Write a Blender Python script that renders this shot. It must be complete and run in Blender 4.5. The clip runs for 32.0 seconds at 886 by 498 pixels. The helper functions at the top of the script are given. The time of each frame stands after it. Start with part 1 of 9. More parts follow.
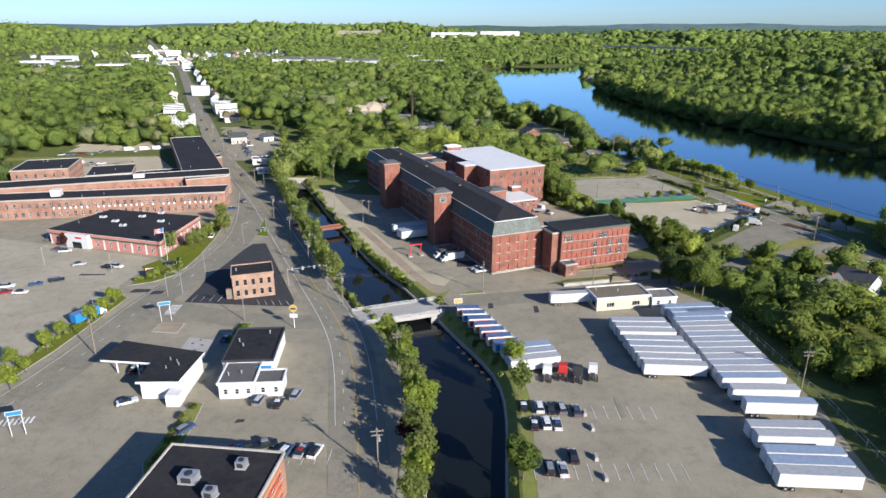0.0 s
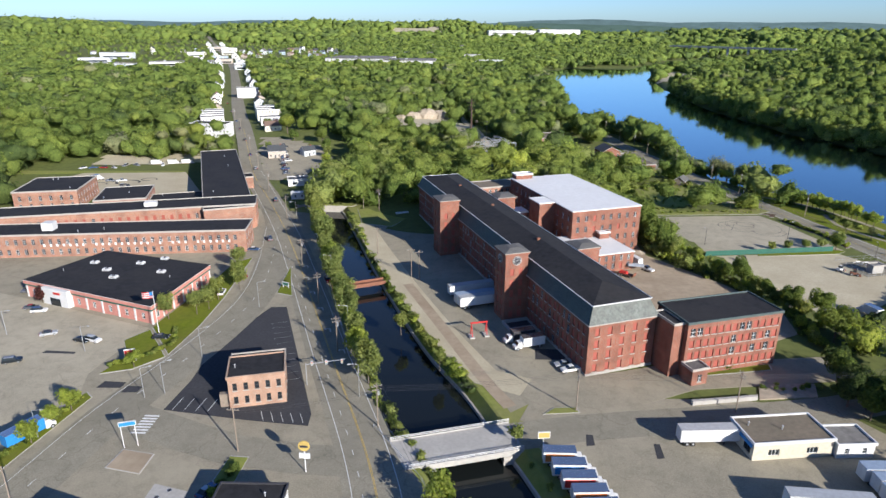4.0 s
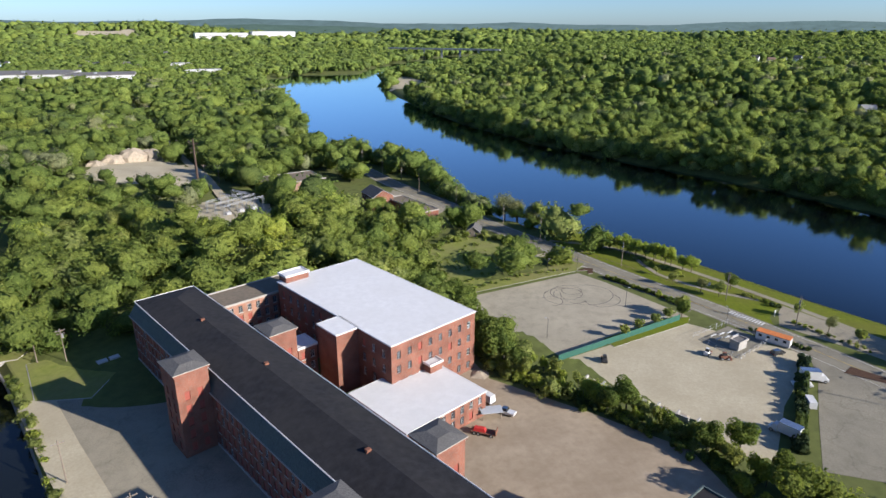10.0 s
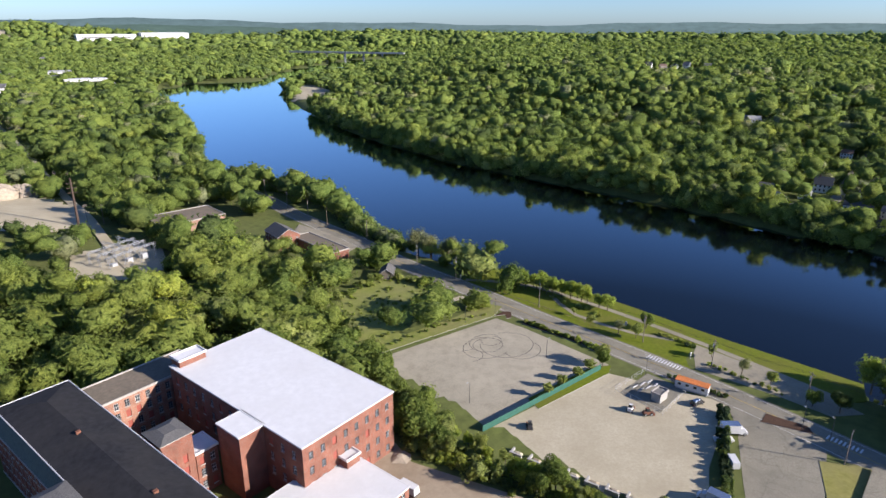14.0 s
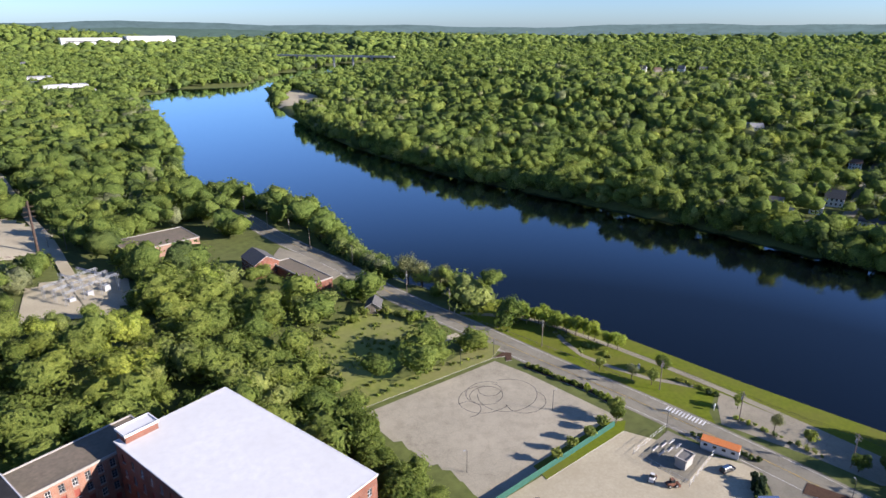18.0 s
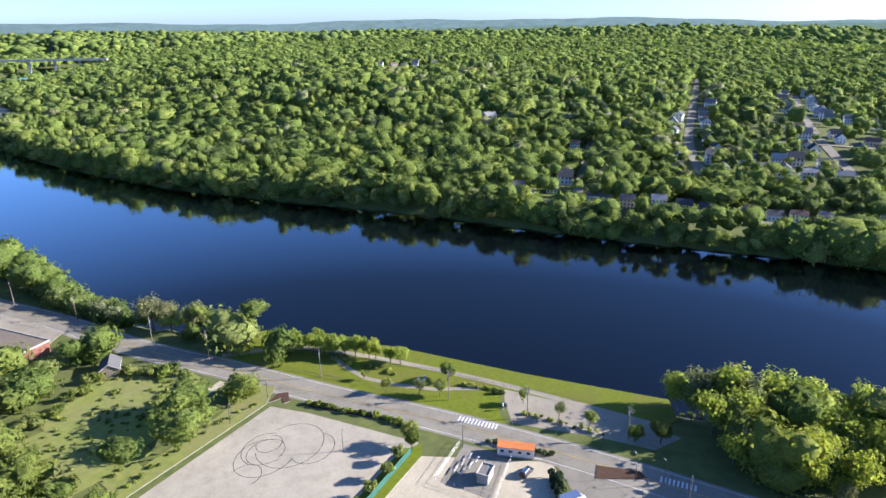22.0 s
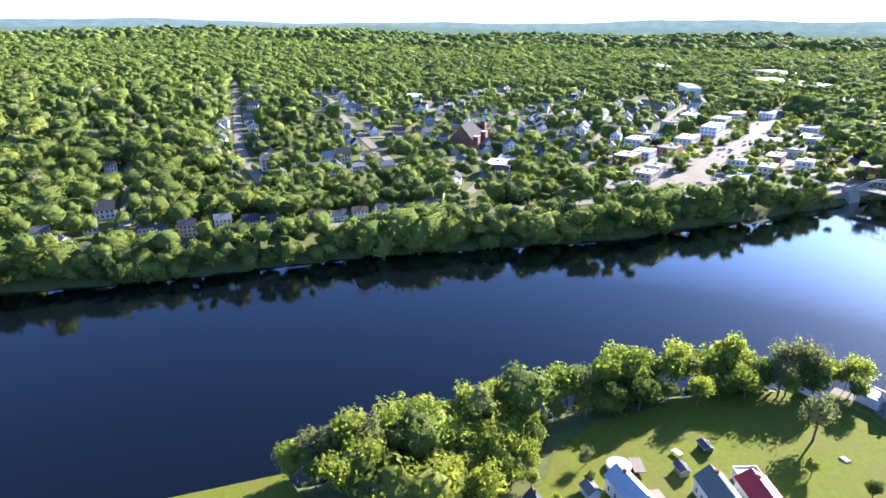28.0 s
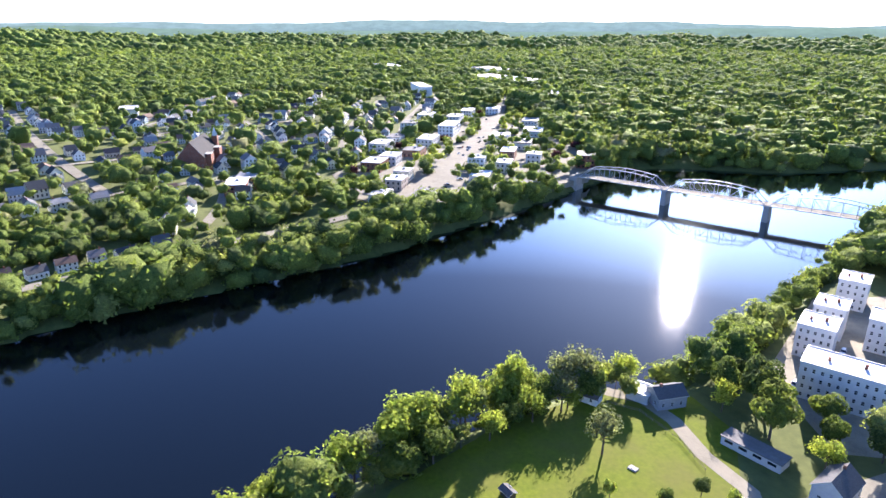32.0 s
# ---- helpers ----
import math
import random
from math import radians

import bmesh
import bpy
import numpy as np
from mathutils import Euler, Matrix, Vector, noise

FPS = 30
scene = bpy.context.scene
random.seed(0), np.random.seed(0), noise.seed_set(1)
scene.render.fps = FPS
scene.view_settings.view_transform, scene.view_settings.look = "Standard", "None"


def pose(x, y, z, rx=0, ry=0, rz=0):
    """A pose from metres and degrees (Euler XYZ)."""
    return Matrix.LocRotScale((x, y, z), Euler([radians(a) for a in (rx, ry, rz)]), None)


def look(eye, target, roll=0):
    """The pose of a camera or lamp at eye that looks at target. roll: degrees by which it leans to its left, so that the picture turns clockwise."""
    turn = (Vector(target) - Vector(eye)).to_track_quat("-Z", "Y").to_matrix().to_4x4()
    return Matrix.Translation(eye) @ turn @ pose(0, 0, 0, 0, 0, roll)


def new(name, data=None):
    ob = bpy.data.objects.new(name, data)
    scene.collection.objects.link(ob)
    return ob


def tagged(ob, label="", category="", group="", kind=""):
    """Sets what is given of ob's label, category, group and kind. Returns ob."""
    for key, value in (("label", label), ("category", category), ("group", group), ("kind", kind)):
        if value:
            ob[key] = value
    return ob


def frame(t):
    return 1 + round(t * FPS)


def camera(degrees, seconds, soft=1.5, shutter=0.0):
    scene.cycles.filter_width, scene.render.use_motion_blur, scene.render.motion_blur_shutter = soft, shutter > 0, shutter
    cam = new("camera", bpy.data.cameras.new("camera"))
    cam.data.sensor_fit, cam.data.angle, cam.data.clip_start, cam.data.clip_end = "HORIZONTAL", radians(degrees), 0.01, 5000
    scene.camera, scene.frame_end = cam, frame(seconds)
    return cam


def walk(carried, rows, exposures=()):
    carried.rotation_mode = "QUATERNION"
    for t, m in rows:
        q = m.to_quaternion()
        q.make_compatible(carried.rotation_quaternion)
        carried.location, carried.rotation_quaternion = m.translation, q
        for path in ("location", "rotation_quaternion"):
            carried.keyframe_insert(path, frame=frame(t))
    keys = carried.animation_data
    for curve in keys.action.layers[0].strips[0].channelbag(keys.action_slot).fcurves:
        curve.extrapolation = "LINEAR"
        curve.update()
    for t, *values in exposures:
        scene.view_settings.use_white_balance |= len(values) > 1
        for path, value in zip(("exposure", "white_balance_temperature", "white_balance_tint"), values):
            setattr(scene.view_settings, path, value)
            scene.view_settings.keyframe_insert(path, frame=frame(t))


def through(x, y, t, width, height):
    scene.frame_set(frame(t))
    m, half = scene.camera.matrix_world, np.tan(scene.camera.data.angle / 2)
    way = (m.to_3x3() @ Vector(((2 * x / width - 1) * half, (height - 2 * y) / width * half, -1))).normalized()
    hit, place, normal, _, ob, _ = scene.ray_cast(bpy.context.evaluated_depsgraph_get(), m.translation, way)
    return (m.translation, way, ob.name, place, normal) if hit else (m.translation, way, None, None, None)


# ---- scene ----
cam = camera(70.30, 32.0)

# seconds, x, y, z, pitch, roll, heading to the left of +y
PATH = [
    (0, -0.00, 0.00, 82.48, -19.44, 0.09, 0.00),
    (0.5, -0.18, 7.58, 82.75, -19.46, 0.15, 0.06),
    (1, -0.95, 15.75, 82.96, -19.53, 0.19, 2.10),
    (1.5, -1.40, 23.75, 83.17, -19.52, 0.19, 5.07),
    (2, -2.44, 31.53, 83.43, -19.54, 0.17, 5.06),
    (2.5, -3.36, 39.49, 83.58, -19.54, 0.13, 5.07),
    (3, -5.00, 47.49, 83.58, -19.51, 0.23, 4.87),
    (3.5, -6.33, 55.64, 84.00, -19.62, 0.31, 4.77),
    (5.5, -9.96, 88.85, 84.72, -19.71, 0.31, 4.78),
    (6, -10.71, 97.16, 84.64, -19.64, 0.33, 4.81),
    (6.5, -11.43, 105.22, 84.70, -19.61, 0.31, 4.84),
    (7, -12.42, 113.70, 85.28, -19.58, 0.31, 4.82),
    (7.5, -13.04, 122.15, 86.37, -19.61, 0.23, 4.89),
    (8, -13.74, 130.05, 87.68, -19.60, 0.11, 4.92),
    (8.5, -14.09, 138.17, 88.95, -19.61, 0.15, 4.89),
    (9, -14.39, 145.67, 90.34, -19.54, 0.18, 3.85),
    (9.5, -12.59, 151.82, 92.63, -19.62, 0.07, -6.96),
    (10, -12.46, 158.55, 94.04, -19.63, 0.13, -19.63),
    (10.5, -10.67, 163.73, 96.02, -19.65, 0.25, -20.03),
    (11, -9.10, 166.62, 98.10, -19.68, 0.22, -20.74),
    (11.5, -8.65, 167.89, 99.87, -19.66, 0.26, -23.86),
    (12, -8.74, 168.28, 101.61, -19.67, 0.30, -25.26),
    (12.5, -8.35, 169.13, 103.49, -19.72, 0.24, -25.99),
    (13, -7.50, 170.56, 105.41, -19.75, 0.23, -26.68),
    (13.5, -6.26, 173.30, 107.12, -19.75, 0.28, -27.38),
    (14, -5.25, 175.49, 108.76, -19.76, 0.30, -28.01),
    (14.5, -3.99, 177.94, 110.51, -19.76, 0.27, -28.66),
    (16.5, 2.79, 191.07, 111.56, -19.65, 0.25, -28.76),
    (17, 4.04, 193.68, 111.50, -19.65, 0.22, -28.80),
    (17.5, 5.80, 196.64, 111.39, -19.61, 0.21, -28.80),
    (18, 7.82, 200.15, 111.46, -19.61, 0.14, -28.80),
    (18.5, 10.23, 203.79, 111.59, -19.60, 0.12, -28.78),
    (19, 12.51, 206.01, 111.33, -19.56, -0.00, -29.94),
    (19.5, 13.43, 208.02, 111.32, -19.68, -0.02, -35.15),
    (20, 14.31, 210.08, 111.23, -19.67, -0.04, -37.28),
    (20.5, 15.52, 211.94, 111.54, -19.70, -0.07, -37.33),
    (21, 17.51, 213.75, 111.48, -19.68, -0.15, -38.04),
    (21.5, 19.78, 215.71, 111.52, -19.80, -0.15, -43.45),
    (22, 21.94, 216.96, 111.69, -19.94, -0.36, -51.30),
    (22.5, 23.99, 219.25, 111.58, -20.06, -0.29, -58.67),
    (23, 26.16, 220.72, 111.70, -20.13, -0.30, -63.67),
    (23.5, 28.87, 222.53, 111.74, -20.18, -0.19, -67.64),
    (24, 32.00, 224.09, 111.61, -20.17, -0.04, -70.86),
    (24.5, 35.14, 225.14, 111.31, -20.10, 0.02, -74.19),
    (25, 38.53, 226.58, 111.30, -20.10, 0.25, -77.23),
    (25.5, 42.10, 227.24, 111.45, -20.11, 0.25, -79.46),
    (27.5, 58.89, 227.90, 110.63, -19.87, 0.13, -88.25),
    (28, 62.80, 227.87, 111.05, -19.87, 0.15, -90.52),
    (28.5, 67.04, 227.73, 111.22, -19.88, 0.14, -94.03),
    (29, 71.29, 227.14, 111.08, -19.86, 0.18, -97.94),
    (29.5, 75.16, 226.64, 111.48, -19.84, 0.13, -101.63),
    (30, 78.77, 225.76, 112.02, -19.83, 0.04, -104.79),
    (30.5, 82.93, 225.12, 112.46, -19.83, 0.06, -107.56),
    (31, 86.88, 223.95, 113.01, -19.86, 0.12, -110.07),
    (31.5, 90.96, 222.75, 113.26, -19.84, 0.15, -112.09),
    (32, 94.97, 221.32, 113.69, -19.85, 0.17, -113.63),
]


def flown(x, y, z, pitch, roll, yaw):
    """Camera pose from a place and gimbal angles in degrees."""
    p, h = radians(pitch), radians(yaw)
    ahead = Vector((-math.sin(h) * math.cos(p), math.cos(h) * math.cos(p), math.sin(p)))
    eye = Vector((x, y, z))
    return look(eye, eye + ahead * 10, roll)


walk(cam, [(t, flown(*row)) for t, *row in PATH],
     exposures=((0.0, 1.02, 5700, 13), (9.0, 0.98, 5750, 14), (12.0, 1.1, 5850, 17), (19.0, 1.27, 5800, 20), (21.0, 1.52, 5650, 20), (24.0, 2.2, 5400, 22), (28.0, 2.35, 5550, 24), (32.0, 2.3, 5700, 24)))

# ---- light ----
SUN_HEADING, SUN_HEIGHT = 135.7, 22.0
sun_way = Vector((math.sin(radians(SUN_HEADING)) * math.cos(radians(SUN_HEIGHT)),
                  math.cos(radians(SUN_HEADING)) * math.cos(radians(SUN_HEIGHT)), math.sin(radians(SUN_HEIGHT))))
sun_data = bpy.data.lights.new("sun", "SUN")
sun_data.energy, sun_data.angle, sun_data.color = 5.0, radians(0.6), (1.0, 0.89, 0.71)
sun = new("sun", sun_data)
sun.matrix_world = look(sun_way * 500, (0, 0, 0))
sky_world = bpy.data.worlds.new("sky")
scene.world = sky_world
sky_world.use_nodes = True
wn = sky_world.node_tree.nodes
sky_tex = wn.new("ShaderNodeTexSky")
sky_tex.sky_type, sky_tex.sun_disc = "NISHITA", False
sky_tex.sun_elevation, sky_tex.sun_rotation = radians(SUN_HEIGHT), radians(SUN_HEADING)
sky_tex.air_density, sky_tex.dust_density, sky_tex.ozone_density = 0.8, 0.4, 1.5
wn["Background"].inputs["Strength"].default_value = 0.068
sky_rich = wn.new("ShaderNodeMix")
sky_rich.data_type, sky_rich.blend_type = "RGBA", "MULTIPLY"
sky_rich.inputs[0].default_value, sky_rich.inputs[7].default_value = 1.0, (0.67, 0.855, 1.1, 1)
sky_world.node_tree.links.new(sky_tex.outputs["Color"], sky_rich.inputs[6])
sky_world.node_tree.links.new(sky_rich.outputs[2], wn["Background"].inputs["Color"])
# ---- materials ----
def mat_base(name, rough=0.8, metal=0.0, spec=0.4):
    m = bpy.data.materials.new(name)
    m.use_nodes = True
    nt = m.node_tree
    b = nt.nodes["Principled BSDF"]
    b.inputs["Roughness"].default_value = rough
    b.inputs["Metallic"].default_value = metal
    b.inputs["Specular IOR Level"].default_value = spec
    return m, nt, b


def node(nt, kind, **kw):
    n = nt.nodes.new(kind)
    for k, v in kw.items():
        n.inputs[k.replace("_", " ")].default_value = v
    return n


def ramp(nt, fac, stops):
    r = nt.nodes.new("ShaderNodeValToRGB")
    while len(r.color_ramp.elements) < len(stops):
        r.color_ramp.elements.new(0.5)
    for e, (p, c) in zip(r.color_ramp.elements, stops):
        e.position, e.color = p, (*c, 1)
    nt.links.new(fac, r.inputs["Fac"])
    return r.outputs["Color"]


def mix(nt, kind, fac, a, b):
    m = nt.nodes.new("ShaderNodeMix")
    m.data_type, m.blend_type = "RGBA", kind
    for v, s in ((fac, m.inputs[0]), (a, m.inputs[6]), (b, m.inputs[7])):
        if isinstance(v, bpy.types.NodeSocket):
            nt.links.new(v, s)
        elif isinstance(v, (int, float)):
            s.default_value = v
        else:
            s.default_value = (*v, 1)
    return m.outputs[2]


def world_at(nt):
    return nt.nodes.new("ShaderNodeNewGeometry").outputs["Position"]


def noise_tex(nt, scale, detail=4.0, at=None, rough=0.6):
    n = node(nt, "ShaderNodeTexNoise", Scale=scale, Detail=detail, Roughness=rough)
    nt.links.new(at if at is not None else world_at(nt), n.inputs["Vector"])
    return n.outputs["Fac"]


def bumped(nt, b, height, strength=0.3, distance=0.1):
    bp = node(nt, "ShaderNodeBump", Strength=strength, Distance=distance)
    nt.links.new(height, bp.inputs["Height"])
    nt.links.new(bp.outputs["Normal"], b.inputs["Normal"])


def rough_mat(name, lo, hi, small=0.8, big=0.06, rough=0.85, metal=0.0, bump=0.3, spec=0.12, wear=None):
    """A worn surface: two scales of noise between two colours, and a third colour for stains."""
    m, nt, b = mat_base(name, rough, metal, spec)
    c = ramp(nt, noise_tex(nt, small, 6.0), ((0.3, lo), (0.7, hi)))
    mid = tuple((p + q) / 2 for p, q in zip(lo, hi))
    c = mix(nt, "MIX", ramp(nt, noise_tex(nt, big, 4.0), ((0.35, (0, 0, 0)), (0.7, (0.65, 0.65, 0.65)))), c, wear or tuple(v * 0.8 for v in mid))
    nt.links.new(c, b.inputs["Base Color"])
    bumped(nt, b, noise_tex(nt, small * 4, 4.0), bump, 0.05)
    return m


def brick_mat(name, a, b2, mortar):
    m, nt, b = mat_base(name, 0.9, 0, 0.2)
    geo = nt.nodes.new("ShaderNodeNewGeometry")
    sep = nt.nodes.new("ShaderNodeSeparateXYZ")
    nt.links.new(geo.outputs["Position"], sep.inputs[0])
    add = nt.nodes.new("ShaderNodeMath")
    nt.links.new(sep.outputs["X"], add.inputs[0])
    nt.links.new(sep.outputs["Y"], add.inputs[1])
    com = nt.nodes.new("ShaderNodeCombineXYZ")
    nt.links.new(add.outputs[0], com.inputs["X"])
    nt.links.new(sep.outputs["Z"], com.inputs["Y"])
    br = node(nt, "ShaderNodeTexBrick", Scale=1.0)
    for k, v in (("Brick Width", 0.22), ("Row Height", 0.075), ("Mortar Size", 0.008)):
        br.inputs[k].default_value = v
    br.inputs["Color1"].default_value, br.inputs["Color2"].default_value, br.inputs["Mortar"].default_value = (*a, 1), (*b2, 1), (*mortar, 1)
    nt.links.new(com.outputs[0], br.inputs["Vector"])
    st = ramp(nt, noise_tex(nt, 0.25, 6.0), ((0.3, (0.62, 0.6, 0.6)), (0.7, (1.12, 1.08, 1.05))))
    c = mix(nt, "MULTIPLY", 1.0, br.outputs["Color"], st)
    c = mix(nt, "MIX", ramp(nt, noise_tex(nt, 1.7, 5.0), ((0.62, (0, 0, 0)), (0.8, (0.35, 0.35, 0.35)))), c, tuple(v * 1.5 for v in mortar))
    nt.links.new(c, b.inputs["Base Color"])
    bumped(nt, b, br.outputs["Fac"], 0.25, 0.01)
    return m


# inner crown materials, painted darker for the shade among the leaves
MASS = {}


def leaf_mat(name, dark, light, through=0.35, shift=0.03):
    """Loose leaves, and with them the close inner mass of the same crown, its colour darkened as inner shade, which
    lets little light through.
    """
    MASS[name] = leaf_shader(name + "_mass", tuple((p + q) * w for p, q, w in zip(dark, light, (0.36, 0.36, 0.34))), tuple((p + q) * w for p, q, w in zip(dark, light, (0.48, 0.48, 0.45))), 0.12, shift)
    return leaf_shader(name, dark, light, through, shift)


def leaf_shader(name, dark, light, through, shift):
    """Foliage: leaf to leaf and tree to tree variation, and light that comes through the leaves."""
    m, nt, b = mat_base(name, 0.9, 0, 0.06)
    geo = nt.nodes.new("ShaderNodeNewGeometry")
    c = ramp(nt, geo.outputs["Random Per Island"], ((0.0, dark), (1.0, light)))
    big = ramp(nt, noise_tex(nt, shift, 3.0), ((0.3, (0.8, 0.86, 0.88)), (0.5, (1, 1, 1)), (0.72, (1.22, 1.12, 0.92))))
    c = mix(nt, "MULTIPLY", 1.0, c, big)
    # clump noise sets tone and bump together: low parts darker, high parts lighter
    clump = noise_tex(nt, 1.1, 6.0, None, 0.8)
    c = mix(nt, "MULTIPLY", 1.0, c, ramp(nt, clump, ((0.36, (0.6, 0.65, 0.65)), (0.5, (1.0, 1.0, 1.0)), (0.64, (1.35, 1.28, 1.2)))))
    bumped(nt, b, clump, 1.0, 1.3)
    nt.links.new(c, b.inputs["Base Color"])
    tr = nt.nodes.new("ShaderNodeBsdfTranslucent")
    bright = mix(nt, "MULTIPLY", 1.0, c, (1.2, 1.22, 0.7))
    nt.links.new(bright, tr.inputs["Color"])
    ms = nt.nodes.new("ShaderNodeMixShader")
    ms.inputs[0].default_value = through
    nt.links.new(b.outputs[0], ms.inputs[1])
    nt.links.new(tr.outputs[0], ms.inputs[2])
    nt.links.new(ms.outputs[0], nt.nodes["Material Output"].inputs["Surface"])
    return m


def paint_mat(name, tints, rough=0.4, metal=0.0, spec=0.5):
    """One colour for each object, chosen by its random number."""
    m, nt, b = mat_base(name, rough, metal, spec)
    info = nt.nodes.new("ShaderNodeObjectInfo")
    r = nt.nodes.new("ShaderNodeValToRGB")
    r.color_ramp.interpolation = "CONSTANT"
    while len(r.color_ramp.elements) < len(tints):
        r.color_ramp.elements.new(0.5)
    for i, (e, c) in enumerate(zip(r.color_ramp.elements, tints)):
        e.position, e.color = i / len(tints), (*c, 1)
    nt.links.new(info.outputs["Random"], r.inputs["Fac"])
    d = ramp(nt, noise_tex(nt, 1.2, 5.0), ((0.3, (0.8, 0.8, 0.8)), (0.7, (1.05, 1.05, 1.05))))
    nt.links.new(mix(nt, "MULTIPLY", 1.0, r.outputs["Color"], d), b.inputs["Base Color"])
    return m


def plain(name, c, rough=0.6, metal=0.0, spec=0.4, dirt=0.25):
    return rough_mat(name, tuple(v * (1 - dirt) for v in c), tuple(v * (1 + dirt * 0.3) for v in c), 1.5, 0.2, rough, metal, 0.1, spec)


def asphalt_mat(name, lo, hi, wear, crack=0.45):
    """Aged asphalt: coarse grain, wide bleached and stained areas, sealed cracks and oil spots."""
    m, nt, b = mat_base(name, 0.95, 0, 0.1)
    c = ramp(nt, noise_tex(nt, 3.5, 8.0, None, 0.75), ((0.3, tuple(v * 0.8 for v in lo)), (0.7, tuple(v * 1.08 for v in hi))))
    c = mix(nt, "MIX", ramp(nt, noise_tex(nt, 0.045, 5.0), ((0.38, (0, 0, 0)), (0.66, (0.7, 0.7, 0.7)))), c, wear)
    c = mix(nt, "MULTIPLY", 1.0, c, ramp(nt, noise_tex(nt, 0.28, 6.0, None, 0.7), ((0.34, (0.86, 0.86, 0.85)), (0.5, (1, 1, 1)), (0.7, (1.06, 1.06, 1.05)))))
    at = nt.nodes.new("ShaderNodeVectorMath")
    at.operation = "ADD"
    wob = node(nt, "ShaderNodeTexNoise", Scale=0.12, Detail=4.0)
    nt.links.new(world_at(nt), wob.inputs["Vector"])
    far = nt.nodes.new("ShaderNodeVectorMath")
    far.operation = "SCALE"
    far.inputs["Scale"].default_value = 14.0
    nt.links.new(wob.outputs["Color"], far.inputs[0])
    nt.links.new(world_at(nt), at.inputs[0])
    nt.links.new(far.outputs[0], at.inputs[1])
    vo = node(nt, "ShaderNodeTexVoronoi", Scale=0.085)
    vo.feature = "DISTANCE_TO_EDGE"
    nt.links.new(at.outputs[0], vo.inputs["Vector"])
    c = mix(nt, "MULTIPLY", ramp(nt, vo.outputs["Distance"], ((0.006, (crack, crack, crack)), (0.02, (0, 0, 0)))), c, (0.35, 0.34, 0.33))
    nt.links.new(c, b.inputs["Base Color"])
    bumped(nt, b, noise_tex(nt, 6.0, 4.0), 0.3, 0.03)
    return m


M = {}
M["brick"] = brick_mat("mill_brick", (0.265, 0.105, 0.068), (0.205, 0.084, 0.057), (0.2, 0.15, 0.12))
M["brick_light"] = brick_mat("works_brick", (0.336, 0.172, 0.118), (0.286, 0.139, 0.0941), (0.302, 0.244, 0.193))
M["brick_pale"] = brick_mat("office_brick", (0.37, 0.232, 0.16), (0.31, 0.19, 0.132), (0.34, 0.277, 0.218))
M["granite"] = rough_mat("granite", (0.286, 0.269, 0.244), (0.42, 0.395, 0.353), 2.0, 0.3)
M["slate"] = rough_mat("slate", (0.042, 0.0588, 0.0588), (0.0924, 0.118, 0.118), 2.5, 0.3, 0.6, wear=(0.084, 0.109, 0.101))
# stained slate, painted lighter for the slope that faces the sun
M["slate_sun"] = rough_mat("slate_sunlit_worn", (0.085, 0.095, 0.088), (0.185, 0.198, 0.182), 1.4, 0.35, 0.65, wear=(0.075, 0.075, 0.066))
M["roof"] = rough_mat("black_membrane", (0.015, 0.015, 0.017), (0.03, 0.03, 0.033), 0.6, 0.09, 0.85, wear=(0.038, 0.036, 0.035))
M["roof_grey"] = rough_mat("grey_membrane", (0.134, 0.126, 0.118), (0.21, 0.202, 0.185), 0.7, 0.1, 0.85)
M["roof_white"] = rough_mat("white_membrane", (0.56, 0.56, 0.555), (0.64, 0.64, 0.635), 0.5, 0.07, 0.6, wear=(0.55, 0.545, 0.53))
M["shingle"] = rough_mat("asphalt_shingle", (0.07, 0.07, 0.07), (0.15, 0.145, 0.14), 3.0, 0.2, 0.9)
M["roof_mix"] = paint_mat("shingle_roofs", ((0.10, 0.10, 0.10), (0.17, 0.16, 0.155), (0.06, 0.065, 0.07), (0.16, 0.11, 0.085), (0.28, 0.28, 0.28)), 0.9, 0, 0.2)
M["flat_mix"] = paint_mat("flat_roofs", ((0.42, 0.42, 0.41), (0.6, 0.6, 0.6), (0.10, 0.10, 0.10), (0.3, 0.29, 0.28), (0.7, 0.7, 0.7)), 0.8, 0, 0.3)
M["siding_mix"] = paint_mat("siding", ((0.78, 0.78, 0.76), (0.8, 0.8, 0.79), (0.62, 0.66, 0.68), (0.66, 0.62, 0.5), (0.34, 0.42, 0.48), (0.8, 0.79, 0.75), (0.42, 0.36, 0.3), (0.5, 0.53, 0.55)), 0.6, 0, 0.3)
M["asphalt"] = asphalt_mat("asphalt", (0.206, 0.19, 0.146), (0.276, 0.255, 0.197), (0.181, 0.167, 0.13), 0.25)
M["lot"] = asphalt_mat("old_asphalt", (0.206, 0.186, 0.139), (0.276, 0.25, 0.188), (0.316, 0.284, 0.212), 0.14)
M["lot_pale"] = asphalt_mat("bleached_asphalt", (0.275, 0.248, 0.186), (0.35, 0.318, 0.24), (0.385, 0.345, 0.26), 0.16)
M["fresh"] = rough_mat("fresh_asphalt", (0.035, 0.036, 0.04), (0.06, 0.06, 0.065), 1.5, 0.1, 0.85)
M["gravel"] = rough_mat("pale_gravel", (0.36, 0.32, 0.225), (0.46, 0.41, 0.295), 1.5, 0.06, 0.95, wear=(0.30, 0.26, 0.176))
M["dirt"] = rough_mat("dirt_yard", (0.28, 0.225, 0.158), (0.37, 0.305, 0.22), 0.4, 0.07, 0.95, wear=(0.2, 0.155, 0.105))
M["concrete"] = rough_mat("concrete", (0.302, 0.29, 0.269), (0.403, 0.391, 0.361), 1.2, 0.15, 0.9)
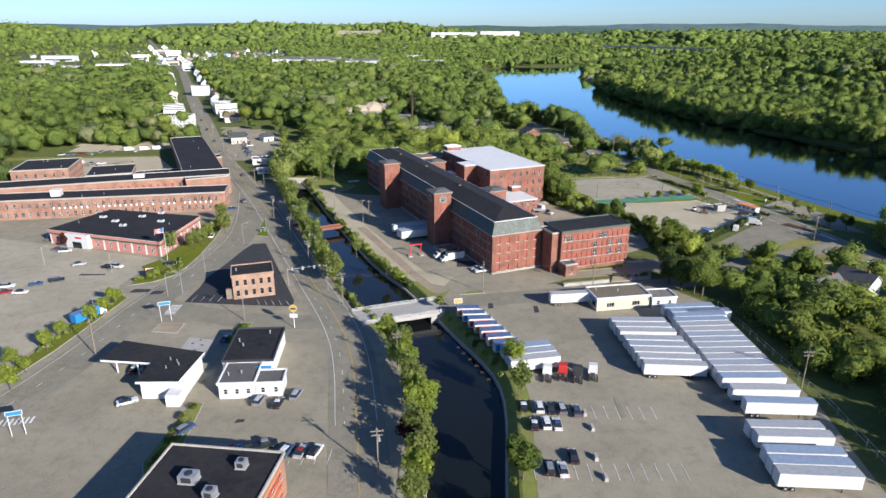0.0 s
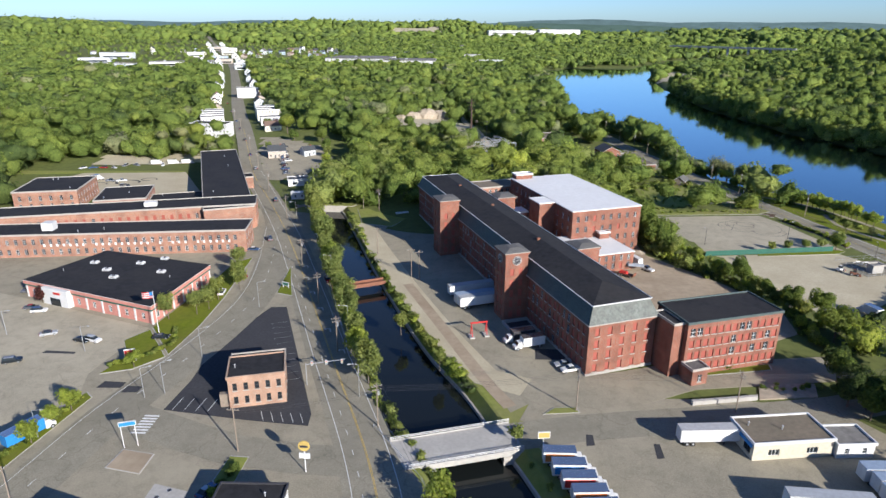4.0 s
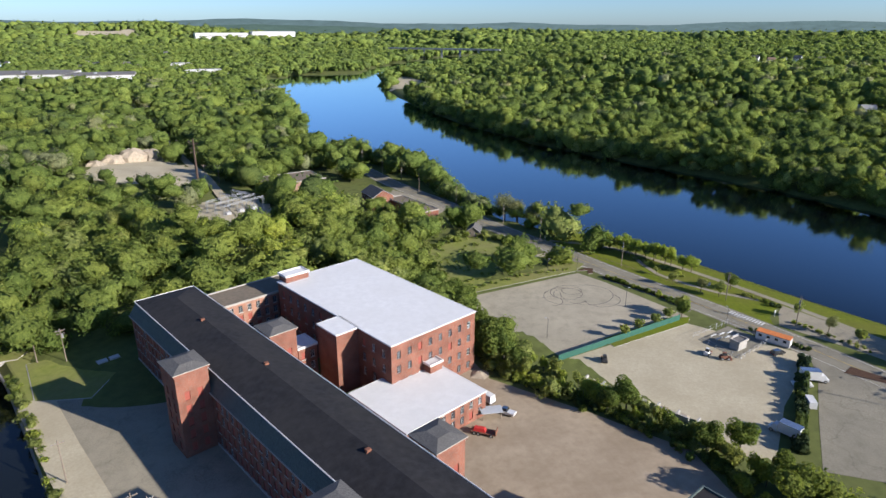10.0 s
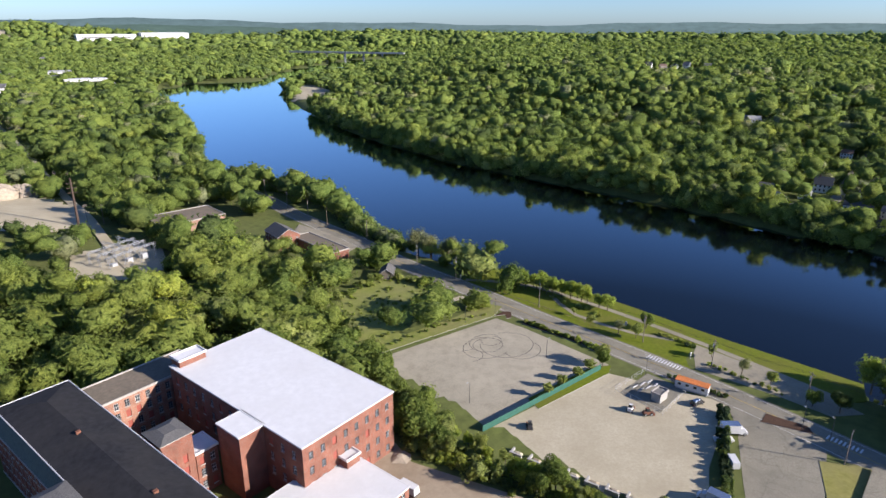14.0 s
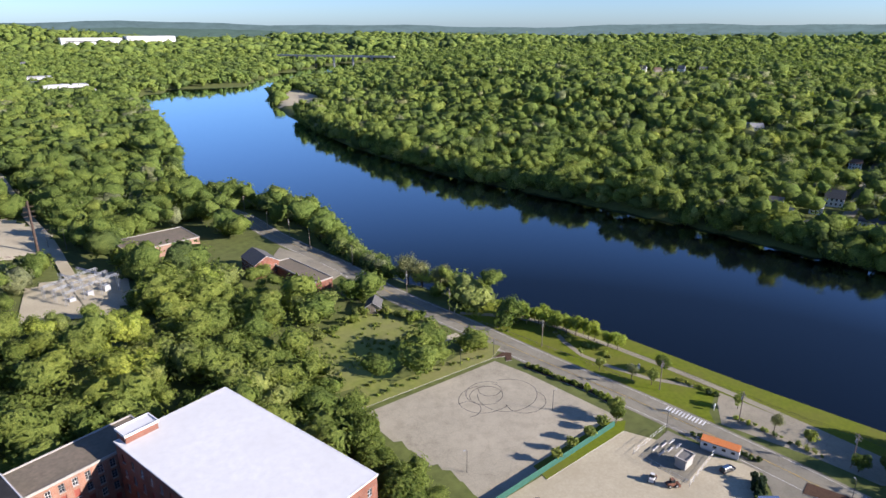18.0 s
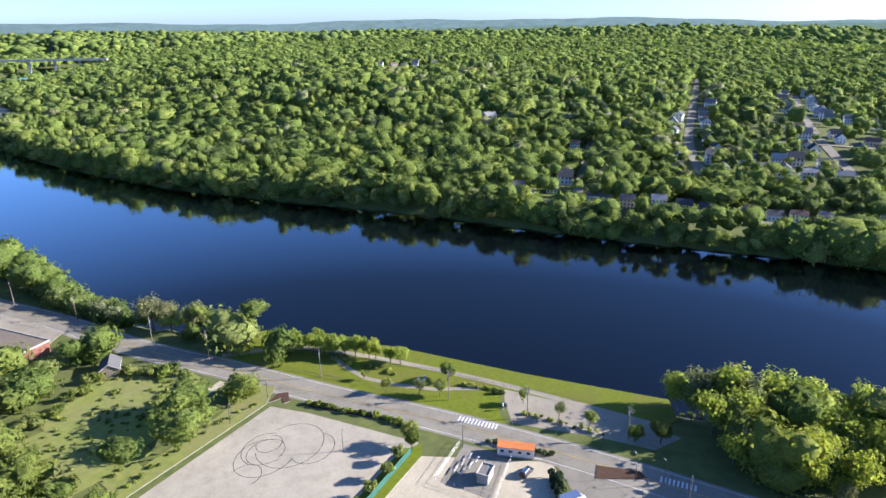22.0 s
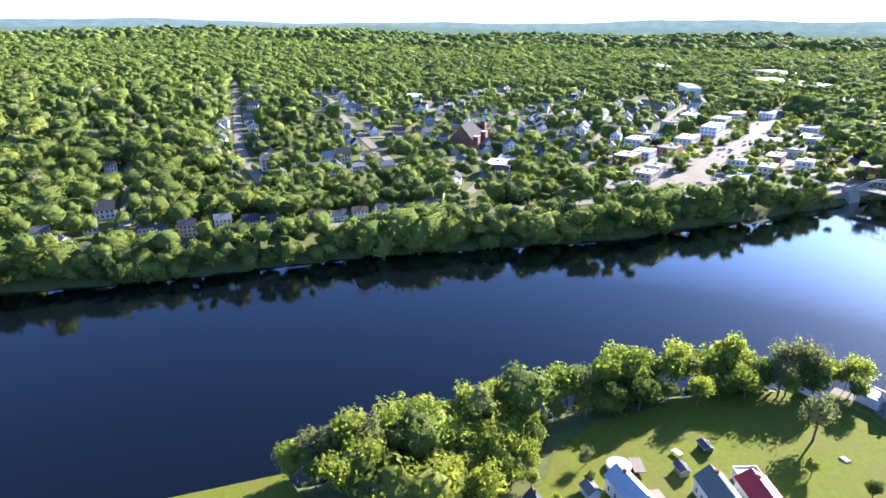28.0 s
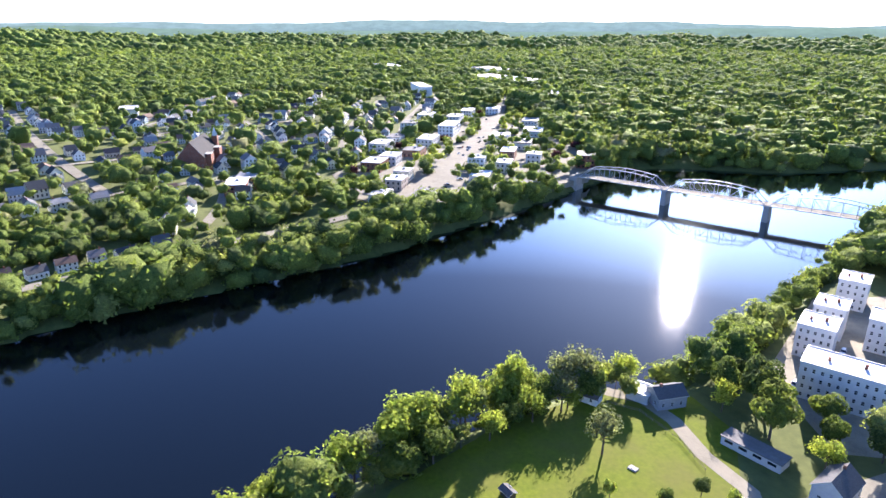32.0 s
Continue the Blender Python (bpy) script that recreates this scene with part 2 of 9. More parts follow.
M["grass"] = rough_mat("mown_grass", (0.0882, 0.118, 0.00672), (0.139, 0.168, 0.0101), 0.7, 0.06, 0.95, wear=(0.126, 0.118, 0.0294), bump=0.6)
M["dry_grass"] = rough_mat("dry_grass", (0.17, 0.165, 0.04), (0.25, 0.235, 0.07), 0.6, 0.06, 0.95, wear=(0.2, 0.175, 0.09), bump=0.6)
M["rough_grass"] = rough_mat("rough_grass", (0.134, 0.168, 0.0294), (0.218, 0.235, 0.0546), 0.5, 0.05, 0.95, wear=(0.185, 0.168, 0.084), bump=0.8)
M["ground"] = rough_mat("woodland_floor", (0.075, 0.09, 0.026), (0.13, 0.15, 0.042), 0.3, 0.02, 0.95, wear=(0.10, 0.11, 0.04), bump=0.8)
M["rock"] = rough_mat("cut_rock", (0.252, 0.21, 0.16), (0.42, 0.361, 0.277), 0.6, 0.1, 0.9, bump=0.8)
M["white"] = plain("white_paint", (0.6, 0.6, 0.59), 0.5, 0, 0.4, 0.12)
M["cream"] = plain("cream_paint", (0.52, 0.48, 0.38), 0.6, 0, 0.3, 0.2)
M["line"] = plain("road_paint", (0.68, 0.68, 0.66), 0.8, 0, 0.3, 0.3)
M["yellow"] = plain("yellow_paint", (0.5, 0.36, 0.10), 0.8)
M["grey"] = plain("grey_paint", (0.35, 0.36, 0.37), 0.5)
M["dark"] = plain("dark_metal", (0.04, 0.04, 0.045), 0.5)
M["steel"] = plain("galvanised_steel", (0.5, 0.51, 0.52), 0.45, 0.6)
M["wood"] = plain("weathered_wood", (0.22, 0.18, 0.14), 0.85)
M["bark"] = rough_mat("bark", (0.09, 0.07, 0.05), (0.17, 0.14, 0.11), 3.0, 0.5, 0.95)
M["red"] = plain("red_paint", (0.48, 0.035, 0.03), 0.5)
M["boarded"] = plain("red_boards", (0.3, 0.078, 0.055), 0.8)
M["pinkwall"] = plain("salmon_panels", (0.50, 0.22, 0.175), 0.7)
M["green"] = plain("green_mesh", (0.028, 0.11, 0.08), 0.8)
M["blue"] = plain("blue_paint", (0.03, 0.20, 0.5), 0.5)
M["orange"] = plain("orange_paint", (0.6, 0.2, 0.05), 0.7)
M["sheet_metal"] = plain("bright_sheet_metal", (0.62, 0.64, 0.66), 0.22, 0.9, 0.5, 0.15)
M["rubber"] = plain("rubber", (0.02, 0.02, 0.02), 0.8)
M["rust"] = plain("rusty_steel", (0.2, 0.085, 0.05), 0.8)
M["brown_steel"] = plain("brown_weathered_steel", (0.085, 0.055, 0.04), 0.8)
M["trailer"] = paint_mat("trailer_roofs", ((0.39, 0.398, 0.406), (0.328, 0.359, 0.406), (0.406, 0.406, 0.406), (0.265, 0.328, 0.421), (0.359, 0.374, 0.39)), 0.45, 0.1)
M["car"] = paint_mat("car_paint", ((0.7, 0.7, 0.7), (0.03, 0.03, 0.035), (0.25, 0.26, 0.28), (0.02, 0.025, 0.03), (0.42, 0.43, 0.44), (0.3, 0.03, 0.03), (0.05, 0.09, 0.18), (0.75, 0.75, 0.74), (0.12, 0.12, 0.13)), 0.25, 0.2, 0.5)
M["glass"], _nt, _b = mat_base("window_glass", 0.08, 0, 0.6)
_b.inputs["Base Color"].default_value = (0.02, 0.024, 0.028, 1)
M["mulch"] = rough_mat("mulch", (0.05, 0.03, 0.02), (0.1, 0.06, 0.04), 2.0, 0.3, 0.95)
LEAF = [leaf_mat("maple_leaves", (0.105, 0.155, 0.036), (0.205, 0.265, 0.066), 0.42),
        leaf_mat("oak_leaves", (0.15, 0.2, 0.044), (0.26, 0.315, 0.078), 0.44),
        leaf_mat("ash_leaves", (0.068, 0.104, 0.036), (0.14, 0.185, 0.058), 0.36),
        leaf_mat("birch_leaves", (0.215, 0.26, 0.078), (0.34, 0.385, 0.118), 0.46)]
LEAF_YOUNG = leaf_mat("young_leaves", (0.26, 0.33, 0.06), (0.45, 0.51, 0.11), 0.52)
LEAF_GREY = leaf_mat("budding_twigs", (0.18, 0.2, 0.105), (0.3, 0.315, 0.16), 0.44)
M['green_roof'] = rough_mat('green_shingle', (0.10, 0.12, 0.105), (0.17, 0.19, 0.165), 2.0, 0.2, 0.9)
M['pale_roof'] = rough_mat('pale_blue_metal', (0.34, 0.37, 0.40), (0.44, 0.47, 0.5), 1.0, 0.2, 0.5)
LEAF_FIR = leaf_mat("fir_needles", (0.035, 0.056, 0.028), (0.07, 0.1, 0.045), 0.12)
LEAF_RED = leaf_mat("copper_leaves", (0.06, 0.025, 0.022), (0.12, 0.045, 0.04), 0.2)

# the river: dark peaty water with fine ripples
M["water"], _nt, _b = mat_base("river_water", 0.03, 0, 0.5)
_b.inputs["Base Color"].default_value = (0.002, 0.0035, 0.005, 1)
_b.inputs["IOR"].default_value = 1.33
bumped(_nt, _b, mix(_nt, "MIX", 0.5, noise_tex(_nt, 1.5, 3.0), noise_tex(_nt, 0.5, 3.0)), 0.14, 0.12)
# extra faintly blue gloss at low angles, added so far water mirrors more sky
_lw = node(_nt, "ShaderNodeLayerWeight", Blend=0.5)
_gl = node(_nt, "ShaderNodeBsdfGlossy", Roughness=0.03)
_gl.inputs["Color"].default_value = (0.8, 0.93, 1, 1)
_mx = _nt.nodes.new("ShaderNodeMixShader")
_nt.links.new(ramp(_nt, _lw.outputs["Facing"], ((0.62, (0, 0, 0)), (0.92, (0.75, 0.75, 0.75)))), _mx.inputs[0])
_nt.links.new(_b.inputs["Normal"].links[0].from_socket, _gl.inputs["Normal"])
_nt.links.new(_b.outputs[0], _mx.inputs[1])
_nt.links.new(_gl.outputs[0], _mx.inputs[2])
_nt.links.new(_mx.outputs[0], _nt.nodes["Material Output"].inputs["Surface"])
M["canal"], _nt, _b = mat_base("canal_water", 0.05, 0, 0.5)
_b.inputs["Base Color"].default_value = (0.008, 0.010, 0.010, 1)
_b.inputs["IOR"].default_value = 1.33
bumped(_nt, _b, noise_tex(_nt, 1.2, 3.0), 0.02, 0.1)


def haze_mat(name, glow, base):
    """Far ridges: distance haze is put into their colour as a soft glow."""
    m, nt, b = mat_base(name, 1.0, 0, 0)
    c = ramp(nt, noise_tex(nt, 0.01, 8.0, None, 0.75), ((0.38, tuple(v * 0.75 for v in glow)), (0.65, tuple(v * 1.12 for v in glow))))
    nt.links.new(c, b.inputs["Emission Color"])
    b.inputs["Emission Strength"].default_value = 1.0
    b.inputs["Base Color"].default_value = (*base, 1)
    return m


# haze as emitted colour, bluer for each ridge farther back
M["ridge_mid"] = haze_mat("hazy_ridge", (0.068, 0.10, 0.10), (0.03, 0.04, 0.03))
M["ridge_near"] = haze_mat("hazed_wooded_ridge", (0.05, 0.075, 0.062), (0.03, 0.045, 0.03))
M["ridge_far"] = haze_mat("hazed_blue_ridge", (0.10, 0.145, 0.185), (0.02, 0.025, 0.03))
M["roof_brown"] = rough_mat("gravelled_roof", (0.143, 0.118, 0.0882), (0.21, 0.172, 0.13), 1.0, 0.1, 0.95, wear=(0.126, 0.113, 0.084))
# ---- building blocks ----
class Shape:
    """Gathers vertices and faces, each face with a material."""

    def __init__(self):
        self.v, self.f, self.m, self.mats = [], [], [], []

    def mat(self, name):
        m = M[name] if isinstance(name, str) else name
        if m not in self.mats:
            self.mats.append(m)
        return self.mats.index(m)

    def face(self, pts, mat):
        n = len(self.v)
        self.v += [tuple(p) for p in pts]
        self.f.append(tuple(range(n, n + len(pts))))
        self.m.append(self.mat(mat))

    def box(self, x0, y0, z0, x1, y1, z1, mat, top=None, taper=0.0):
        n, t = len(self.v), taper
        self.v += [(x0, y0, z0), (x1, y0, z0), (x1, y1, z0), (x0, y1, z0),
                   (x0 + t, y0 + t, z1), (x1 - t, y0 + t, z1), (x1 - t, y1 - t, z1), (x0 + t, y1 - t, z1)]
        k = self.mat(mat)
        for q in ((0, 3, 2, 1), (0, 1, 5, 4), (1, 2, 6, 5), (2, 3, 7, 6), (3, 0, 4, 7)):
            self.f.append(tuple(n + i for i in q))
            self.m.append(k)
        self.f.append((n + 4, n + 5, n + 6, n + 7))
        self.m.append(self.mat(top) if top else k)
        return self

    def prism(self, poly, z0, z1, mat, top=None):
        n, c = len(self.v), len(poly)
        if sum(poly[i][0] * poly[(i + 1) % c][1] - poly[(i + 1) % c][0] * poly[i][1] for i in range(c)) < 0:
            poly = poly[::-1]
        self.v += [(x, y, z0) for x, y in poly] + [(x, y, z1) for x, y in poly]
        k = self.mat(mat)
        for i in range(c):
            j = (i + 1) % c
            self.f.append((n + i, n + j, n + c + j, n + c + i))
            self.m.append(k)
        self.f.append(tuple(n + c + i for i in range(c)))
        self.m.append(self.mat(top) if top else k)
        return self

    def tube(self, a, b, r0, r1, mat, sides=6):
        a, b = Vector(a), Vector(b)
        q = (b - a).to_track_quat("Z", "Y")
        n, k = len(self.v), self.mat(mat)
        for p, r in ((a, r0), (b, r1)):
            for i in range(sides):
                w = 2 * math.pi * i / sides
                self.v.append(tuple(p + q @ Vector((r * math.cos(w), r * math.sin(w), 0))))
        for i in range(sides):
            j = (i + 1) % sides
            self.f.append((n + i, n + j, n + sides + j, n + sides + i))
            self.m.append(k)
        self.f.append(tuple(n + sides + i for i in range(sides)))
        self.m.append(k)
        self.f.append(tuple(n + i for i in reversed(range(sides))))
        self.m.append(k)
        return self

    def hose(self, pts, r, mat, sides=3):
        """One bent tube through all the points."""
        pts = [Vector(p) for p in pts]
        n, k = len(self.v), self.mat(mat)
        for i, p in enumerate(pts):
            q = (pts[min(i + 1, len(pts) - 1)] - pts[max(i - 1, 0)]).to_track_quat("Z", "Y")
            self.v += [tuple(p + q @ Vector((r * math.cos(2 * math.pi * j / sides), r * math.sin(2 * math.pi * j / sides), 0))) for j in range(sides)]
        for i in range(len(pts) - 1):
            for j in range(sides):
                a, b = n + i * sides + j, n + i * sides + (j + 1) % sides
                self.f.append((a, b, b + sides, a + sides))
                self.m.append(k)
        return self

    def facade(self, p0, p1, z0, z1, cols, rows, mat, deep=0.22):
        """A wall from p0 to p1 (its outside to the right of that way) with openings at each column and row."""
        p0, p1 = Vector((*p0, 0)), Vector((*p1, 0))
        way = (p1 - p0).normalized()
        inward = Vector((-way.y, way.x, 0)) * deep
        length = (p1 - p0).length
        ss = [0.0] + [s for c in cols for s in c] + [length]
        zz = [z0] + [z for r in rows for z in r] + [z1]

        def at(s, z, off=None):
            p = p0 + way * s
            if off is not None:
                p = p + off
            return (p.x, p.y, z)

        for i in range(len(ss) - 1):
            for j in range(len(zz) - 1):
                a, b, c, d = ss[i], ss[i + 1], zz[j], zz[j + 1]
                if b - a < 1e-4 or d - c < 1e-4:
                    continue
                if i % 2 and j % 2:
                    self.face((at(a, c), at(a, c, inward), at(a, d, inward), at(a, d)), mat)
                    self.face((at(b, c), at(b, d), at(b, d, inward), at(b, c, inward)), mat)
                    self.face((at(a, c), at(b, c), at(b, c, inward), at(a, c, inward)), mat)
                    self.face((at(a, d), at(a, d, inward), at(b, d, inward), at(b, d)), mat)
                else:
                    self.face((at(a, c), at(b, c), at(b, d), at(a, d)), mat)
        return self

    def mesh(self, name):
        me = bpy.data.meshes.new(name)
        me.from_pydata(self.v, [], self.f)
        for m in self.mats:
            me.materials.append(m)
        me.polygons.foreach_set("material_index", self.m)
        me.update()
        return me


def part(name, shape, parent=None, label="", at=None):
    me = shape.mesh(name) if isinstance(shape, Shape) else shape
    ob = new(name, me)
    if parent is not None:
        ob.parent = parent
    if at is not None:
        ob.matrix_basis = at
    return tagged(ob, label)


def thing(name, label, category, at=None, group="", kind=""):
    ob = new(name)
    ob.empty_display_size = 0.5
    if at is not None:
        ob.matrix_basis = at
    return tagged(ob, label, category, group, kind)


def structure(name, shape, label, category="ground"):
    return tagged(new(name, shape.mesh(name)), label, category, "", "structure")


def spaced(length, n, width, margin=0.0):
    """n openings of one width, evenly spaced along a wall."""
    step = (length - 2 * margin) / n
    return [(margin + step * (i + 0.5) - width / 2, margin + step * (i + 0.5) + width / 2) for i in range(n)]


def welded(me):
    """Joins the vertices that coincide, so that a part is one connected piece."""
    bm = bmesh.new()
    bm.from_mesh(me)
    bmesh.ops.remove_doubles(bm, verts=bm.verts, dist=0.002)
    bm.to_mesh(me)
    bm.free()
    return me


def window_mesh(name, w, h, pane="glass", frame="white", sill="granite", bars=(1, 1), rail=0.08):
    """A window in the plane y = 0, looking to -y, its lower middle at the origin: one piece of frame and panes, and a sill with lintel."""
    s = Shape()
    nx_, nz_ = bars[0] + 1, bars[1] + 1
    cols = [(rail + (w - rail) * i / nx_, (w - rail) * (i + 1) / nx_) for i in range(nx_)]
    rows = [(rail + (h - rail) * i / nz_, (h - rail) * (i + 1) / nz_) for i in range(nz_)]
    s.facade((-w / 2, -0.03), (w / 2, -0.03), 0, h, cols, rows, frame, 0.07)
    for c0, c1 in cols:
        for r0, r1 in rows:
            s.face(((c0 - w / 2, 0.04, r0), (c1 - w / 2, 0.04, r0), (c1 - w / 2, 0.04, r1), (c0 - w / 2, 0.04, r1)), pane)
    out = [welded(s.mesh(name))]
    if sill:
        out.append(Shape().box(-w / 2 - 0.1, -0.32, -0.18, w / 2 + 0.1, -0.12, 0.0, sill).mesh("sill"))
    return out


def put_windows(parent, me, p0, p1, cols, rows, deep=0.18, name="window", plain_win=False):
    """One window object in each opening of a facade, with pane, sill and lintel as its parts."""
    p0, p1 = Vector((*p0, 0)), Vector((*p1, 0))
    way = (p1 - p0).normalized()
    inward = Vector((-way.y, way.x, 0))
    turn = math.degrees(math.atan2(way.y, way.x))
    for r in rows:
        for c in cols:
            p = p0 + way * (c[0] + c[1]) / 2 + inward * deep
            meshes = random.choice(me) if isinstance(me[0], (list, tuple)) else me
            m = pose(p.x, p.y, r[0], 0, 0, turn)
            win = part(name, meshes[0], parent, "", m)
            if parent.parent is None and not plain_win and len(meshes) > 1:
                part("sill", meshes[1], win)


def smooth(a, b, x):
    t = np.clip((x - a) / (b - a), 0, 1)
    return t * t * (3 - 2 * t)


def inside(poly, x, y):
    """Which of the points lie in a polygon."""
    x, y = np.asarray(x, float), np.asarray(y, float)
    hit = np.zeros(np.broadcast(x, y).shape, bool)
    for (x0, y0), (x1, y1) in zip(poly, poly[1:] + poly[:1]):
        if y0 != y1:
            hit ^= ((y0 > y) != (y1 > y)) & (x < (x1 - x0) * (y - y0) / (y1 - y0) + x0)
    return hit


def away(line, x, y, closed=False):
    """Distance to a polyline."""
    x, y = np.asarray(x, float), np.asarray(y, float)
    d = np.full(np.broadcast(x, y).shape, 1e9)
    for (x0, y0), (x1, y1) in zip(line, line[1:] + (line[:1] if closed else [])):
        dx, dy = x1 - x0, y1 - y0
        t = np.clip(((x - x0) * dx + (y - y0) * dy) / (dx * dx + dy * dy + 1e-9), 0, 1)
        d = np.minimum(d, np.hypot(x - x0 - t * dx, y - y0 - t * dy))
    return d


def bumps(x, y, size, seed=0):
    """Smooth rolling values from -1 to 1."""
    k = 2 * math.pi / size
    s = seed * 1.7
    return (np.sin(k * x + 1.3 * np.sin(k * 0.7 * y + s) + s) + np.sin(k * 0.9 * y + 1.1 * np.sin(k * 0.8 * x - s) + 2 * s)
            + np.sin(k * 0.6 * (x + y) + 3 * s)) / 3


def offset_line(line, d):
    """The polyline shifted to its left by d."""
    out = []
    for i, p in enumerate(line):
        a, b = line[max(i - 1, 0)], line[min(i + 1, len(line) - 1)]
        dx, dy = b[0] - a[0], b[1] - a[1]
        n = math.hypot(dx, dy)
        out.append((p[0] - dy / n * d, p[1] + dx / n * d))
    return out


def resample(line, step):
    """A smooth run of points along a polyline (Catmull-Rom)."""
    out, pts = [], [line[0]] + list(line) + [line[-1]]
    for i in range(1, len(pts) - 2):
        p0, p1, p2, p3 = (np.array(q, float) for q in pts[i - 1:i + 3])
        n = max(1, int(np.linalg.norm(p2 - p1) / step))
        for k in range(n):
            t = k / n
            out.append(tuple(0.5 * (2 * p1 + (p2 - p0) * t + (2 * p0 - 5 * p1 + 4 * p2 - p3) * t * t + (3 * p1 - p0 - 3 * p2 + p3) * t ** 3)))
    out.append(tuple(line[-1]))
    return out


def ribbon(s, a, b, za, zb, mat, skip=None):
    """Quads between two lines of the same number of points."""
    for i in range(len(a) - 1):
        if skip and skip(i):
            continue
        z = [h[j] if isinstance(h, (list, tuple, np.ndarray)) else h for h, j in ((za, i), (zb, i), (zb, i + 1), (za, i + 1))]
        s.face(((*a[i], z[0]), (*b[i], z[1]), (*b[i + 1], z[2]), (*a[i + 1], z[3])), mat)
# ---- the lie of the land ----
WATER, CANAL_WATER = -6.0, -3.0
NEAR_SHORE = [(860, 2290), (660, 2130), (480, 1900), (350, 1700), (302, 1566), (224, 1540), (148, 1514), (83, 1420), (62, 1310), (78, 1060), (73, 857), (67, 780), (61, 716), (73, 648), (94, 616), (112, 590), (121, 550), (120, 500), (126, 462), (152, 410),
              (172, 360), (186, 313), (201, 267), (217, 235), (229, 205), (243, 165), (249, 125), (241, 88), (241, 72), (250, 38),
              (270, -20), (300, -105), (335, -200), (325, -300), (255, -430), (60, -620)]
FAR_SHORE = [(180, -760), (360, -500), (425, -390), (438, -330), (455, -250), (505, -182), (520, -140), (478, -58), (443, 22), (422, 80), (404, 112),
             (393, 155), (384, 208), (374, 262), (358, 308), (345, 345), (333, 388), (322, 440), (307, 494), (282, 565), (260, 628), (245, 700),
             (234, 785), (231, 870), (233, 960), (238, 1060), (250, 1164), (283, 1330), (330, 1440), (430, 1580), (580, 1740), (740, 1940), (950, 2160)]
RIVER = NEAR_SHORE + FAR_SHORE
CANAL_W = [(-5, 20), (-5, 60), (-3, 98), (-5, 134), (-16, 166), (-29, 183), (-36.5, 203), (-42, 216), (-64, 275), (-90, 345), (-97, 357)]
CANAL_E = [(7, 20), (9, 60), (12, 98), (14, 136), (3, 164), (-5, 181), (-13, 198), (-27, 223), (-50, 276), (-77, 345), (-83, 357)]
CANAL = CANAL_W + CANAL_E[::-1]
STREET = [(-6, -40), (-11, 60), (-19, 118), (-28, 160), (-52, 216), (-91, 304), (-123, 368), (-152, 424), (-205, 545), (-264, 681), (-380, 960), (-517, 1281), (-666, 1597), (-1000, 2300), (-1500, 3300)]
DIAGONAL = [(-160, -10), (-113, 84), (-101, 122), (-96, 148), (-93, 180), (-87, 210), (-84, 242), (-89, 275), (-102, 322)]
RIVER_ROAD = [(20, 860), (44, 770), (49, 717), (57, 655), (70, 614), (80, 586), (86, 547), (94, 513), (103, 480), (108, 452), (115, 422), (123, 397), (134, 356), (146, 317), (155, 281), (161, 250), (166, 222), (174, 182), (172, 100), (160, -60)]


DOWNTOWN = [(452, 96), (500, 112), (570, 108), (620, 60), (670, 8), (760, -75), (850, -150), (800, -215), (690, -150), (600, -135), (520, -108), (484, -70), (462, 0), (446, 60)]


def height(x, y):
    """Height of the ground sheet at the given places."""
    x, y = np.asarray(x, float), np.asarray(y, float)
    wet = inside(RIVER, x, y)
    d = away(RIVER, x, y, True)
    east = x + 0.0 * y > np.interp(y, [-760, -250, 0, 270, 500, 900, 1300, 1500, 1700, 2300], [330, 400, 345, 285, 195, 140, 170, 300, 440, 930])
    # the mill side: a flat terrace, a step down to the river road, hills to the north
    near = -1.0 * (1 - smooth(104, 120, d)) + 6.0 * smooth(430, 560, y - 0.1 * x) * smooth(-40, -150, x)
    near = near + 5 * np.exp(-(((x + 32) / 36) ** 2 + ((y - 445) / 60) ** 2)) + 7 * np.exp(-(((x + 90) / 70) ** 2 + ((y - 560) / 60) ** 2))
    near = near - 5.0 * (1 - smooth(1, 13, d))
    # the far side: a bench with the shore road, then the wooded hill
    top = np.interp(y, [-600, -100, 100, 213, 400, 572, 800, 1300, 2500], [8, 5, 6, 8, 15, 25, 36, 40, 20])
    far = -6 + 5 * smooth(0, 14, d) + top * smooth(45, 380, d) + 3 * bumps(x, y, 300, 2) * smooth(60, 250, d)
    town = np.where(inside(DOWNTOWN, x, y), 1.0, smooth(70, 0, away(DOWNTOWN, x, y, True)))
    far = far * (1 - town) + 1.5 * town - 6.5 * town * (1 - smooth(0, 12, d))
    h = np.where(east, far, near)
    r = np.hypot(x - 20, y - 200)
    roll = 12 * bumps(x, y, 900, 1) + 8 * bumps(x, y, 430, 3)
    h = h + smooth(1200, 4300, r) * (12 + 0.9 * roll) * (0.55 + 0.45 * smooth(20, 600, d)) + 62 * np.exp(-(((x + 750) / 1000) ** 2 + ((y - 3900) / 520) ** 2)) + 55 * np.exp(-(((x + 1750) / 480) ** 2 + ((y - 2500) / 520) ** 2)) + smooth(800, 1800, r) * 0.5 * roll * smooth(40, 400, d)
    return np.where(wet, -9.5 - 0 * x, h)


def ground_z(x, y):
    return float(height(np.array([x]), np.array([y]))[0])


def stretched(lo, hi, step, end_lo, end_hi):
    core = list(np.arange(lo, hi + step, step))
    up, s = [core[-1]], step
    while up[-1] < end_hi:
        s *= 1.09
        up.append(up[-1] + s)
    dn, s = [core[0]], step
    while dn[-1] > end_lo:
        s *= 1.09
        dn.append(dn[-1] - s)
    return np.array(dn[:0:-1] + core + up[1:])


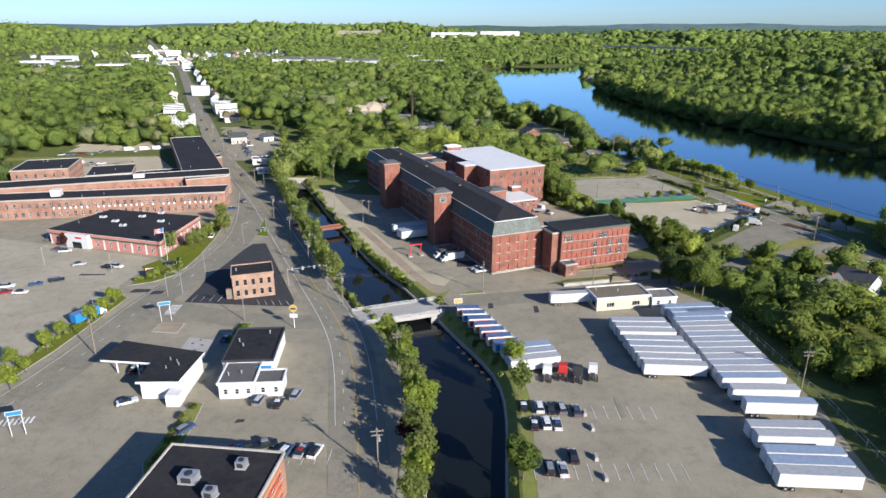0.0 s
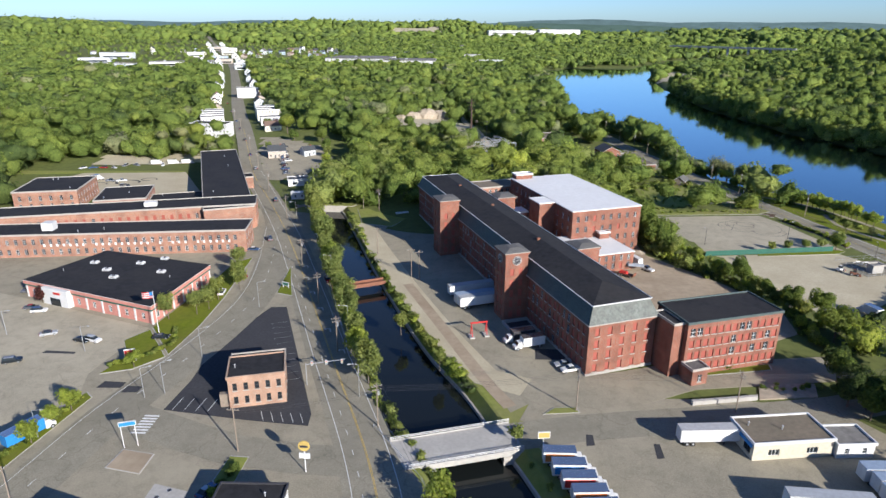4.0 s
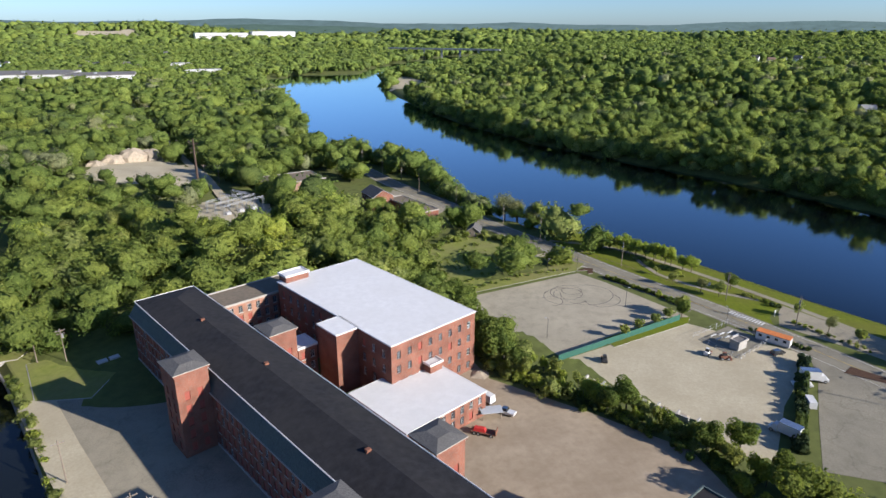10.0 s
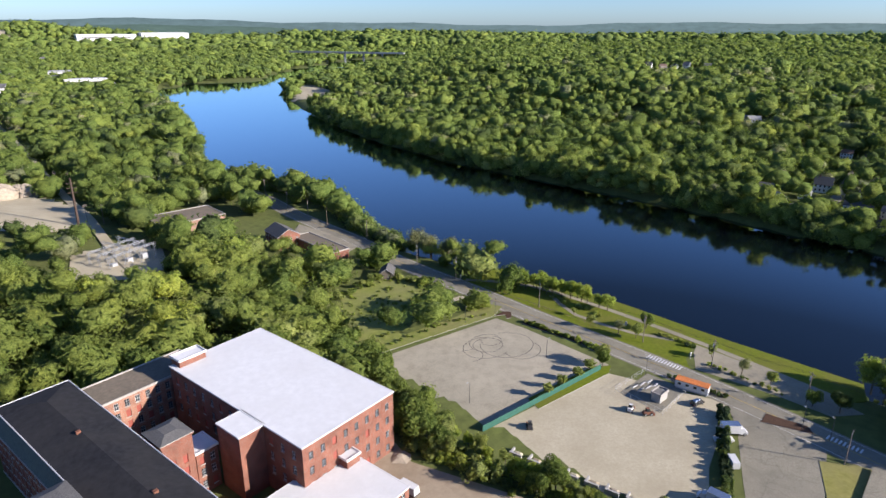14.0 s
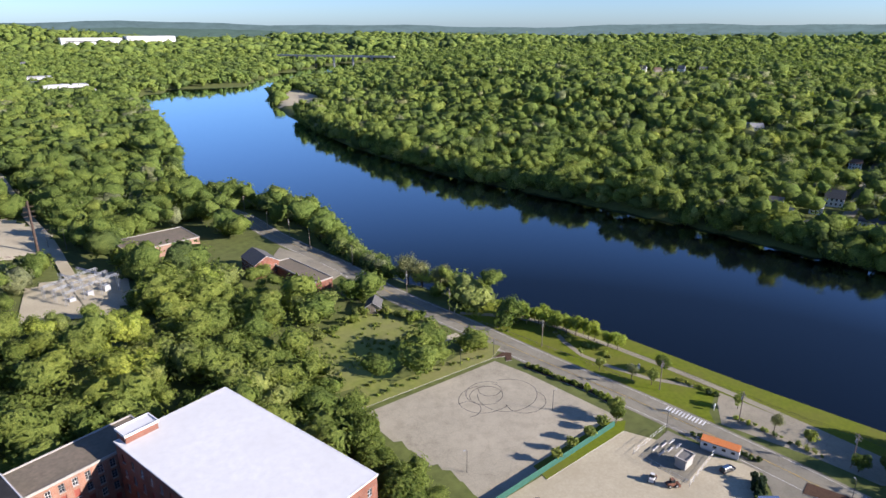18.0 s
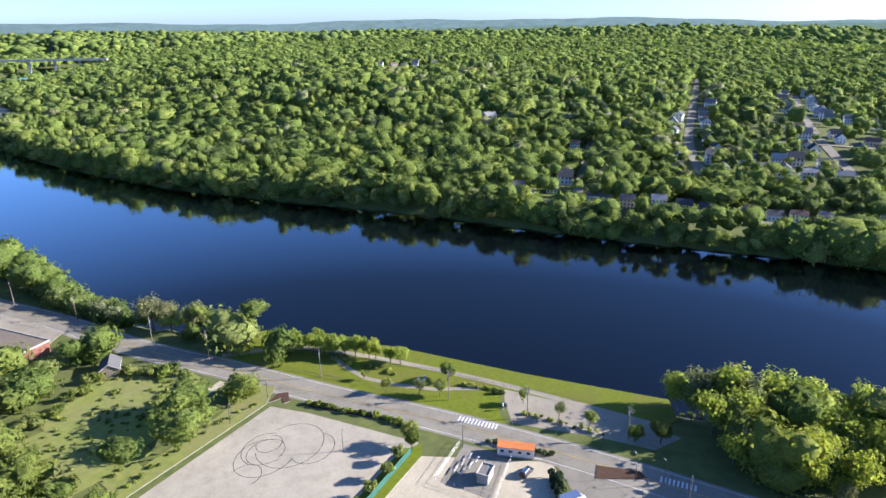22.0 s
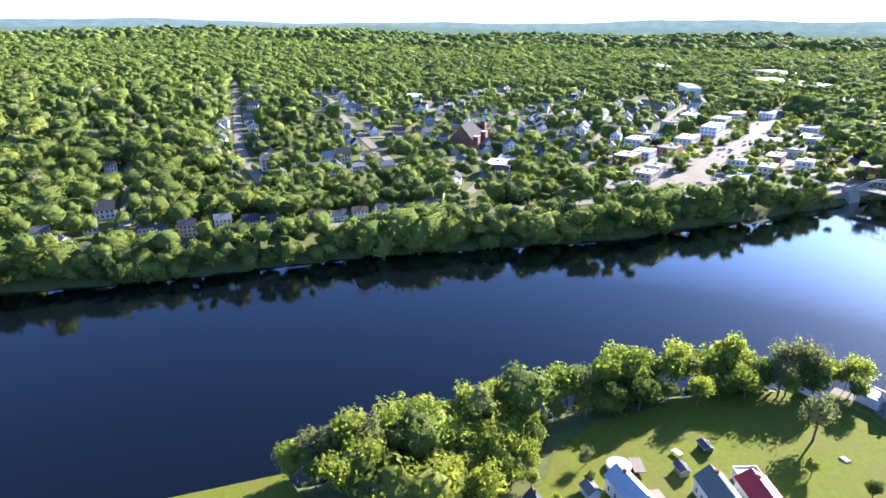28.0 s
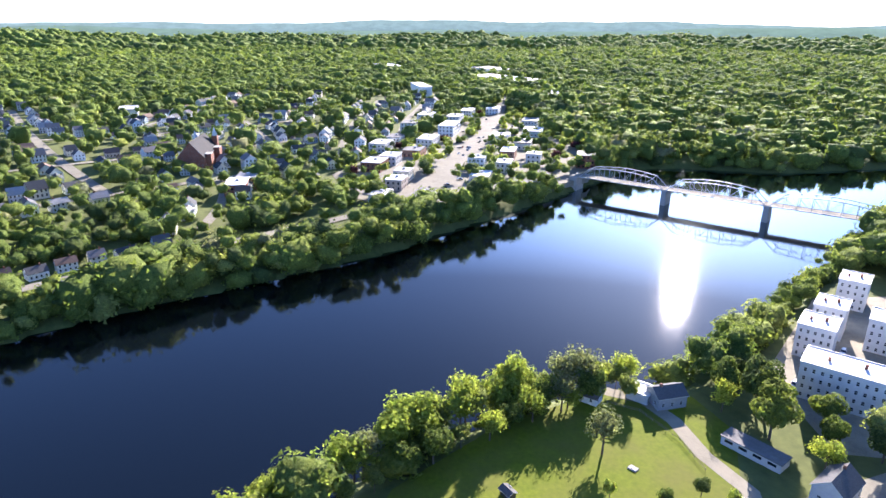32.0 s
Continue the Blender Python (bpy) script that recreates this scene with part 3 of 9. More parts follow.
gx, gy = stretched(-240, 560, 6.0, -4600, 4800), stretched(-260, 760, 6.0, -4600, 4900)
GX, GY = np.meshgrid(gx, gy)
GZ = height(GX, GY)
cut = inside(CANAL, GX, GY) | (away(CANAL, GX, GY, True) < 7.5)
GZ = np.where(cut & (GZ > -5), -5.0, GZ)
nx, ny = len(gx), len(gy)
ids = np.arange(nx * ny).reshape(ny, nx)
quads = np.stack([ids[:-1, :-1], ids[:-1, 1:], ids[1:, 1:], ids[1:, :-1]], -1).reshape(-1, 4)


def grid_mesh(name, verts, faces, mats, smooth_faces=False):
    """A mesh straight from arrays of vertices and of faces that all have one number of corners."""
    me = bpy.data.meshes.new(name)
    k = faces.shape[1]
    me.vertices.add(len(verts))
    me.vertices.foreach_set("co", np.ascontiguousarray(verts, np.float32).ravel())
    me.loops.add(faces.size)
    me.loops.foreach_set("vertex_index", np.ascontiguousarray(faces, np.int32).ravel())
    me.polygons.add(len(faces))
    me.polygons.foreach_set("loop_start", np.arange(0, faces.size, k, dtype=np.int32))
    me.polygons.foreach_set("loop_total", np.full(len(faces), k, np.int32))
    if smooth_faces:
        me.polygons.foreach_set("use_smooth", np.ones(len(faces), bool))
    for m in mats:
        me.materials.append(m)
    me.update(calc_edges=True)
    return me


ground = new("ground", grid_mesh("ground", np.stack([GX, GY, GZ], -1).reshape(-1, 3), quads, [M["ground"]], True))
tagged(ground, "grassy and wooded ground rolling to low hills at the horizon", "ground", "", "structure")

river = Shape()
river.face([(-300, -900, WATER), (1100, -900, WATER), (1100, 2600, WATER), (-300, 2600, WATER)], "water")
structure("river", river, "wide calm dark river between wooded banks", "water").name = "river_water"
pond = Shape()
wide_w, wide_e = offset_line(CANAL_W, 3.5), offset_line(CANAL_E, -3.5)
ribbon(pond, wide_w, wide_e, CANAL_WATER, CANAL_WATER, "canal")
structure("canal_water", pond, "still black water of the mill canal", "water")

# canal banks: a stone foot at the water, a grassy slope and a level verge
for nm, line, side in (("canal_bank_west", resample(CANAL_W, 6), 1), ("canal_bank_east", resample(CANAL_E, 6), -1)):
    s = Shape()
    rows = [(0.0, -3.6), (0.15, -2.2), (0.6, -2.1), (2.6, -0.1), (3.2, 0.04), (12.0, 0.03)]
    for (o0, z0), (o1, z1) in zip(rows, rows[1:]):
        a, b = offset_line(line, side * o0), offset_line(line, side * o1)
        ribbon(s, b, a, z1, z0, "granite" if z1 < -2 else "rough_grass") if side > 0 else ribbon(s, a, b, z0, z1, "granite" if z1 < -2 else "rough_grass")
    structure(nm, s, "stone-footed canal bank with rough grass on top")
head = Shape()
head.prism([(-104, 356), (-76, 356), (-74, 362), (-106, 362)], -5, 0.3, "granite", "rough_grass")
structure("canal_head_wall", head, "low stone wall at the head of the canal")


# ---- paved ground: each sheet a little above the last ----
def patch(name, poly, z, mat, label, thick=0.5):
    s = Shape()
    s.prism(poly, z - thick, z, mat)
    return structure(name, s, label, "pavement")


def draped(name, poly, mat, label, lift=0.3, step=5.0):
    """A ground cover that follows the lie of the land."""
    xs, ys = [p[0] for p in poly], [p[1] for p in poly]
    gx_, gy_ = np.arange(min(xs), max(xs) + step, step), np.arange(min(ys), max(ys) + step, step)
    X, Y = np.meshgrid(gx_, gy_)
    Z = height(X, Y) + lift
    ok = inside(poly, X[:-1, :-1] + step / 2, Y[:-1, :-1] + step / 2)
    n = np.arange(X.size).reshape(X.shape)
    q = np.stack([n[:-1, :-1], n[:-1, 1:], n[1:, 1:], n[1:, :-1]], -1)[ok]
    me = grid_mesh(name, np.stack([X, Y, Z], -1).reshape(-1, 3), q, [M[mat]], True)
    return tagged(new(name, me), label, "ground", "", "structure")


def road_z(p, z):
    """Height of a road sheet: level in the town, on the ground where that rises."""
    if z <= -0.5:
        return z
    return z + max(0.0, ground_z(*p)) + (0.35 if p[1] > 400 or p[0] > 300 else 0.0)


def road(name, line, width, z, mat, label, step=10):
    s = Shape()
    mid = resample(line, step)
    a, b = offset_line(mid, width / 2), offset_line(mid, -width / 2)
    hz = [road_z(p, z) for p in mid]
    ribbon(s, a, b, hz, hz, mat)
    return structure(name, s, label, "road")


def painted(s, line, off, width, z, dash=0, gap=0, mat="line", step=2.0):
    """A painted stripe along a road, dashed where asked."""
    mid = resample(line, step)
    a, b = offset_line(mid, off + width / 2), offset_line(mid, off - width / 2)
    n = max(1, int((dash + gap) / step)) if dash else 1
    on = max(1, int(dash / step)) if dash else 1
    hz = [road_z(p, z) for p in mid]
    ribbon(s, a, b, hz, hz, mat, (lambda i: i % n >= on) if dash else None)


west_edge = offset_line(resample(CANAL_W, 6), 4.5)
patch("pavement_west", [(x, y) for x, y in west_edge if y < 352] + [(-125, 350), (-210, 330), (-260, 300), (-240, 20)], 0.05, "lot",
      "worn grey asphalt of streets and parking lots")
patch("store_lot", [(-107, 222), (-158, 238.5), (-240, 262), (-240, 60), (-150, 60), (-118, 124), (-111, 150), (-105, 186), (-109, 196)], 0.062, "lot_pale", "pale bleached asphalt parking lot before the store")
road("street_main", STREET, 12.5, 0.09, "asphalt", "long straight grey asphalt street")
road("street_diagonal", DIAGONAL, 12, 0.08, "asphalt", "two-lane grey asphalt street")
road("street_bridge", [(-92, 181), (-60, 170), (-32, 168.5), (-25.5, 171), (-1, 180), (14, 184.5), (40, 190), (62, 194.5), (90, 203), (120, 222), (160, 238)], 9.5, 0.085, "asphalt", "grey asphalt cross street")
east_edge = offset_line(resample(CANAL_E, 6), -6.0)
patch("trailer_lot", [(x, y) for x, y in east_edge if y < 188] + [(4, 196), (52, 199), (74, 197), (85, 181), (87, 125), (83, 95), (80, 20)], 0.06, "lot",
      "wide worn asphalt lot for trailers")
patch("mill_yard", [(x, y) for x, y in east_edge if 188 <= y < 350] + [(-46, 352), (-40, 346), (17, 207), (45, 206), (48, 204), (6, 196)], 0.055, "lot", "worn asphalt yard beside the mill")
track = [(2, 200), (-8, 204), (-30, 246), (-56, 305), (-66, 330)]
road("gravel_track", track, 8.5, 0.10, "gravel", "pale gravel track along the canal")
road("worn_strip", [(-2, 191), (-9, 204), (-22, 232), (-36, 262)], 3.4, 0.115, "dirt", "brown worn strip of bare earth on the track", 4)
patch("bridge_apron", [(0, 186), (4, 197), (18, 207), (40, 214), (46, 204), (20, 190), (8, 183)], 0.068, "lot", "worn asphalt apron at the bridge")
patch("mill_front", [(17, 206), (40, 215), (90, 224), (90, 212), (60, 206), (20, 198)], 0.07, "lot", "asphalt apron before the mill")
patch("east_yard", [(34, 222), (66, 226), (82, 236), (84, 255), (70, 276), (52, 300), (50, 330), (38, 290), (20, 262)], 0.05, "dirt", "bare dirt yard behind the mill", 0.8)
road("river_road", RIVER_ROAD, 12, -0.95, "asphalt", "grey two-lane road along the river")
patch("corner_lot", [(65, 356), (119, 364), (124, 352), (134, 316), (75, 305)], -0.96, "lot_pale", "empty asphalt parking lot with tyre marks")
patch("gravel_yard", [(78, 304), (129, 313), (150, 282), (145, 277), (121, 263), (97, 243), (80, 262), (75, 285)], -0.97, "gravel", "pale gravel contractor yard")
patch("bend_drive", [(150, 281), (142, 271), (124, 255), (108, 240), (120, 231), (134, 240), (154, 252), (160, 262)], -0.955, "asphalt", "asphalt drive beside the hedge")
patch("park_path", [(158, 300), (166, 308), (172, 312), (178, 290), (182, 268), (182, 258), (172, 262), (168, 276)], -0.955, "lot", "pale asphalt lot by the river lawn")
# ---- trees ----
def leaf_cloud(rng, n, size, rx, rz, lobes, flat=0.0, low=-0.75, deep=False):
    """Leaf clumps as small tilted quads on the outside of a lumpy crown about the origin."""
    cs = lobes
    pick = rng.choice(len(cs), n * 3, p=cs[:, 3] ** 2 / (cs[:, 3] ** 2).sum())
    d = rng.normal(size=(n * 3, 3))
    d /= np.linalg.norm(d, axis=1)[:, None]
    p = cs[pick, :3] + d * cs[pick, 3:4] * rng.uniform(0.9, 1.12, (n * 3, 1))
    dist = np.linalg.norm(p[:, None] - cs[None, :, :3], axis=2) / cs[None, :, 3]
    if deep:
        p = p * rng.uniform(0.5, 1.05, (n * 3, 1)) ** 0.6
    keep = ((dist.min(1) > 0.86) | deep) & (p[:, 2] > low)
    p, d = p[keep][:n], d[keep][:n]
    p = p * (rx, rx, rz)
    nrm = d * (1, 1, 1 + flat) + rng.normal(size=d.shape) * 0.35 + (0, 0, 0.25)
    nrm /= np.linalg.norm(nrm, axis=1)[:, None]
    t1 = np.cross(nrm, rng.normal(size=d.shape))
    t1 /= np.linalg.norm(t1, axis=1)[:, None]
    t2 = np.cross(nrm, t1)
    s = size * rng.uniform(0.6, 1.3, (len(p), 1))
    c = np.stack([p - t1 * s - t2 * s * 0.7, p + t1 * s - t2 * s * 0.7, p + t1 * s * 0.8 + t2 * s * 0.7, p - t1 * s * 0.8 + t2 * s * 0.7], 1)
    return c.reshape(-1, 3), np.arange(len(p) * 4).reshape(-1, 4)


def crown_lobes(rng, lobes):
    """Spheres that make up one lumpy crown about the origin."""
    cs = [(0, 0, -0.05, 0.6)]
    for _ in range(lobes):
        a, e = rng.uniform(0, 2 * math.pi), rng.uniform(-0.35, 0.9)
        k = rng.uniform(0.42, 0.8)
        cs.append((math.cos(a) * k * math.cos(e), math.sin(a) * k * math.cos(e), math.sin(e) * k, rng.uniform(0.3, 0.52)))
    return np.array(cs)


def core_blob(rng, cs, rx, rz, rings=4, segs=8, fill=0.93, rough=0.08):
    """The leafy mass of a crown: a closed sheet over its lobes, with an uneven surface."""
    v, f = [], []
    dirs = [(0.0, 0.0, 1.0)]
    for i in range(rings):
        e = math.pi / 2 - (i + 1) * (math.pi * 0.80) / rings
        for j in range(segs):
            a = 2 * math.pi * (j + 0.5 * (i % 2)) / segs
            dirs.append((math.cos(a) * math.cos(e), math.sin(a) * math.cos(e), math.sin(e)))
    d = np.array(dirs)
    b = d @ cs[:, :3].T
    disc = b ** 2 - (cs[:, :3] ** 2).sum(1)[None] + cs[:, 3][None] ** 2
    r = np.where(disc > 0, b + np.sqrt(np.maximum(disc, 0)), 0).max(1) * fill * (1 + rng.normal(size=len(d)) * rough)
    v = d * r[:, None] * (rx, rx, rz)
    for j in range(segs):
        f.append((0, 1 + j, 1 + (j + 1) % segs, 1 + (j + 1) % segs))
    for i in range(rings - 1):
        o, q = 1 + i * segs, 1 + (i + 1) * segs
        for j in range(segs):
            k = (j + 1) % segs
            if i % 2 == 0:
                f += [(o + j, q + j, o + k, o + k), (o + k, q + j, q + k, q + k)]
            else:
                f += [(o + j, q + j, q + k, q + k), (o + j, q + k, o + k, o + k)]
    return v, f


def crown_mesh(name, seed, n, size, rx, rz, lobes, mat, mass=True):
    """A crown of loose leaf clumps, with or without a close inner mass."""
    rng = np.random.default_rng(seed)
    cs = crown_lobes(rng, lobes)
    v, f = leaf_cloud(rng, n, size, rx, rz, cs, 0.0, -0.75, not mass)
    faces = [tuple(q) for q in f]
    if mass:
        cv, cf = core_blob(rng, cs, rx, rz, 5, 10, 0.8)
        faces += [tuple(dict.fromkeys(int(i) + len(v) for i in q)) for q in cf]
        v = np.concatenate([v, cv])
    me = bpy.data.meshes.new(name)
    me.from_pydata(v.tolist(), [], faces)
    me.materials.append(mat)
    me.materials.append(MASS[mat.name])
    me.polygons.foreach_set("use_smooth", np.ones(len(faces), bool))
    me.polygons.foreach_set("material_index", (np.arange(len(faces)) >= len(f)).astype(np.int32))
    me.update()
    return me


def trunk_mesh(name, seed, h, r, limbs, reach):
    rng = np.random.default_rng(seed)
    s = Shape()
    s.tube((0, 0, -0.6), (0.1, 0, h * 0.45), r, r * 0.75, "bark", 7)
    s.tube((0.1, 0, h * 0.45), (0, 0.15, h), r * 0.75, r * 0.3, "bark", 6)
    for _ in range(limbs):
        z = h * rng.uniform(0.45, 0.9)
        a = rng.uniform(0, 2 * math.pi)
        k = reach * rng.uniform(0.5, 0.8)
        s.tube((0, 0, z), (math.cos(a) * k, math.sin(a) * k, z + k * rng.uniform(0.5, 0.9)), r * 0.4, r * 0.12, "bark", 5)
    return s.mesh(name)


TREE_KINDS = {}


def tree_kind(key, height_m, rx, rz, mat, n=420, size=0.45, lobes=8, variants=3, trunk=0.28, seed=1, mass=True):
    TREE_KINDS[key] = [(height_m, crown_mesh("crown", seed * 31 + i, n, size, rx, rz, lobes, mat, mass),
                        trunk_mesh("trunk", seed * 17 + i, height_m - rz, trunk, 6, rx), rz) for i in range(variants)]


tree_kind("maple", 12, 4.6, 5.0, LEAF[0], 1500, 0.29, 11, 3, 0.32, 1)
tree_kind("oak", 14, 5.6, 5.6, LEAF[1], 1600, 0.31, 12, 3, 0.4, 2)
tree_kind("young", 8.5, 3.0, 3.6, LEAF_YOUNG, 1200, 0.27, 9, 3, 0.18, 3, False)
tree_kind("river", 13, 4.8, 5.6, LEAF_YOUNG, 2000, 0.31, 12, 3, 0.3, 4, False)
tree_kind("grey", 13, 4.8, 5.4, LEAF_GREY, 1500, 0.26, 11, 2, 0.32, 5, False)
tree_kind("birch", 10, 3.2, 4.2, LEAF[3], 1300, 0.27, 10, 3, 0.16, 6, False)
tree_kind("lot", 6.0, 2.1, 2.3, LEAF[3], 360, 0.3, 7, 3, 0.11, 7, False)
tree_kind("copper", 7.5, 2.9, 3.2, LEAF_RED, 360, 0.4, 7, 1, 0.18, 8)
tree_kind("ash", 13, 5.0, 5.4, LEAF[2], 1500, 0.29, 11, 3, 0.33, 9)
TREE_LABEL = {"maple": "broad green maple in full leaf", "oak": "large spreading oak in fresh leaf", "young": "young street tree with bright yellow-green leaves",
              "river": "tall riverside tree with sunlit yellow-green leaves", "grey": "tall tree with sparse grey-green budding twigs",
              "birch": "slender pale-green birch tree", "lot": "small round tree planted in a lot", "copper": "small tree with dark copper-red leaves",
              "ash": "dense dark-green ash tree"}
tree_rng = np.random.default_rng(5)


def tree(key, x, y, z=None, scale=1.0, group=""):
    h, crown, trunk, rz = TREE_KINDS[key][tree_rng.integers(len(TREE_KINDS[key]))]
    z = ground_z(x, y) if z is None else z
    k = scale * tree_rng.uniform(0.88, 1.12)
    ob = thing("tree", TREE_LABEL[key], "tree", pose(x, y, z, 0, 0, tree_rng.uniform(0, 360)) @ Matrix.Diagonal((k, k, k * tree_rng.uniform(0.92, 1.1), 1)), group)
    part("trunk", trunk, ob)
    part("crown", crown, ob, "", pose(0, 0, h - rz, 0, 0, 0))
    return ob


BUSH = [crown_mesh("bush", 90 + i, 130, 0.28, 1.3, 1.2, 5, m) for i, m in enumerate((LEAF[0], LEAF[1], LEAF[3], LEAF_YOUNG))]
BUSH_DARK = [crown_mesh("bush", 96 + i, 130, 0.26, 1.1, 1.3, 5, m) for i, m in enumerate((LEAF_FIR, LEAF[2]))]


def bush(x, y, z=None, scale=1.0, dark=False, label="low rounded bush with green leaves", group=""):
    z = ground_z(x, y) if z is None else z
    k = scale * tree_rng.uniform(0.8, 1.2)
    meshes = BUSH_DARK if dark else BUSH
    ob = new("bush", meshes[tree_rng.integers(len(meshes))])
    ob.matrix_basis = pose(x, y, z + 0.75 * k, 0, 0, tree_rng.uniform(0, 360)) @ Matrix.Diagonal((k, k, k, 1))
    return tagged(ob, label, "bush", group)


def along(line, step, jitter=0.0, rng=tree_rng):
    """Places along a line, one every step, somewhat scattered."""
    out, left = [], 0.0
    for (x0, y0), (x1, y1) in zip(line, line[1:]):
        n = math.hypot(x1 - x0, y1 - y0)
        s = left
        while s < n:
            out.append((x0 + (x1 - x0) * s / n + rng.uniform(-jitter, jitter), y0 + (y1 - y0) * s / n + rng.uniform(-jitter, jitter)))
            s += step * rng.uniform(0.8, 1.2)
        left = s - n
    return out


def templates(rng, count, clumps, size, rings=4, segs=8, fill=0.9, lobes=7):
    """Crowns of unit size: a lumpy leafy mass with loose three-cornered clumps standing out of it."""
    out = []
    for _ in range(count):
        cs = crown_lobes(rng, lobes)
        v, f = leaf_cloud(rng, clumps, size, 1.0, 1.0, cs, 0.0, -0.55)
        v = v.reshape(-1, 4, 3)[:, :3].reshape(-1, 3)
        n = len(v) // 3
        cv, cf = core_blob(rng, cs, 1.0, 1.0, rings, segs, fill)
        core = np.array([t for q in cf for t in ([q[:3]] if q[2] == q[3] else [q[:3], (q[0], q[2], q[3])])])
        out.append((np.concatenate([v, cv]), np.concatenate([np.arange(3 * n).reshape(-1, 3), core + len(v)]), n))
    return out


def grow(name, x, y, rng, temps, rad, tall, mats, label, z=None, category="trees", spread=(0.55, 1.45), contrast=0.8, lower=None, skew=1.0):
    """Joins one crown a place into one mesh for each leaf tone."""
    z = height(x, y) if z is None else np.full(x.shape, float(z)) if np.isscalar(z) else z
    tone = bumps(x, y, 130, 4) * 0.85 + bumps(x, y, 48, 7) * 0.55 + rng.normal(size=x.shape) * contrast
    bins = np.digitize(tone, [-0.9, -0.1, 0.75, 1.45])
    for b, m in enumerate(mats):
        k = np.where(bins == b)[0]
        if not len(k):
            continue
        vs, fs, ms, n = [], [], [], 0
        for t, (v, f, loose) in enumerate(temps):
            sel = k[np.arange(len(k)) % len(temps) == t]
            if not len(sel):
                continue
            a = rng.uniform(0, 2 * math.pi, len(sel))
            size = (spread[0] + (spread[1] - spread[0]) * rng.uniform(0, 1, len(sel)) ** skew) * (lower[sel] if lower is not None else 1.0) * (1 + 0.22 * bumps(x[sel], y[sel], 70, 6))
            rr = rad * size
            hh = (tall if np.isscalar(tall) else tall[sel]) * rng.uniform(0.55, 1.38, len(sel)) * (lower[sel] if lower is not None else 1.0) * (0.9 + 0.16 * (b == 2)) * (1 + 0.2 * bumps(x[sel], y[sel], 85, 9))
            rz = rr * rng.uniform(0.78, 1.15, len(sel))
            ca, sa = np.cos(a)[:, None], np.sin(a)[:, None]
            px = (v[:, 0] * ca - v[:, 1] * sa) * rr[:, None] + x[sel][:, None]
            py = (v[:, 0] * sa + v[:, 1] * ca) * rr[:, None] + y[sel][:, None]
            pz = v[:, 2] * rz[:, None] + (z[sel] + np.maximum(hh - rz, rz * 0.55))[:, None]
            vs.append(np.stack([px, py, pz], -1).reshape(-1, 3))
            fs.append((f[None] + (n + np.arange(len(sel)) * len(v))[:, None, None]).reshape(-1, f.shape[1]))
            ms.append(np.tile((np.arange(len(f)) >= loose).astype(np.int32), len(sel)))
            n += len(sel) * len(v)
        V, Fq = np.concatenate(vs), np.concatenate(fs)
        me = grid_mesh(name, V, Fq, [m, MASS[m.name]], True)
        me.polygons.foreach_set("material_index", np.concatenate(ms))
        tagged(new(name, me), label, category, "", "stuff")



THICKET = templates(np.random.default_rng(21), 6, 110, 0.18, 4, 8, 0.82)
thick_rng = np.random.default_rng(22)


def thicket(label, places, rad, tall, z=None, mats=None):
    """Bushes too many to count along a bank or edge, joined by leaf tone."""
    p = np.array(places)
    grow("thicket", p[:, 0], p[:, 1], thick_rng, THICKET, rad, tall, mats or [LEAF[0], LEAF[1], LEAF[3], LEAF_YOUNG, LEAF[2]], label, z, "bushes", (0.6, 1.35), 0.8)
# ---- buildings ----
WIN = {"board": window_mesh("window", 1.25, 2.2, "boarded", "boarded", "granite", (0, 0)),
       "sash": window_mesh("window", 1.2, 2.0, "glass", "white", "granite", (1, 1)),
       "mill": window_mesh("window", 1.3, 2.2, "glass", "grey", "granite", (1, 2)),
       "small": window_mesh("window", 0.95, 1.4, "glass", "white", "white", (0, 1), 0.08),
       "wide": window_mesh("window", 2.4, 1.5, "glass", "white", None, (2, 0)),
       "shop": window_mesh("window", 2.6, 2.2, "glass", "dark", None, (1, 0)),
       "bay": window_mesh("window", 1.45, 2.1, "boarded", "boarded", "granite", (0, 0)),
       "bay_sash": window_mesh("window", 1.45, 2.1, "glass", "white", "granite", (1, 1)),
       "slim": window_mesh("window", 1.0, 1.9, "glass", "dark", "granite", (0, 1))}
SIZE = {"board": (1.25, 2.2), "sash": (1.2, 2.0), "mill": (1.3, 2.2), "small": (0.95, 1.4), "wide": (2.4, 1.5), "shop": (2.6, 2.2), "bay": (1.45, 2.1), "bay_sash": (1.45, 2.1), "slim": (1.0, 1.9)}
HOUSE_SPOTS = []


def door_mesh(w, h, mat, frame="white"):
    s = Shape()
    s.box(-w / 2 - 0.12, -0.06, 0, w / 2 + 0.12, 0.05, h + 0.12, frame)
    s.box(-w / 2, -0.1, 0, w / 2, -0.05, h, mat)
    s.box(-w / 2 + 0.15, -0.12, h * 0.55, w / 2 - 0.15, -0.095, h - 0.2, "glass")
    return s.mesh("door")


DOORS = {"white": door_mesh(1.0, 2.1, "white"), "dark": door_mesh(1.0, 2.1, "dark"), "garage": door_mesh(2.7, 2.4, "white"), "dock": door_mesh(3.0, 3.2, "grey", "grey")}


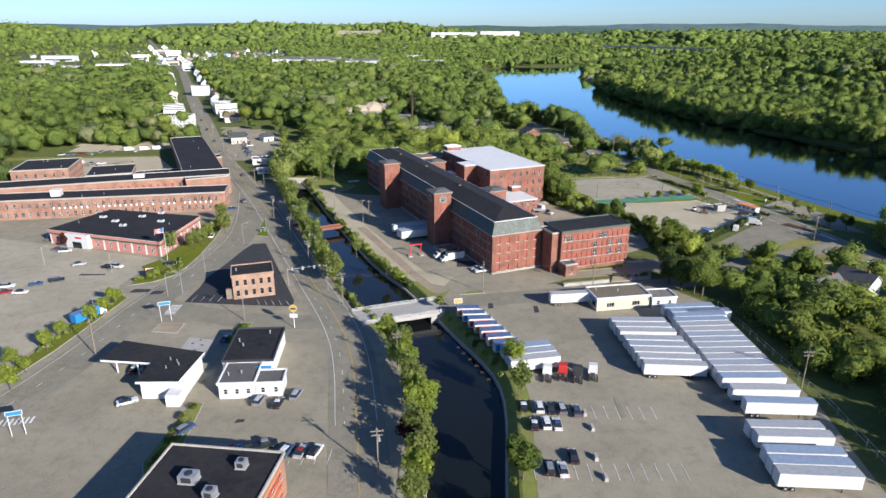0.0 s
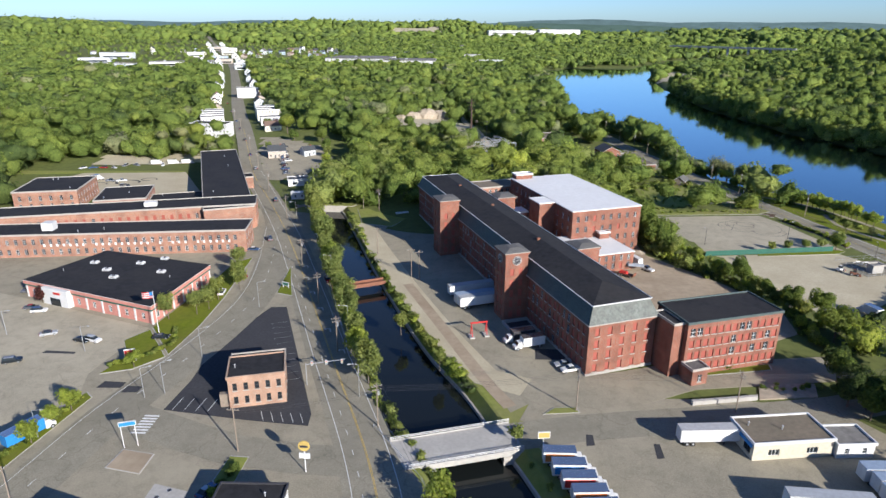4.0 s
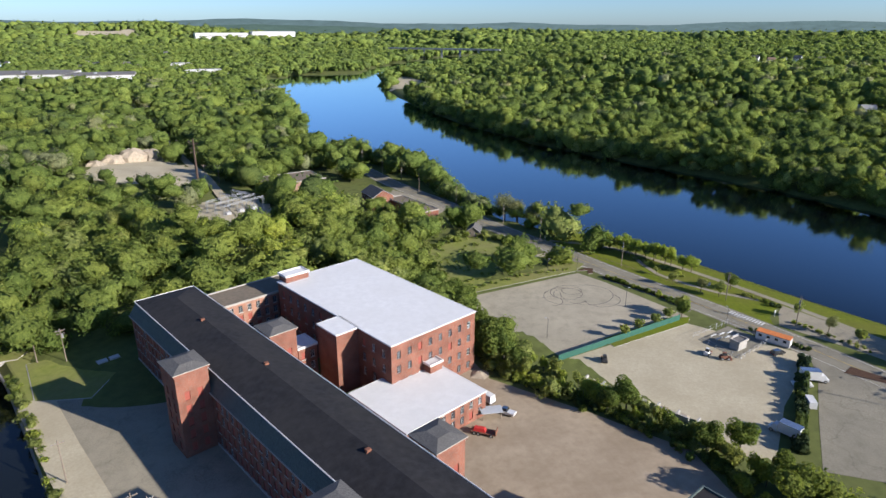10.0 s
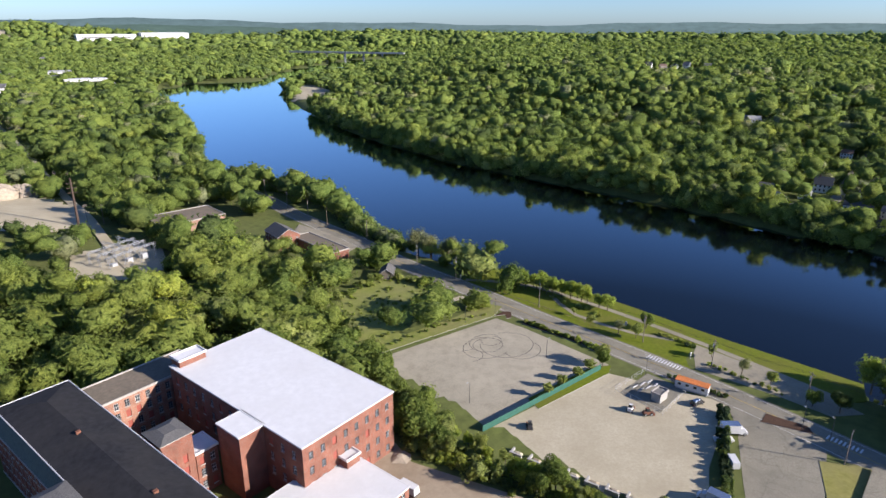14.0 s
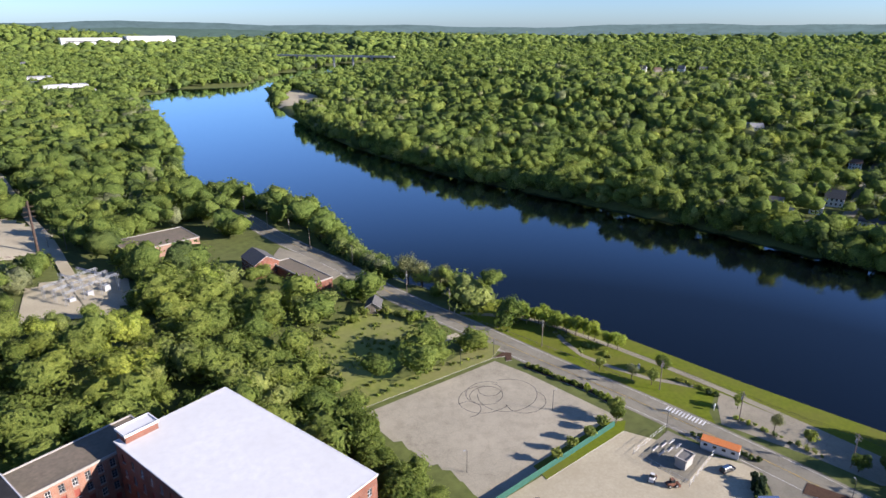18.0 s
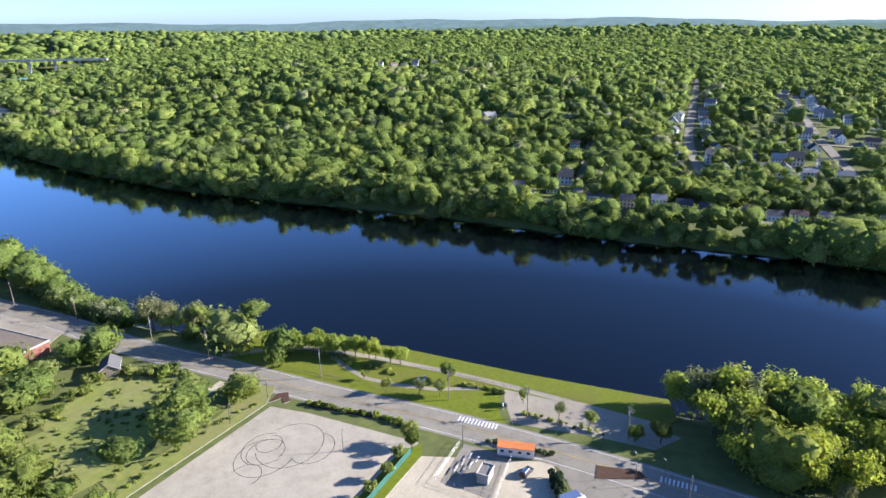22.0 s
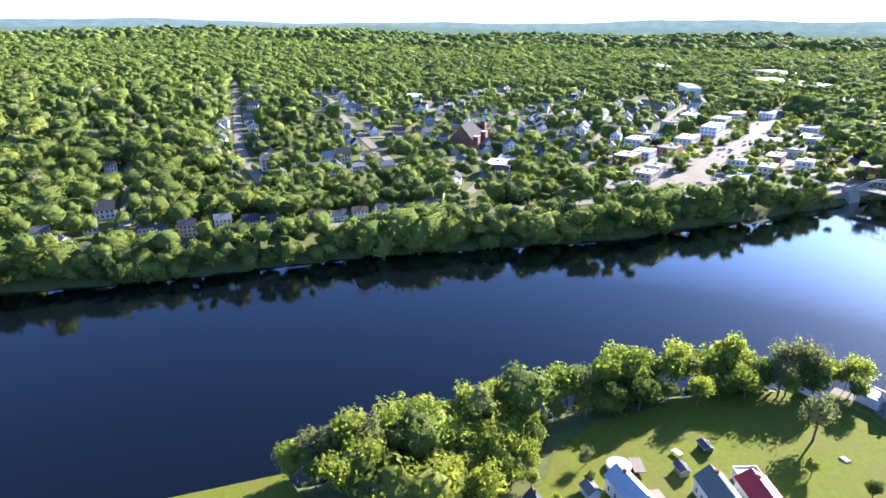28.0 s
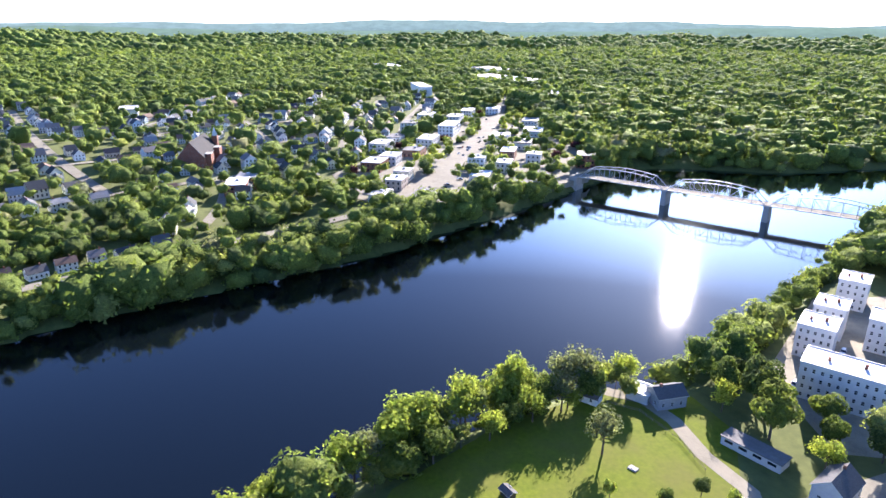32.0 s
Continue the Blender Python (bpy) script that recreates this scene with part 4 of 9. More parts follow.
def walled(parent, w, d, z0, h, mat, sides, at=None):
    """Four walls as one mesh, with window objects. sides: for S, E, N, W (columns, rows of sill heights, kind) or None."""
    s, jobs = Shape(), []
    corners = [(0, 0), (w, 0), (w, d), (0, d)]
    for i, spec in enumerate(sides):
        p0, p1 = corners[i], corners[(i + 1) % 4]
        length = math.dist(p0, p1)
        if spec:
            n, sills, kind = spec
            ww, wh = SIZE[kind[0] if isinstance(kind, (list, tuple)) else kind]
            cols, rows = spaced(length, n, ww, length * 0.02), [(z, z + wh) for z in sills]
            jobs.append((p0, p1, cols, rows, [WIN[k] for k in kind] if isinstance(kind, (list, tuple)) else WIN[kind]))
        else:
            cols, rows = [], []
        s.facade(p0, p1, z0, h, cols, rows, mat)
    wall = part("wall", s, parent, "", at)
    for job in jobs:
        put_windows(parent, job[4], job[0], job[1], job[2], job[3], plain_win=len(job[2]) > 13 or mat == 'white' or mat == 'siding_mix' or len(job[2]) == 8)
    return wall


def flat_roof(parent, w, d, h, mat, trim="granite", over=0.25, lip=0.35):
    """A flat roof with a raised rim, one connected mesh."""
    s = Shape()
    ring = lambda o, z: [(-o, -o, z), (w + o, -o, z), (w + o, d + o, z), (-o, d + o, z)]
    rings = [ring(-0.3, h - 0.05), ring(over, h - 0.05), ring(over, h + 0.25 + lip), ring(over - 0.3, h + 0.25 + lip), ring(over - 0.35, h + 0.27)]
    for a, b in zip(rings, rings[1:]):
        for i in range(4):
            j = (i + 1) % 4
            s.face((a[i], a[j], b[j], b[i]), trim)
    s.face(rings[-1], mat)
    return part("roof", welded(s.mesh("roof")), parent)


def roof_unit(parent, x, y, z, size=(1.8, 1.2, 0.9), mat="steel"):
    """A rooftop air handler: cabinet, grille and kerb."""
    a, b, c = size
    s = Shape()
    s.box(x - a / 2 - 0.1, y - b / 2 - 0.1, z, x + a / 2 + 0.1, y + b / 2 + 0.1, z + 0.2, "grey")
    s.box(x - a / 2, y - b / 2, z + 0.2, x + a / 2, y + b / 2, z + 0.2 + c, mat)
    s.box(x - a * 0.3, y - b / 2 - 0.03, z + 0.35, x + a * 0.3, y - b / 2, z + c, "dark")
    s.tube((x, y, z + 0.2 + c), (x, y, z + 0.32 + c), b * 0.33, b * 0.33, "dark", 10)
    return part("rooftop_unit", s, parent)


def flat_building(name, label, x, y, turn, w, d, h, wall_mat, roof_mat, sides, z=0.0, trim="granite", units=0, category="building", vents=0, lip=0.35):
    ob = thing(name, label, category, pose(x, y, z, 0, 0, turn))
    walled(ob, w, d, -1.5, h, wall_mat, sides)
    flat_roof(ob, w, d, h, roof_mat, trim, 0.25, lip)
    rng = np.random.default_rng(int(abs(x * 7 + y * 3)))
    for _ in range(units):
        roof_unit(ob, rng.uniform(2, w - 2), rng.uniform(2, d - 2), h + 0.27)
    for _ in range(vents):
        px, py = rng.uniform(1, w - 1), rng.uniform(1, d - 1)
        part("vent_pipe", Shape().tube((px, py, h + 0.2), (px, py, h + 1.1), 0.14, 0.14, "steel", 8).tube((px, py, h + 1.1), (px, py, h + 1.25), 0.24, 0.1, "steel", 8), ob)
    HOUSE_SPOTS.append((x + w / 2 * math.cos(radians(turn)) - d / 2 * math.sin(radians(turn)), y + w / 2 * math.sin(radians(turn)) + d / 2 * math.cos(radians(turn)), max(w, d) / 2))
    return ob


# -- the mill: long range with a mansard, two stair towers to the yard and two behind --
MILL = pose(17.2, 206.5, 0, 0, 0, 23.25)
MW, ML, ME = 19.5, 150.0, 14.3
mill = thing("brick_mill", "long red-brick mill with dark mansard roof and stair towers", "mill", MILL)
sills = (1.0, 4.4, 7.7, 11.0)
s = Shape()
west_cols = spaced(ML, 57, 1.25, 1.0)
tower_gaps = ((34.2, 43.8), (94.0, 105.0))
flip = lambda c: (ML - c[1], ML - c[0])
west_free = [c for c in west_cols if not any(a < c[0] < b or a < c[1] < b for a, b in tower_gaps)]
s.facade((0, 0), (MW, 0), -1.5, ME, spaced(MW, 5, 1.25, 0.6), [(z, z + 2.2) for z in sills], "brick")
s.facade((MW, 0), (MW, ML), -1.5, ME, spaced(ML, 50, 1.25, 1.0), [(z, z + 2.2) for z in sills[1:]], "brick")
s.facade((MW, ML), (0, ML), -1.5, ME, spaced(MW, 5, 1.25, 0.6), [(z, z + 2.2) for z in sills], "brick")
s.facade((0, ML), (0, 0), -1.5, ME, sorted(flip(c) for c in west_free), [(z, z + 2.2) for z in sills], "brick")
part("wall", s, mill)
put_windows(mill, [WIN["board"]] * 5 + [WIN["mill"]], (0, 0), (MW, 0), spaced(MW, 5, 1.25, 0.6), [(z, z + 2.2) for z in sills])
put_windows(mill, [WIN["board"]] * 3 + [WIN["mill"]], (0, ML), (0, 0), sorted(flip(c) for c in west_free), [(z, z + 2.2) for z in sills])
s = Shape()
for c in spaced(ML, 50, 1.25, 1.0):
    for z in sills[1:]:
        s.face([(MW - 0.2, c[0], z), (MW - 0.2, c[1], z), (MW - 0.2, c[1], z + 2.2), (MW - 0.2, c[0], z + 2.2)], "boarded")
for c in spaced(MW, 5, 1.25, 0.6):
    for z in sills:
        s.face([(c[1], ML - 0.2, z), (c[0], ML - 0.2, z), (c[0], ML - 0.2, z + 2.2), (c[1], ML - 0.2, z + 2.2)], "boarded")
tagged(part("boarded_openings", s, mill), "red boards in the rear openings", "", "", "stuff")
part("plinth", Shape().box(-0.12, -0.12, -1.5, MW + 0.12, ML + 0.12, 0.7, "granite"), mill)
part("cornice", Shape().box(-0.45, -0.45, ME - 0.5, MW + 0.45, ML + 0.45, ME - 0.02, "brick").box(-0.6, -0.6, ME - 0.02, MW + 0.6, ML + 0.6, ME + 0.22, "granite"), mill)
IN, TOP, RIDGE = 1.5, 18.8, 20.9
s = Shape()
lo = [(-0.4, -0.4), (MW + 0.4, -0.4), (MW + 0.4, ML + 0.4), (-0.4, ML + 0.4)]
hi = [(IN, IN), (MW - IN, IN), (MW - IN, ML - IN), (IN, ML - IN)]
for i in range(4):
    j = (i + 1) % 4
    n = 1 if i in (0, 2) else 12
    for k in range(n):
        a0, a1 = k / n, (k + 1) / n
        pt = lambda q, r, a, z: (q[0] + (r[0] - q[0]) * a, q[1] + (r[1] - q[1]) * a, z)
        # the south end takes the lighter slate, sunlight put into its colour
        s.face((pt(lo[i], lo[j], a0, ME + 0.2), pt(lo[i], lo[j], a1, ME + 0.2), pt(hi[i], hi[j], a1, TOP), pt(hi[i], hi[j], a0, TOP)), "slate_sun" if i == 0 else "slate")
part("mansard", s, mill, "slate mansard slope streaked with green")
s = Shape()
mid = MW / 2
hipa, hipb = (mid, IN + 9.5, RIDGE), (mid, ML - IN - 9.5, RIDGE)
e = 0.35
c = [(IN - e, IN - e, TOP + 0.12), (MW - IN + e, IN - e, TOP + 0.12), (MW - IN + e, ML - IN + e, TOP + 0.12), (IN - e, ML - IN + e, TOP + 0.12)]
s.face((c[0], c[1], hipa), "roof")
s.face((c[1], c[2], hipb, hipa), "roof")
s.face((c[2], c[3], hipb), "roof")
s.face((c[3], c[0], hipa, hipb), "roof")
part("roof", s, mill, "black membrane low hip roof")
s = Shape()
for i in range(4):
    a, b = Vector(c[i]), Vector(c[(i + 1) % 4])
    s.tube(a, b, 0.16, 0.16, "white", 5)
part("gutter", s, mill, "pale metal edge along the roof")
for y in np.arange(12, 146, 11.3):
    part("roof_seam", Shape().box(IN + 0.2, y, TOP + 0.1, IN + 0.35, y + 0.1, TOP + 0.3, "roof"), mill)
for x, y in ((9, 47), (10.5, 88), (9.2, 120)):
    part("roof_hatch", Shape().box(x - 0.5, y - 0.4, 20.2, x + 0.5, y + 0.4, 21.25, "rust"), mill)


def tower(u0, v0, w, d, h, label, clock, faces):
    ob = part("tower", Shape().box(0, 0, -1.5, 0.1, 0.1, 0, "brick"), mill, label, pose(u0, v0, 0))
    s = Shape()
    pts = [(0, 0), (w, 0), (w, d), (0, d)]
    for i in range(4):
        p0, p1 = pts[i], pts[(i + 1) % 4]
        n = math.dist(p0, p1)
        rows = [(z, z + 2.2) for z in (1.2, 4.6, 7.9, 11.2, 14.6)][:5 if h > 20 else 4] if i in faces else []
        cols = spaced(n, 2, 1.25, 0.8) if i in faces else []
        s.facade(p0, p1, -1.5, h, cols, rows, "brick")
        if i in faces:
            put_windows(ob, WIN["board"], p0, p1, cols, rows)
    part("tower_wall", s, ob)
    s = Shape()
    s.box(-0.3, -0.3, h - 0.5, w + 0.3, d + 0.3, h + 0.05, "brick")
    s.box(-0.45, -0.45, h + 0.05, w + 0.45, d + 0.45, h + 0.25, "granite")
    s.box(-0.45, -0.45, h + 0.25, w + 0.45, d + 0.45, h + 1.1, "shingle", None, 2.6)
    part("tower_roof", s, ob)
    if clock:
        for face, m in (("S", pose(w / 2, -0.05, h - 2.3, 90, 0, 0)), ("W", pose(-0.05, d / 2, h - 2.3, 90, 0, -90))):
            s = Shape()
            s.tube((0, 0, 0), (0, 0, 0.12), 1.45, 1.45, "granite", 24)
            s.tube((0, 0, 0.1), (0, 0, 0.15), 1.28, 1.28, "dark", 24)
            dial = part("clock_face", s, ob, "round dark clock dial with pale marks", m)
            s = Shape()
            for k in range(12):
                a = k * math.pi / 6
                s.tube((0.82 * math.sin(a), 0.82 * math.cos(a), 0.17), (1.16 * math.sin(a), 1.16 * math.cos(a), 0.17), 0.09, 0.09, "white", 4)
            s.tube((0, 0, 0.18), (0.5, 0.6, 0.18), 0.07, 0.04, "white", 4)
            s.tube((0, 0, 0.19), (-0.55, 0.2, 0.19), 0.07, 0.05, "white", 4)
            part("clock_marks", s, dial)
    return ob


tower(-7.3, 35.2, 7.2, 7.4, 21.6, "square brick clock tower", True, (0, 3))
tower(-7.6, 95.4, 7.5, 8.3, 21.6, "square brick stair tower", False, (0, 3))
tower(MW + 0.1, 40.0, 7.4, 7.6, 18.6, "square brick rear stair tower", False, (0, 1))
tower(MW + 0.1, 103.5, 7.4, 7.8, 18.6, "square brick rear stair tower", False, (0, 1))


def mill_place(u, v):
    p = MILL @ Vector((u, v, 0))
    return p.x, p.y


def mill_building(name, label, u, v, w, d, h, wall_mat, roof_mat, sides, turn=0.0, **kw):
    return flat_building(name, label, *mill_place(u, v), 23.25 + turn, w, d, h, wall_mat, roof_mat, sides, **kw)


four = (1.0, 5.2, 9.4, 13.6)
mix_win = ("mill", "board", "mill", "sash")
mill_building("white_roof_building", "four-storey brick building with bright white roof", 39.8, 79.3, 30, 57, 17.9, "brick", "roof_white",
              ((8, four, mix_win), (14, four, mix_win), None, (13, four[1:], mix_win)), trim="roof_white", lip=0.06)
mill_building("stair_block", "brick block with white roof beside the court", 33.0, 93.6, 6.9, 9, 17.86, "brick", "roof_white", (None, None, None, None), trim="roof_white", lip=0.06)
mill_building("court_link", "weathered brick link with white roof across the court", 27.2, 103.5, 5.7, 6.5, 11.8, "brick", "roof_white", ((2, (1.5, 5, 8.4), mix_win), None, None, None), trim="roof_white")
mill_building("rear_range", "four-storey brick range with tan gravelled roof", 19.6, 137.5, 30, 12, 14.0, "brick_light", "roof_brown",
              ((10, (1.0, 4.4, 7.8, 11.0), mix_win), None, None, None), trim="granite")
mill_building("low_wing", "low brick wing with white roof", 29.4, 61.0, 26, 22.3, 6.8, "brick", "roof_white",
              ((8, (1.0, 4.0), mix_win), (7, (1.0, 4.0), mix_win), None, None), trim="roof_white", lip=0.06)
mill_building("roof_penthouse", "small white-roofed stair head on the low wing", 50.5, 76.5, 4.2, 4.0, 9.2, "brick", "roof_white", (None, None, None, None), trim="roof_white")
head_box = mill_building("elevator_head", "small brick lift head with white top", 41.0, 133.0, 8, 4.5, 20.0, "brick", "roof_white", (None, None, None, None), trim="roof_white")
annex = mill_building("brick_annex", "four-storey brick annex with flat black roof and pale sills", 23.0, -8.0, 28.0, 13.0, 14.9, "brick", "roof",
                      ((13, (1.6, 4.9, 8.2, 11.5), ("bay", "bay", "bay", "bay", "bay", "bay_sash")), (6, (1.6, 4.9, 8.2, 11.5), ("bay", "bay", "bay_sash")), None, None), -3.0, trim="slate")
mill_building("stair_tower", "plain brick stair tower between mill and annex", 20.0, -6.5, 3.0, 8.0, 14.4, "brick", "roof", (None, None, None, None))
mill_building("entrance_porch", "small brick entrance porch with dark roof", 22.6, -12.2, 4.6, 4.0, 4.2, "brick", "shingle", ((1, (0.9,), "sash"), (1, (0.9,), "sash"), None, None))

# -- brick works across the street --
two = (1.0, 4.9)
flat_building("brick_works", "long two-storey brick works with dark roof", -230, 265.2, 10.5, 129, 14.5, 8.6, "brick_light", "roof", ((40, two, ("mill", "sash", "mill")), (4, two, "mill"), None, None), units=0, vents=3)
flat_building("brick_range", "long brick range with red boarded windows", -225, 283.5, 18.0, 120, 15, 10, "brick_light", "roof", ((34, (1.2, 5.4), ("board", "board", "mill")), (4, (1.2, 5.4), "mill"), None, None), vents=2)
flat_building("street_wing_building", "long brick wing along the street with dark roof", -129.5, 310.0, 25.2, 20.5, 137, 9.6, "brick_light", "roof", (None, (34, (1.2, 5.4), ("board", "mill")), (5, (1.2, 5.4), "mill"), (30, (1.2, 5.4), ("board", "mill"))), vents=4)
flat_building("brick_hall", "brick hall with dark flat roof in the court", -188, 324.5, 20, 22, 25, 8.0, "brick_light", "roof", (None, (6, (1.2, 4.6), "mill"), None, None), vents=2)
flat_building("low_hall", "low brick hall with a black membrane roof", -163, 323, 22, 24, 28, 5.0, "brick_light", "roof", (None, None, None, None), vents=2)
flat_building("lean_hall", "long low hall with a black roof between the ranges", -197, 300, 21, 33, 18, 6.0, "brick_light", "roof", (None, None, None, None), vents=2)
flat_building("workshop", "square brick workshop with dark roof and rows of windows", -232, 331, 16, 28, 30, 9.0, "brick_light", "roof", ((6, (1.2, 4.9), "mill"), (8, (1.2, 4.9), "mill"), None, None), vents=3)
for i, k in enumerate("111111101111111110101110111111"):
    if k == "1":
        part("letter_bar", Shape().box(54 + i * 2.35, -0.05, 4.15, 54.75 + i * 2.35, 0.0, 5.15, "line"), bpy.data.objects["brick_works"], "faded white painted letter bar")
flat_building("street_lodge", "small brick entry block on the street", -142, 385, 25.2, 5, 9, 6.0, "brick_light", "roof", (None, (2, (1.0,), "sash"), None, None))
part("cooling_box", Shape().box(52, 5, 8.6, 56, 9, 11.8, "white"), bpy.data.objects["brick_works"], "white metal cooling box")
part("cooling_box", Shape().box(74, 5, 10, 79, 8, 12, "white"), bpy.data.objects["brick_range"], "white metal cooling box")
# ---- vehicles ----
def profile_body(pts, half, mat, top_half=None, name="body"):
    """A side profile (x, z) swept across, drawn in towards its top."""
    zs = [z for _, z in pts]
    z0, z1 = min(zs), max(zs)
    s, n = Shape(), len(pts)
    k = s.mat(mat)
    for sgn in (-1, 1):
        for x, z in pts:
            t = (z - z0) / (z1 - z0)
            s.v.append((x, sgn * (half + ((top_half or half) - half) * t * t), z))
    s.f += [tuple(range(n)), tuple(n + i for i in reversed(range(n)))]
    s.f += [((i + 1) % n, i, n + i, n + (i + 1) % n) for i in range(n)]
    s.m += [k] * (n + 2)
    return s.mesh(name)


def wheel_mesh(r, w):
    s = Shape()
    s.tube((0, -w / 2, 0), (0, w / 2, 0), r, r, "rubber", 10)
    s.tube((0, -w / 2 - 0.01, 0), (0, w / 2 + 0.01, 0), r * 0.55, r * 0.55, "steel", 8)
    return s.mesh("wheel")


CAR_WHEEL, TRUCK_WHEEL = wheel_mesh(0.33, 0.22), wheel_mesh(0.5, 0.28)
SEDAN = [(-2.25, 0.35), (2.25, 0.35), (2.28, 0.62), (1.95, 0.82), (0.95, 0.92), (-1.7, 0.95), (-2.2, 0.9), (-2.3, 0.6)]
SEDAN_TOP = [(-1.75, 0.93), (0.98, 0.91), (0.3, 1.42), (-1.0, 1.46)]
SUV = [(-2.3, 0.38), (2.25, 0.38), (2.28, 0.75), (2.0, 0.98), (1.0, 1.05), (-2.2, 1.08), (-2.32, 0.8)]
SUV_TOP = [(-2.18, 1.06), (1.05, 1.04), (0.45, 1.68), (-1.95, 1.72)]
PICKUP = [(-2.7, 0.45), (2.65, 0.45), (2.7, 0.85), (2.4, 1.06), (1.3, 1.12), (-0.6, 1.12), (-0.62, 1.1), (-2.7, 1.1)]
PICKUP_TOP = [(-0.75, 1.1), (1.3, 1.1), (0.75, 1.8), (-0.6, 1.84)]
CARS = {k: (profile_body(a, 0.9, m), profile_body(b, 0.82, "glass", 0.66, "glasshouse"), b) for k, a, b, m in
        (("sedan", SEDAN, SEDAN_TOP, "car"), ("suv", SUV, SUV_TOP, "car"), ("pickup", PICKUP, PICKUP_TOP, "car"), ("white_pickup", PICKUP, PICKUP_TOP, "white"))}
_l = Shape().box(2.16, -0.78, 0.6, 2.3, -0.45, 0.76, "white").mesh("headlight")
_r = Shape().box(-2.33, -0.8, 0.68, -2.18, -0.5, 0.84, "red").mesh("tail_light")
CAR_LABEL = {"sedan": "parked sedan with dark windows", "suv": "parked sport utility vehicle with dark windows", "pickup": "parked pickup truck with an open bed", "white_pickup": "white parked pickup truck with an open bed"}


def car(kind, x, y, turn, z=0.06, group="parked cars", lights=True):
    body, top, prof = CARS[kind]
    ob = thing("pickup_truck" if "pickup" in kind else "car", CAR_LABEL[kind], "pickup" if "pickup" in kind else "car", pose(x, y, z, 0, 0, turn), group)
    part("body", body, ob)
    part("glasshouse", top, ob, "dark glass cabin windows")
    zt = max(q[1] for q in prof)
    xs = sorted(q[0] for q in prof)
    roof = Shape().box(xs[1] + 0.05, -0.62, zt - 0.02, xs[2] + 0.05, 0.62, zt + 0.05, "white" if kind == "white_pickup" else "car", None, 0.06)
    part("roof_panel", roof, ob)
    for wx in (-1.42, 1.42) if "pickup" not in kind else (-1.75, 1.75):
        for wy in (-0.8, 0.8):
            part("wheel", CAR_WHEEL, ob, "", pose(wx, wy, 0.33))
    if lights and "pickup" not in kind:
        for flip_y in (1, -1):
            part("headlight", _l, ob, "", Matrix.Diagonal((1, flip_y, 1, 1)))
            part("tail_light", _r, ob, "", Matrix.Diagonal((1, flip_y, 1, 1)))
    return ob


def trailer_meshes(length):
    b = Shape()
    b.box(0, -1.28, 1.15, length, 1.28, 4.0, "white")
    r = Shape()
    r.box(-0.03, -1.31, 3.98, length + 0.03, 1.31, 4.12, "trailer")
    d = Shape()
    d.box(-0.06, -1.24, 1.2, -0.01, -0.02, 3.92, "white")
    d2 = Shape()
    d2.box(-0.06, 0.02, 1.2, -0.01, 1.24, 3.92, "white")
    g = Shape()
    g.box(length - 3.4, -0.95, 0.0, length - 3.2, -0.75, 1.15, "dark")
    g2 = Shape()
    g2.box(length - 3.4, 0.75, 0.0, length - 3.2, 0.95, 1.15, "dark")
    chassis = Shape().box(0.4, -0.5, 0.8, length - 0.4, 0.5, 1.13, "dark")
    return [("box", b), ("roof", r), ("door", d), ("door", d2), ("landing_leg", g), ("landing_leg", g2), ("chassis", chassis)]


TRAILERS = {n: [(k, s.mesh(k)) for k, s in trailer_meshes(n)] for n in (15.3, 13.0)}


def trailer(x, y, turn, length=15.3, group="parked trailers", label="white box semi-trailer with pale metal roof", z=0.06):
    """A parked semi-trailer, its rear doors at the origin, its front towards +x."""
    ob = thing("semi_trailer", label, "trailer", pose(x, y, z, 0, 0, turn), group)
    for k, me in TRAILERS[length]:
        part(k, me, ob)
    for wx in (1.6, 2.9):
        for wy in (-1.05, 1.05):
            part("wheel", TRUCK_WHEEL, ob, "", pose(wx, wy, 0.5))
    return ob


def box_truck(x, y, turn, box_mat="white", length=6.4, label="white box truck", band=None, z=0.06, roof="sheet_metal"):
    """A truck with a box body; the cab looks to +x."""
    ob = thing("box_truck", label, "truck", pose(x, y, z, 0, 0, turn), "parked trucks")
    b = Shape().box(0, -1.22, 0.95, length, 1.22, 3.55, box_mat)
    part("box", b, ob)
    part("box_roof", Shape().box(-0.02, -1.24, 3.53, length + 0.02, 1.24, 3.62, roof), ob)
    if band:
        part("side_panel", Shape().box(0.4, -1.235, 1.3, length - 0.4, -1.215, 3.1, band), ob)
        part("side_panel", Shape().box(0.4, 1.215, 1.3, length - 0.4, 1.235, 3.1, band), ob)
    part("cab", profile_body([(length + 0.15, 0.5), (length + 2.3, 0.5), (length + 2.35, 1.25), (length + 1.6, 1.45), (length + 1.25, 2.3), (length + 0.2, 2.35)], 1.05, "white", 0.95, "cab"), ob)
    part("windscreen", profile_body([(length + 1.27, 1.5), (length + 1.66, 1.47), (length + 1.32, 2.2), (length + 1.2, 2.2)], 0.92, "glass", 0.85, "windscreen"), ob)
    part("chassis", Shape().box(0.2, -0.45, 0.55, length + 2.0, 0.45, 0.94, "dark"), ob)
    for wx in (1.5, length + 1.45):
        for wy in (-0.98, 0.98):
            part("wheel", TRUCK_WHEEL, ob, "", pose(wx, wy, 0.5))
    return ob


